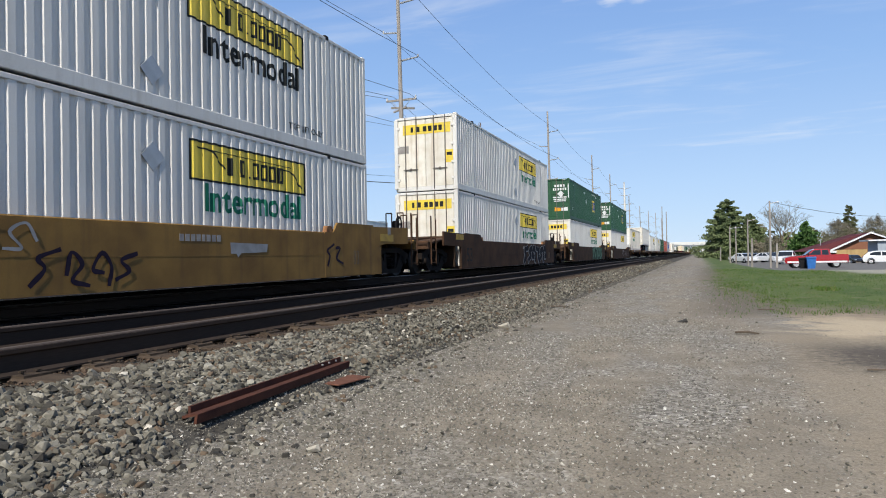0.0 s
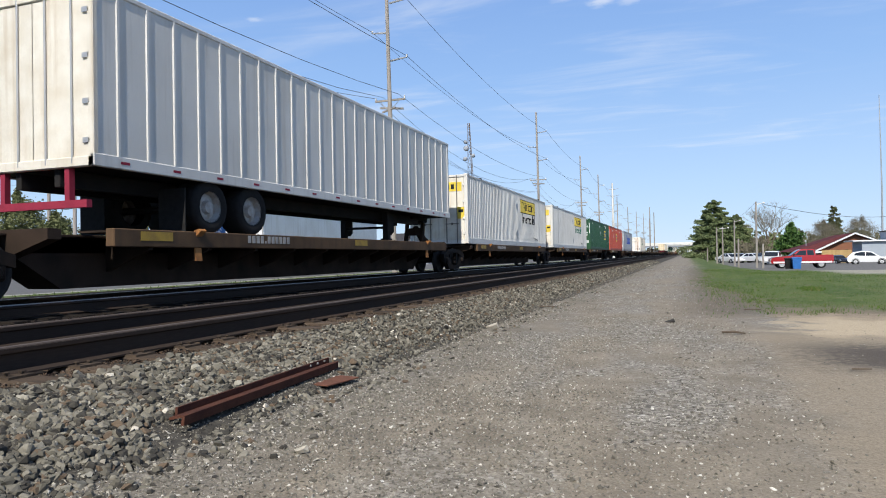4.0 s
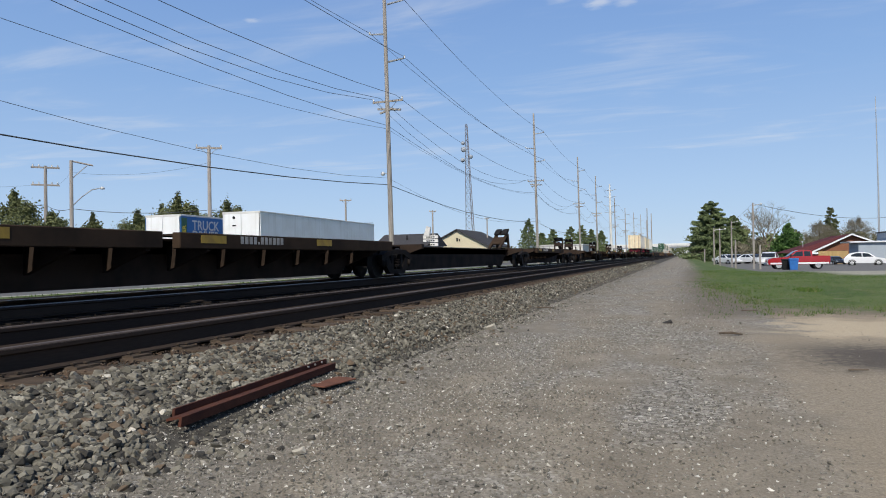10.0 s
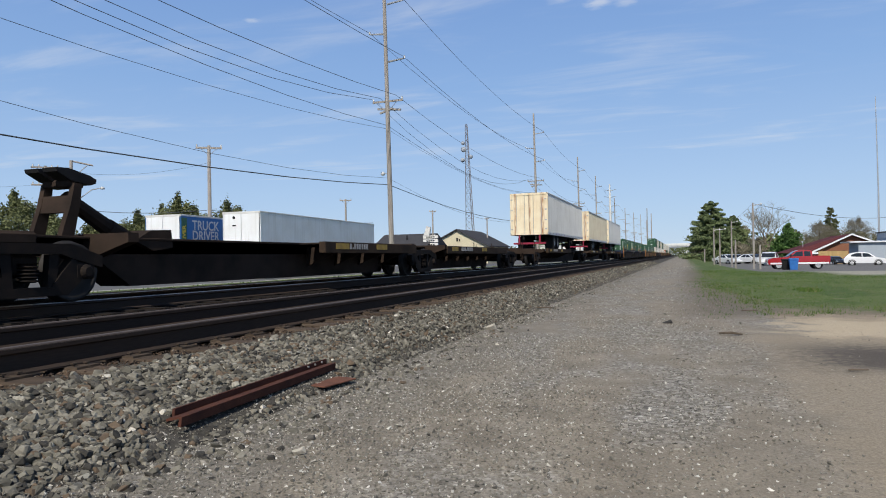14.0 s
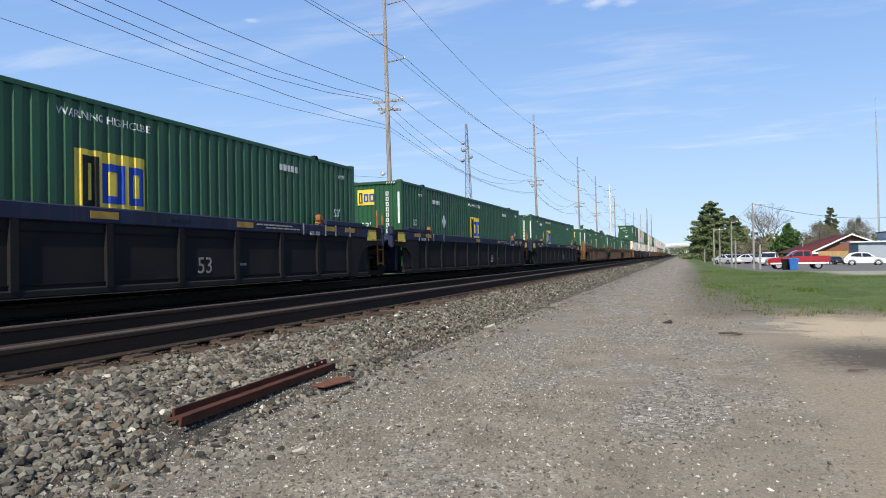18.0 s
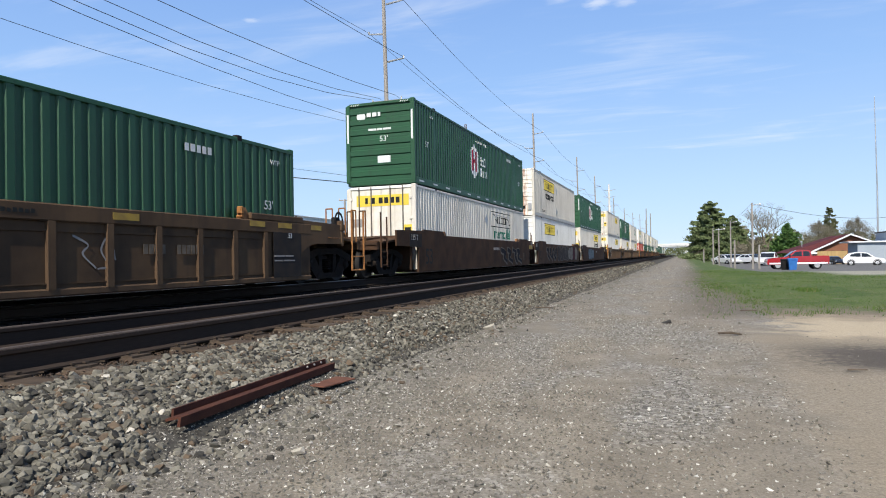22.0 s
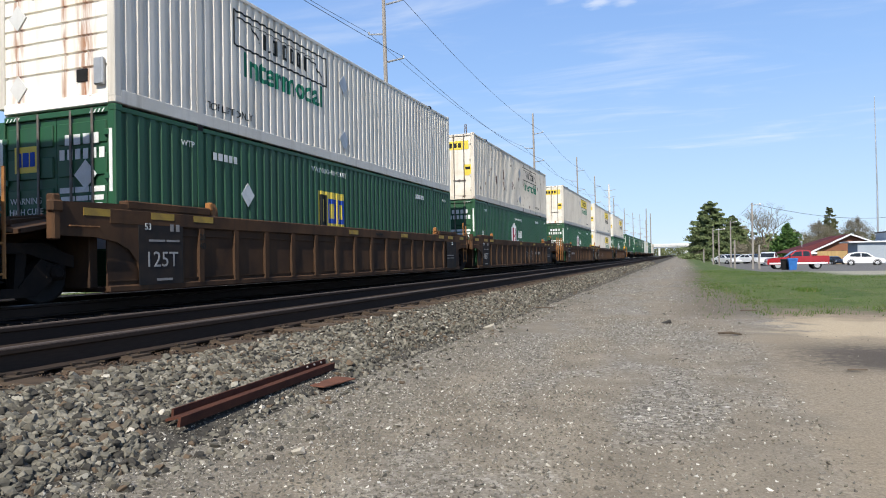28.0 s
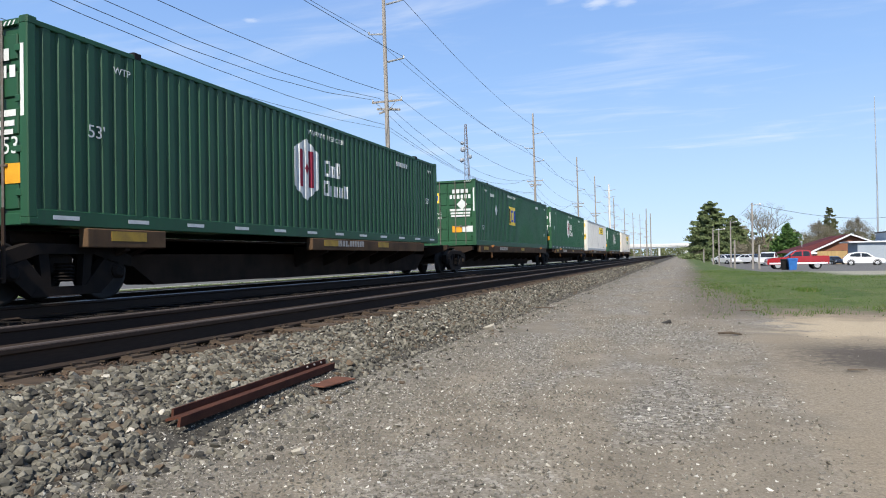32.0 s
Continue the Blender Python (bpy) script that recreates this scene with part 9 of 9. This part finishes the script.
        for s in (-1, 1):
            part("side_window", Geo().pane([(-0.80, 0.96), (-0.30, 1.30), (0.16, 1.35), (0.16, 0.96)], wc, s).mesh("side_window", GLASS), v)
            part("side_window", Geo().pane([(0.24, 0.96), (0.24, 1.35), (0.64, 1.34), (1.20, 0.98)], wc, s).mesh("side_window", GLASS), v)
            part("tail_light", Geo().box(*sorted((s * 0.58, s * 0.82)), 2.20, 2.28, 0.62, 0.78).mesh("tail_light", M["ink_red"]), v)
            part("headlight", Geo().box(*sorted((s * 0.55, s * 0.82)), -2.25, -2.12, 0.54, 0.68).mesh("headlight", M["galv"]), v)
        part("windscreen", Geo().prism([(-1.06, 0.93), (-0.40, 1.32), (-0.43, 1.34), (-1.11, 0.93)], -0.64, 0.64, "x").mesh("windscreen", GLASS), v)
        part("rear_window", Geo().prism([(1.06, 1.27), (1.60, 0.95), (1.66, 0.95), (1.10, 1.29)], -0.60, 0.60, "x").mesh("rear_window", GLASS), v)
        ax = (-1.4, 1.4)
    for s in (-1, 1):
        for a in ax:
            car_wheel(v, s * 0.80, a, 0.40 if kind == "pickup_truck" else 0.33)
    v.scale = (size, size, size)
    return v


vehicle("pickup_truck", spot(8.1, 56.0), -88, CARRED, "red pickup truck with white lower stripe on the lot", 0.78)
vehicle("suv", spot(9.5, 86.0), -12, CARWHITE, "white sport utility car at the end of the lot")
vehicle("suv", spot(17.95, 80.5), 80, CARWHITE, "white sport utility car parked beside the garage", 0.86)
vehicle("saloon_car", spot(16.6, 88.0), 14, CARBLACK, "black car parked behind the white one", 0.72)
for i, (x, y, rz, pnt, lab) in enumerate(((6.2, 106, 30, CARWHITE, "white car at the far side of the lot"), (7.6, 109, 15, CARSILVER, "silver car at the far side of the lot"), (9.3, 106, 40, CARWHITE, "white car at the far side of the lot"), (10.4, 112, -10, CARBLACK, "black car at the far side of the lot"), (7.0, 118, 70, CARSILVER, "silver car at the far side of the lot"))):
    vehicle("saloon_car", spot(x, y), rz, pnt, lab)
BINBLUE = mat("blue_plastic", (0.025, 0.14, 0.42), 0.5, scale=4, amount=0.4, bump=0.03)
for x, y, pnt, lab, k in ((7.22, 51.6, BINBLUE, "blue plastic refuse bin on the lawn's edge", 1.0), (6.86, 52.2, M["black"], "black plastic refuse bin beside the blue one", 0.95)):
    t = thing("refuse_bin", lab, "bin", "refuse bins", spot(x, y))
    t.scale = (0.9, 0.9, 0.9)
    part("tub", Geo().add([(-0.24, -0.22, 0), (0.24, -0.22, 0), (0.24, 0.22, 0), (-0.24, 0.22, 0), (-0.32, -0.3, 0.78 * k), (0.32, -0.3, 0.78 * k), (0.32, 0.3, 0.78 * k), (-0.32, 0.3, 0.78 * k)],
                         [(3, 2, 1, 0), (4, 5, 6, 7), (0, 1, 5, 4), (1, 2, 6, 5), (2, 3, 7, 6), (3, 0, 4, 7)]).mesh("tub", pnt), t)
    part("lid", Geo().prism([(-0.34, 0.78 * k), (0.36, 0.78 * k), (0.34, 0.86 * k), (0, 0.90 * k), (-0.34, 0.84 * k)], -0.34, 0.34, "x").mesh("lid", pnt), t)
    for s in (-1, 1):
        part("wheel", stored("binw", lambda: Geo().lathe([(0.0, 0.03), (0.1, 0.03), (0.12, 0), (0.1, -0.03), (0, -0.03)], (0, 0, 0), "x", 10).mesh("wheel", M["tyre"])), t, (s * 0.24, 0.26, 0.12))
# wooden posts and the lamp pole along the lot
for x, y, top, lab in ((5.4, 59.0, 4.62, "tall weathered wooden pole with a small lamp"), (3.3, 80.0, 3.4, "short weathered wooden post beside the lot"), (4.0, 82.0, 3.5, "short weathered wooden post beside the lot"), (5.05, 79.0, 4.15, "short weathered wooden post beside the lot"), (4.15, 60.5, 1.7, "short weathered wooden post beside the lot"), (2.6, 90.0, 1.2, "short weathered wooden post beside the lot"), (5.75, 58.0, 1.2, "short weathered wooden post beside the lot")):
    t = thing("wooden_post", lab, "post", "posts along the lot", spot(x, y))
    part("shaft", Geo().rod((0, 0, -0.2), (0.03, 0, top - ground_z(x, y)), 0.09, 0.06, 8).mesh("shaft", M["pole"]), t)
    if top > 3:
        part("lamp_arm", Geo().rod((0, 0, top - ground_z(x, y) - 0.25), (0.55, 0, top - ground_z(x, y) - 0.12), 0.025, seg=5).mesh("lamp_arm", M["galv"]), t)
        part("lamp_head", Geo().lathe([(0.0, -0.07), (0.09, -0.05), (0.11, 0.02), (0.0, 0.08)], (0.62, 0, top - ground_z(x, y) - 0.12), "z", 8).mesh("lamp_head", M["grey"], True), t)
cable([(5.4, 59.0, 4.55), (26.5, 100.0, 5.0)], 0.02, 0.7, "telephone_cable", "dark service cable to the grey house")
cable([(5.4, 59.0, 4.55), (5.05, 79.0, 4.1)], 0.012, 0.15, "telephone_cable", "dark service cable between the posts")
# brick house with gable, low fence, grey house and mast
BRICK = mat("red_brown_brick", (0.235, 0.105, 0.062), 0.9, col2=(0.16, 0.075, 0.05), scale=9, amount=0.7, stretch=(1, 1, 3), bump=0.3)
MAROON = mat("maroon_shingles", (0.105, 0.032, 0.034), 0.9, col2=(0.07, 0.025, 0.028), scale=6, amount=0.7, stretch=(1, 1, 3), bump=0.4)
h = thing("brick_house", "low brick building, maroon roof, white gable trim", "house", at=spot(23.5, 113.0))
part("wall", Geo().prism([(-4.5, 0), (4.6, 0), (4.6, 1.95), (0.0, 3.85), (-4.5, 1.6)], 0, 14, "y").mesh("wall", BRICK), h)
part("wing_wall", Geo().box(-6.5, -4.5, 3.0, 14, 0, 1.6).mesh("wing_wall", BRICK), h)
part("roof_slope", Geo().prism([(-5.1, 1.45), (0.0, 3.95), (0.0, 4.12), (-5.1, 1.62)], -0.6, 14.5, "y").mesh("roof_slope", MAROON), h)
part("roof_slope", Geo().prism([(0.0, 3.95), (5.0, 1.85), (5.0, 2.02), (0.0, 4.12)], -0.6, 14.5, "y").mesh("roof_slope", MAROON), h)
part("roof_wing", Geo().add([(-8.6, 1.4, 1.45), (-4.6, 1.4, 1.45), (-0.2, 3.0, 4.05), (-0.2, 14.5, 4.05), (-8.6, 14.5, 1.45), (-4.6, 14.5, 1.45)], [(0, 1, 2), (0, 2, 3, 4), (1, 5, 3, 2), (0, 4, 5, 1), (3, 5, 4)]).mesh("roof_wing", MAROON), h)
part("gable_trim", Geo().prism([(-5.2, 1.40), (0.0, 3.95), (0.0, 4.18), (-5.2, 1.68)], -0.68, -0.58, "y").mesh("gable_trim", CARWHITE), h)
part("gable_trim", Geo().prism([(0.0, 3.95), (5.1, 1.80), (5.1, 2.06), (0.0, 4.18)], -0.68, -0.58, "y").mesh("gable_trim", CARWHITE), h)
part("eave_return", Geo().box(-5.6, -3.6, -0.7, -0.1, 1.2, 1.5, 0.03).mesh("eave_return", CARWHITE), h)
for x in (-2.2, -1.0):
    part("shutter", Geo().box(x - 0.18, x + 0.18, -0.08, 0.0, 0.5, 1.7).mesh("shutter", M["tie"]), h)
for x in (-6.0, 2.0):
    part("window_pane", Geo().box(x - 0.5, x + 0.5, -0.04, 0.02, 0.6, 1.5).mesh("window_pane", GLASS), h)
part("vent_pipe", Geo().rod((-5.6, 5, 1.8), (-5.6, 5, 3.2), 0.06, seg=6).mesh("vent_pipe", M["galv"]), h)
f = thing("wood_fence", "tan wooden board fence beside the brick house", "fence", at=spot(16.05, 94.5))
WOOD = mat("tan_fence_wood", (0.42, 0.29, 0.13), 0.85, col2=(0.33, 0.22, 0.10), scale=4, amount=0.6, stretch=(4, 4, 0.4), bump=0.2, vary=0.12)
for i in range(16):
    part("board", stored("fboard", lambda: Geo().box(-0.1, 0.1, -0.015, 0.015, 0.02, 1.62, 0.006).mesh("board", WOOD)), f, (0.1 + i * 0.205, 0, 0))
for z in (0.3, 1.3):
    part("fence_rail", Geo().box(0, 3.3, 0.016, 0.06, z - 0.04, z + 0.04).mesh("fence_rail", WOOD), f)
GREYW = mat("blue_grey_siding", (0.33, 0.37, 0.41), 0.8, col2=(0.27, 0.30, 0.34), scale=2, amount=0.4, stretch=(1, 1, 6), bump=0.1)
h = thing("garage", "blue-grey garage with white flat porch roof", "garage", at=spot(23.7, 95.0))
part("wall", Geo().box(0, 12, 0, 5, 0, 3.8).mesh("wall", GREYW), h)
part("roof", Geo().box(-0.15, 12.2, -0.2, 5.2, 3.8, 3.95, 0.03).mesh("roof", SHINGLE), h)
part("porch_roof", Geo().box(-4.2, -0.002, -0.6, 4.8, 2.6, 2.78, 0.02).mesh("porch_roof", CARWHITE), h)
part("porch_wall", Geo().box(-3.2, -0.002, -0.25, 4.8, 0, 2.6).mesh("porch_wall", GREYW), h)
part("garage_door", Geo().box(2.2, 5.0, -0.04, 0.02, 0.05, 2.2, 0.01).mesh("garage_door", M["slate"]), h)
part("window_pane", Geo().box(0.7, 1.6, -0.03, 0.02, 1.0, 2.0).mesh("window_pane", GLASS), h)
m = thing("radio_mast", "slender grey steel radio mast", "mast", at=spot(28.7, 120.0))
part("shaft", Geo().rod((0, 0, 0), (0.15, 0, 11), 0.16, 0.11, 6).mesh("shaft", M["galv"]), m)
part("upper_shaft", Geo().rod((0.15, 0, 11), (0.1, 0, 25.6), 0.10, 0.05, 6).mesh("upper_shaft", M["galv"]), m)


# ---- thin high cloud ----
def cloud_sheet():
    m = bpy.data.materials.new("cirrus")
    m.use_nodes = True
    N, K = m.node_tree.nodes, m.node_tree.links
    N.remove(N["Principled BSDF"])
    tc, mp = N.new("ShaderNodeTexCoord"), N.new("ShaderNodeMapping")
    mp.inputs["Scale"].default_value = (0.0009, 0.0021, 1)
    mp.inputs["Rotation"].default_value = (0, 0, radians(-28))
    K.new(tc.outputs["Object"], mp.inputs["Vector"])
    n1 = N.new("ShaderNodeTexNoise")
    n1.inputs["Scale"].default_value, n1.inputs["Detail"].default_value, n1.inputs["Roughness"].default_value, n1.inputs["Distortion"].default_value = 1.6, 8, 0.58, 0.5
    K.new(mp.outputs[0], n1.inputs["Vector"])
    r = N.new("ShaderNodeMapRange")
    r.interpolation_type = "SMOOTHSTEP"
    r.inputs["From Min"].default_value, r.inputs["From Max"].default_value, r.inputs["To Max"].default_value = 0.46, 0.86, 0.40
    K.new(n1.outputs["Fac"], r.inputs["Value"])
    cover = r.outputs[0]
    for cx, cy, size, dense in ((-1021, 1427, 26, 0.35), (-182, 1654, 42, 0.5), (-118, 1668, 36, 0.35), (-262, 1600, 34, 0.3)):
        d, w, n2, fall, puff, sum_ = N.new("ShaderNodeVectorMath"), N.new("ShaderNodeMath"), N.new("ShaderNodeTexNoise"), N.new("ShaderNodeMapRange"), N.new("ShaderNodeMath"), N.new("ShaderNodeMath")
        d.operation, w.operation, puff.operation, sum_.operation = "DISTANCE", "MULTIPLY_ADD", "MULTIPLY", "MAXIMUM"
        d.inputs[1].default_value = (cx, cy, 620)
        K.new(tc.outputs["Object"], d.inputs[0])
        n2.inputs["Scale"].default_value, n2.inputs["Detail"].default_value = 0.03, 5
        K.new(tc.outputs["Object"], n2.inputs["Vector"])
        w.inputs[1].default_value = -size * 1.6
        K.new(n2.outputs["Fac"], w.inputs[0])
        K.new(d.outputs["Value"], w.inputs[2])
        fall.interpolation_type = "SMOOTHSTEP"
        fall.inputs["From Min"].default_value, fall.inputs["From Max"].default_value = size * 0.4, -size * 0.8
        K.new(w.outputs[0], fall.inputs["Value"])
        puff.inputs[1].default_value = dense
        K.new(fall.outputs[0], puff.inputs[0])
        K.new(cover, sum_.inputs[0])
        K.new(puff.outputs[0], sum_.inputs[1])
        cover = sum_.outputs[0]
    tr, em, mx = N.new("ShaderNodeBsdfTransparent"), N.new("ShaderNodeEmission"), N.new("ShaderNodeMixShader")
    em.inputs["Color"].default_value, em.inputs["Strength"].default_value = (0.93, 0.96, 1.0, 1), 0.86
    K.new(cover, mx.inputs[0])
    K.new(tr.outputs[0], mx.inputs[1])
    K.new(em.outputs[0], mx.inputs[2])
    K.new(mx.outputs[0], N["Material Output"].inputs["Surface"])
    ob = solid("cloud_backdrop", Geo().add([(-4000, -300, 620), (4000, -300, 620), (4000, 4300, 620), (-4000, 4300, 620)], [(0, 1, 2, 3)]), m, "thin wisps of high white cloud", "cloud", kind="structure")
    ob.visible_shadow = False


cloud_sheet()


# ---- what moves ----
TRAVEL = ((0.0, -0.70), (3.0, 77.75), (6.0, 156.0), (9.0, 233.55), (14.0, 362.95), (20.0, 518.45), (25.0, 648.45), (32.0, 830.0))


def motions():
    """The whole train rolls towards the camera and past it at a steady 26 metres a second."""
    for ob, u in TRAIN:
        z = ob.matrix_basis.translation.z
        walk(ob, [(t, pose(TX, u - d, z)) for t, d in TRAVEL])


motions()
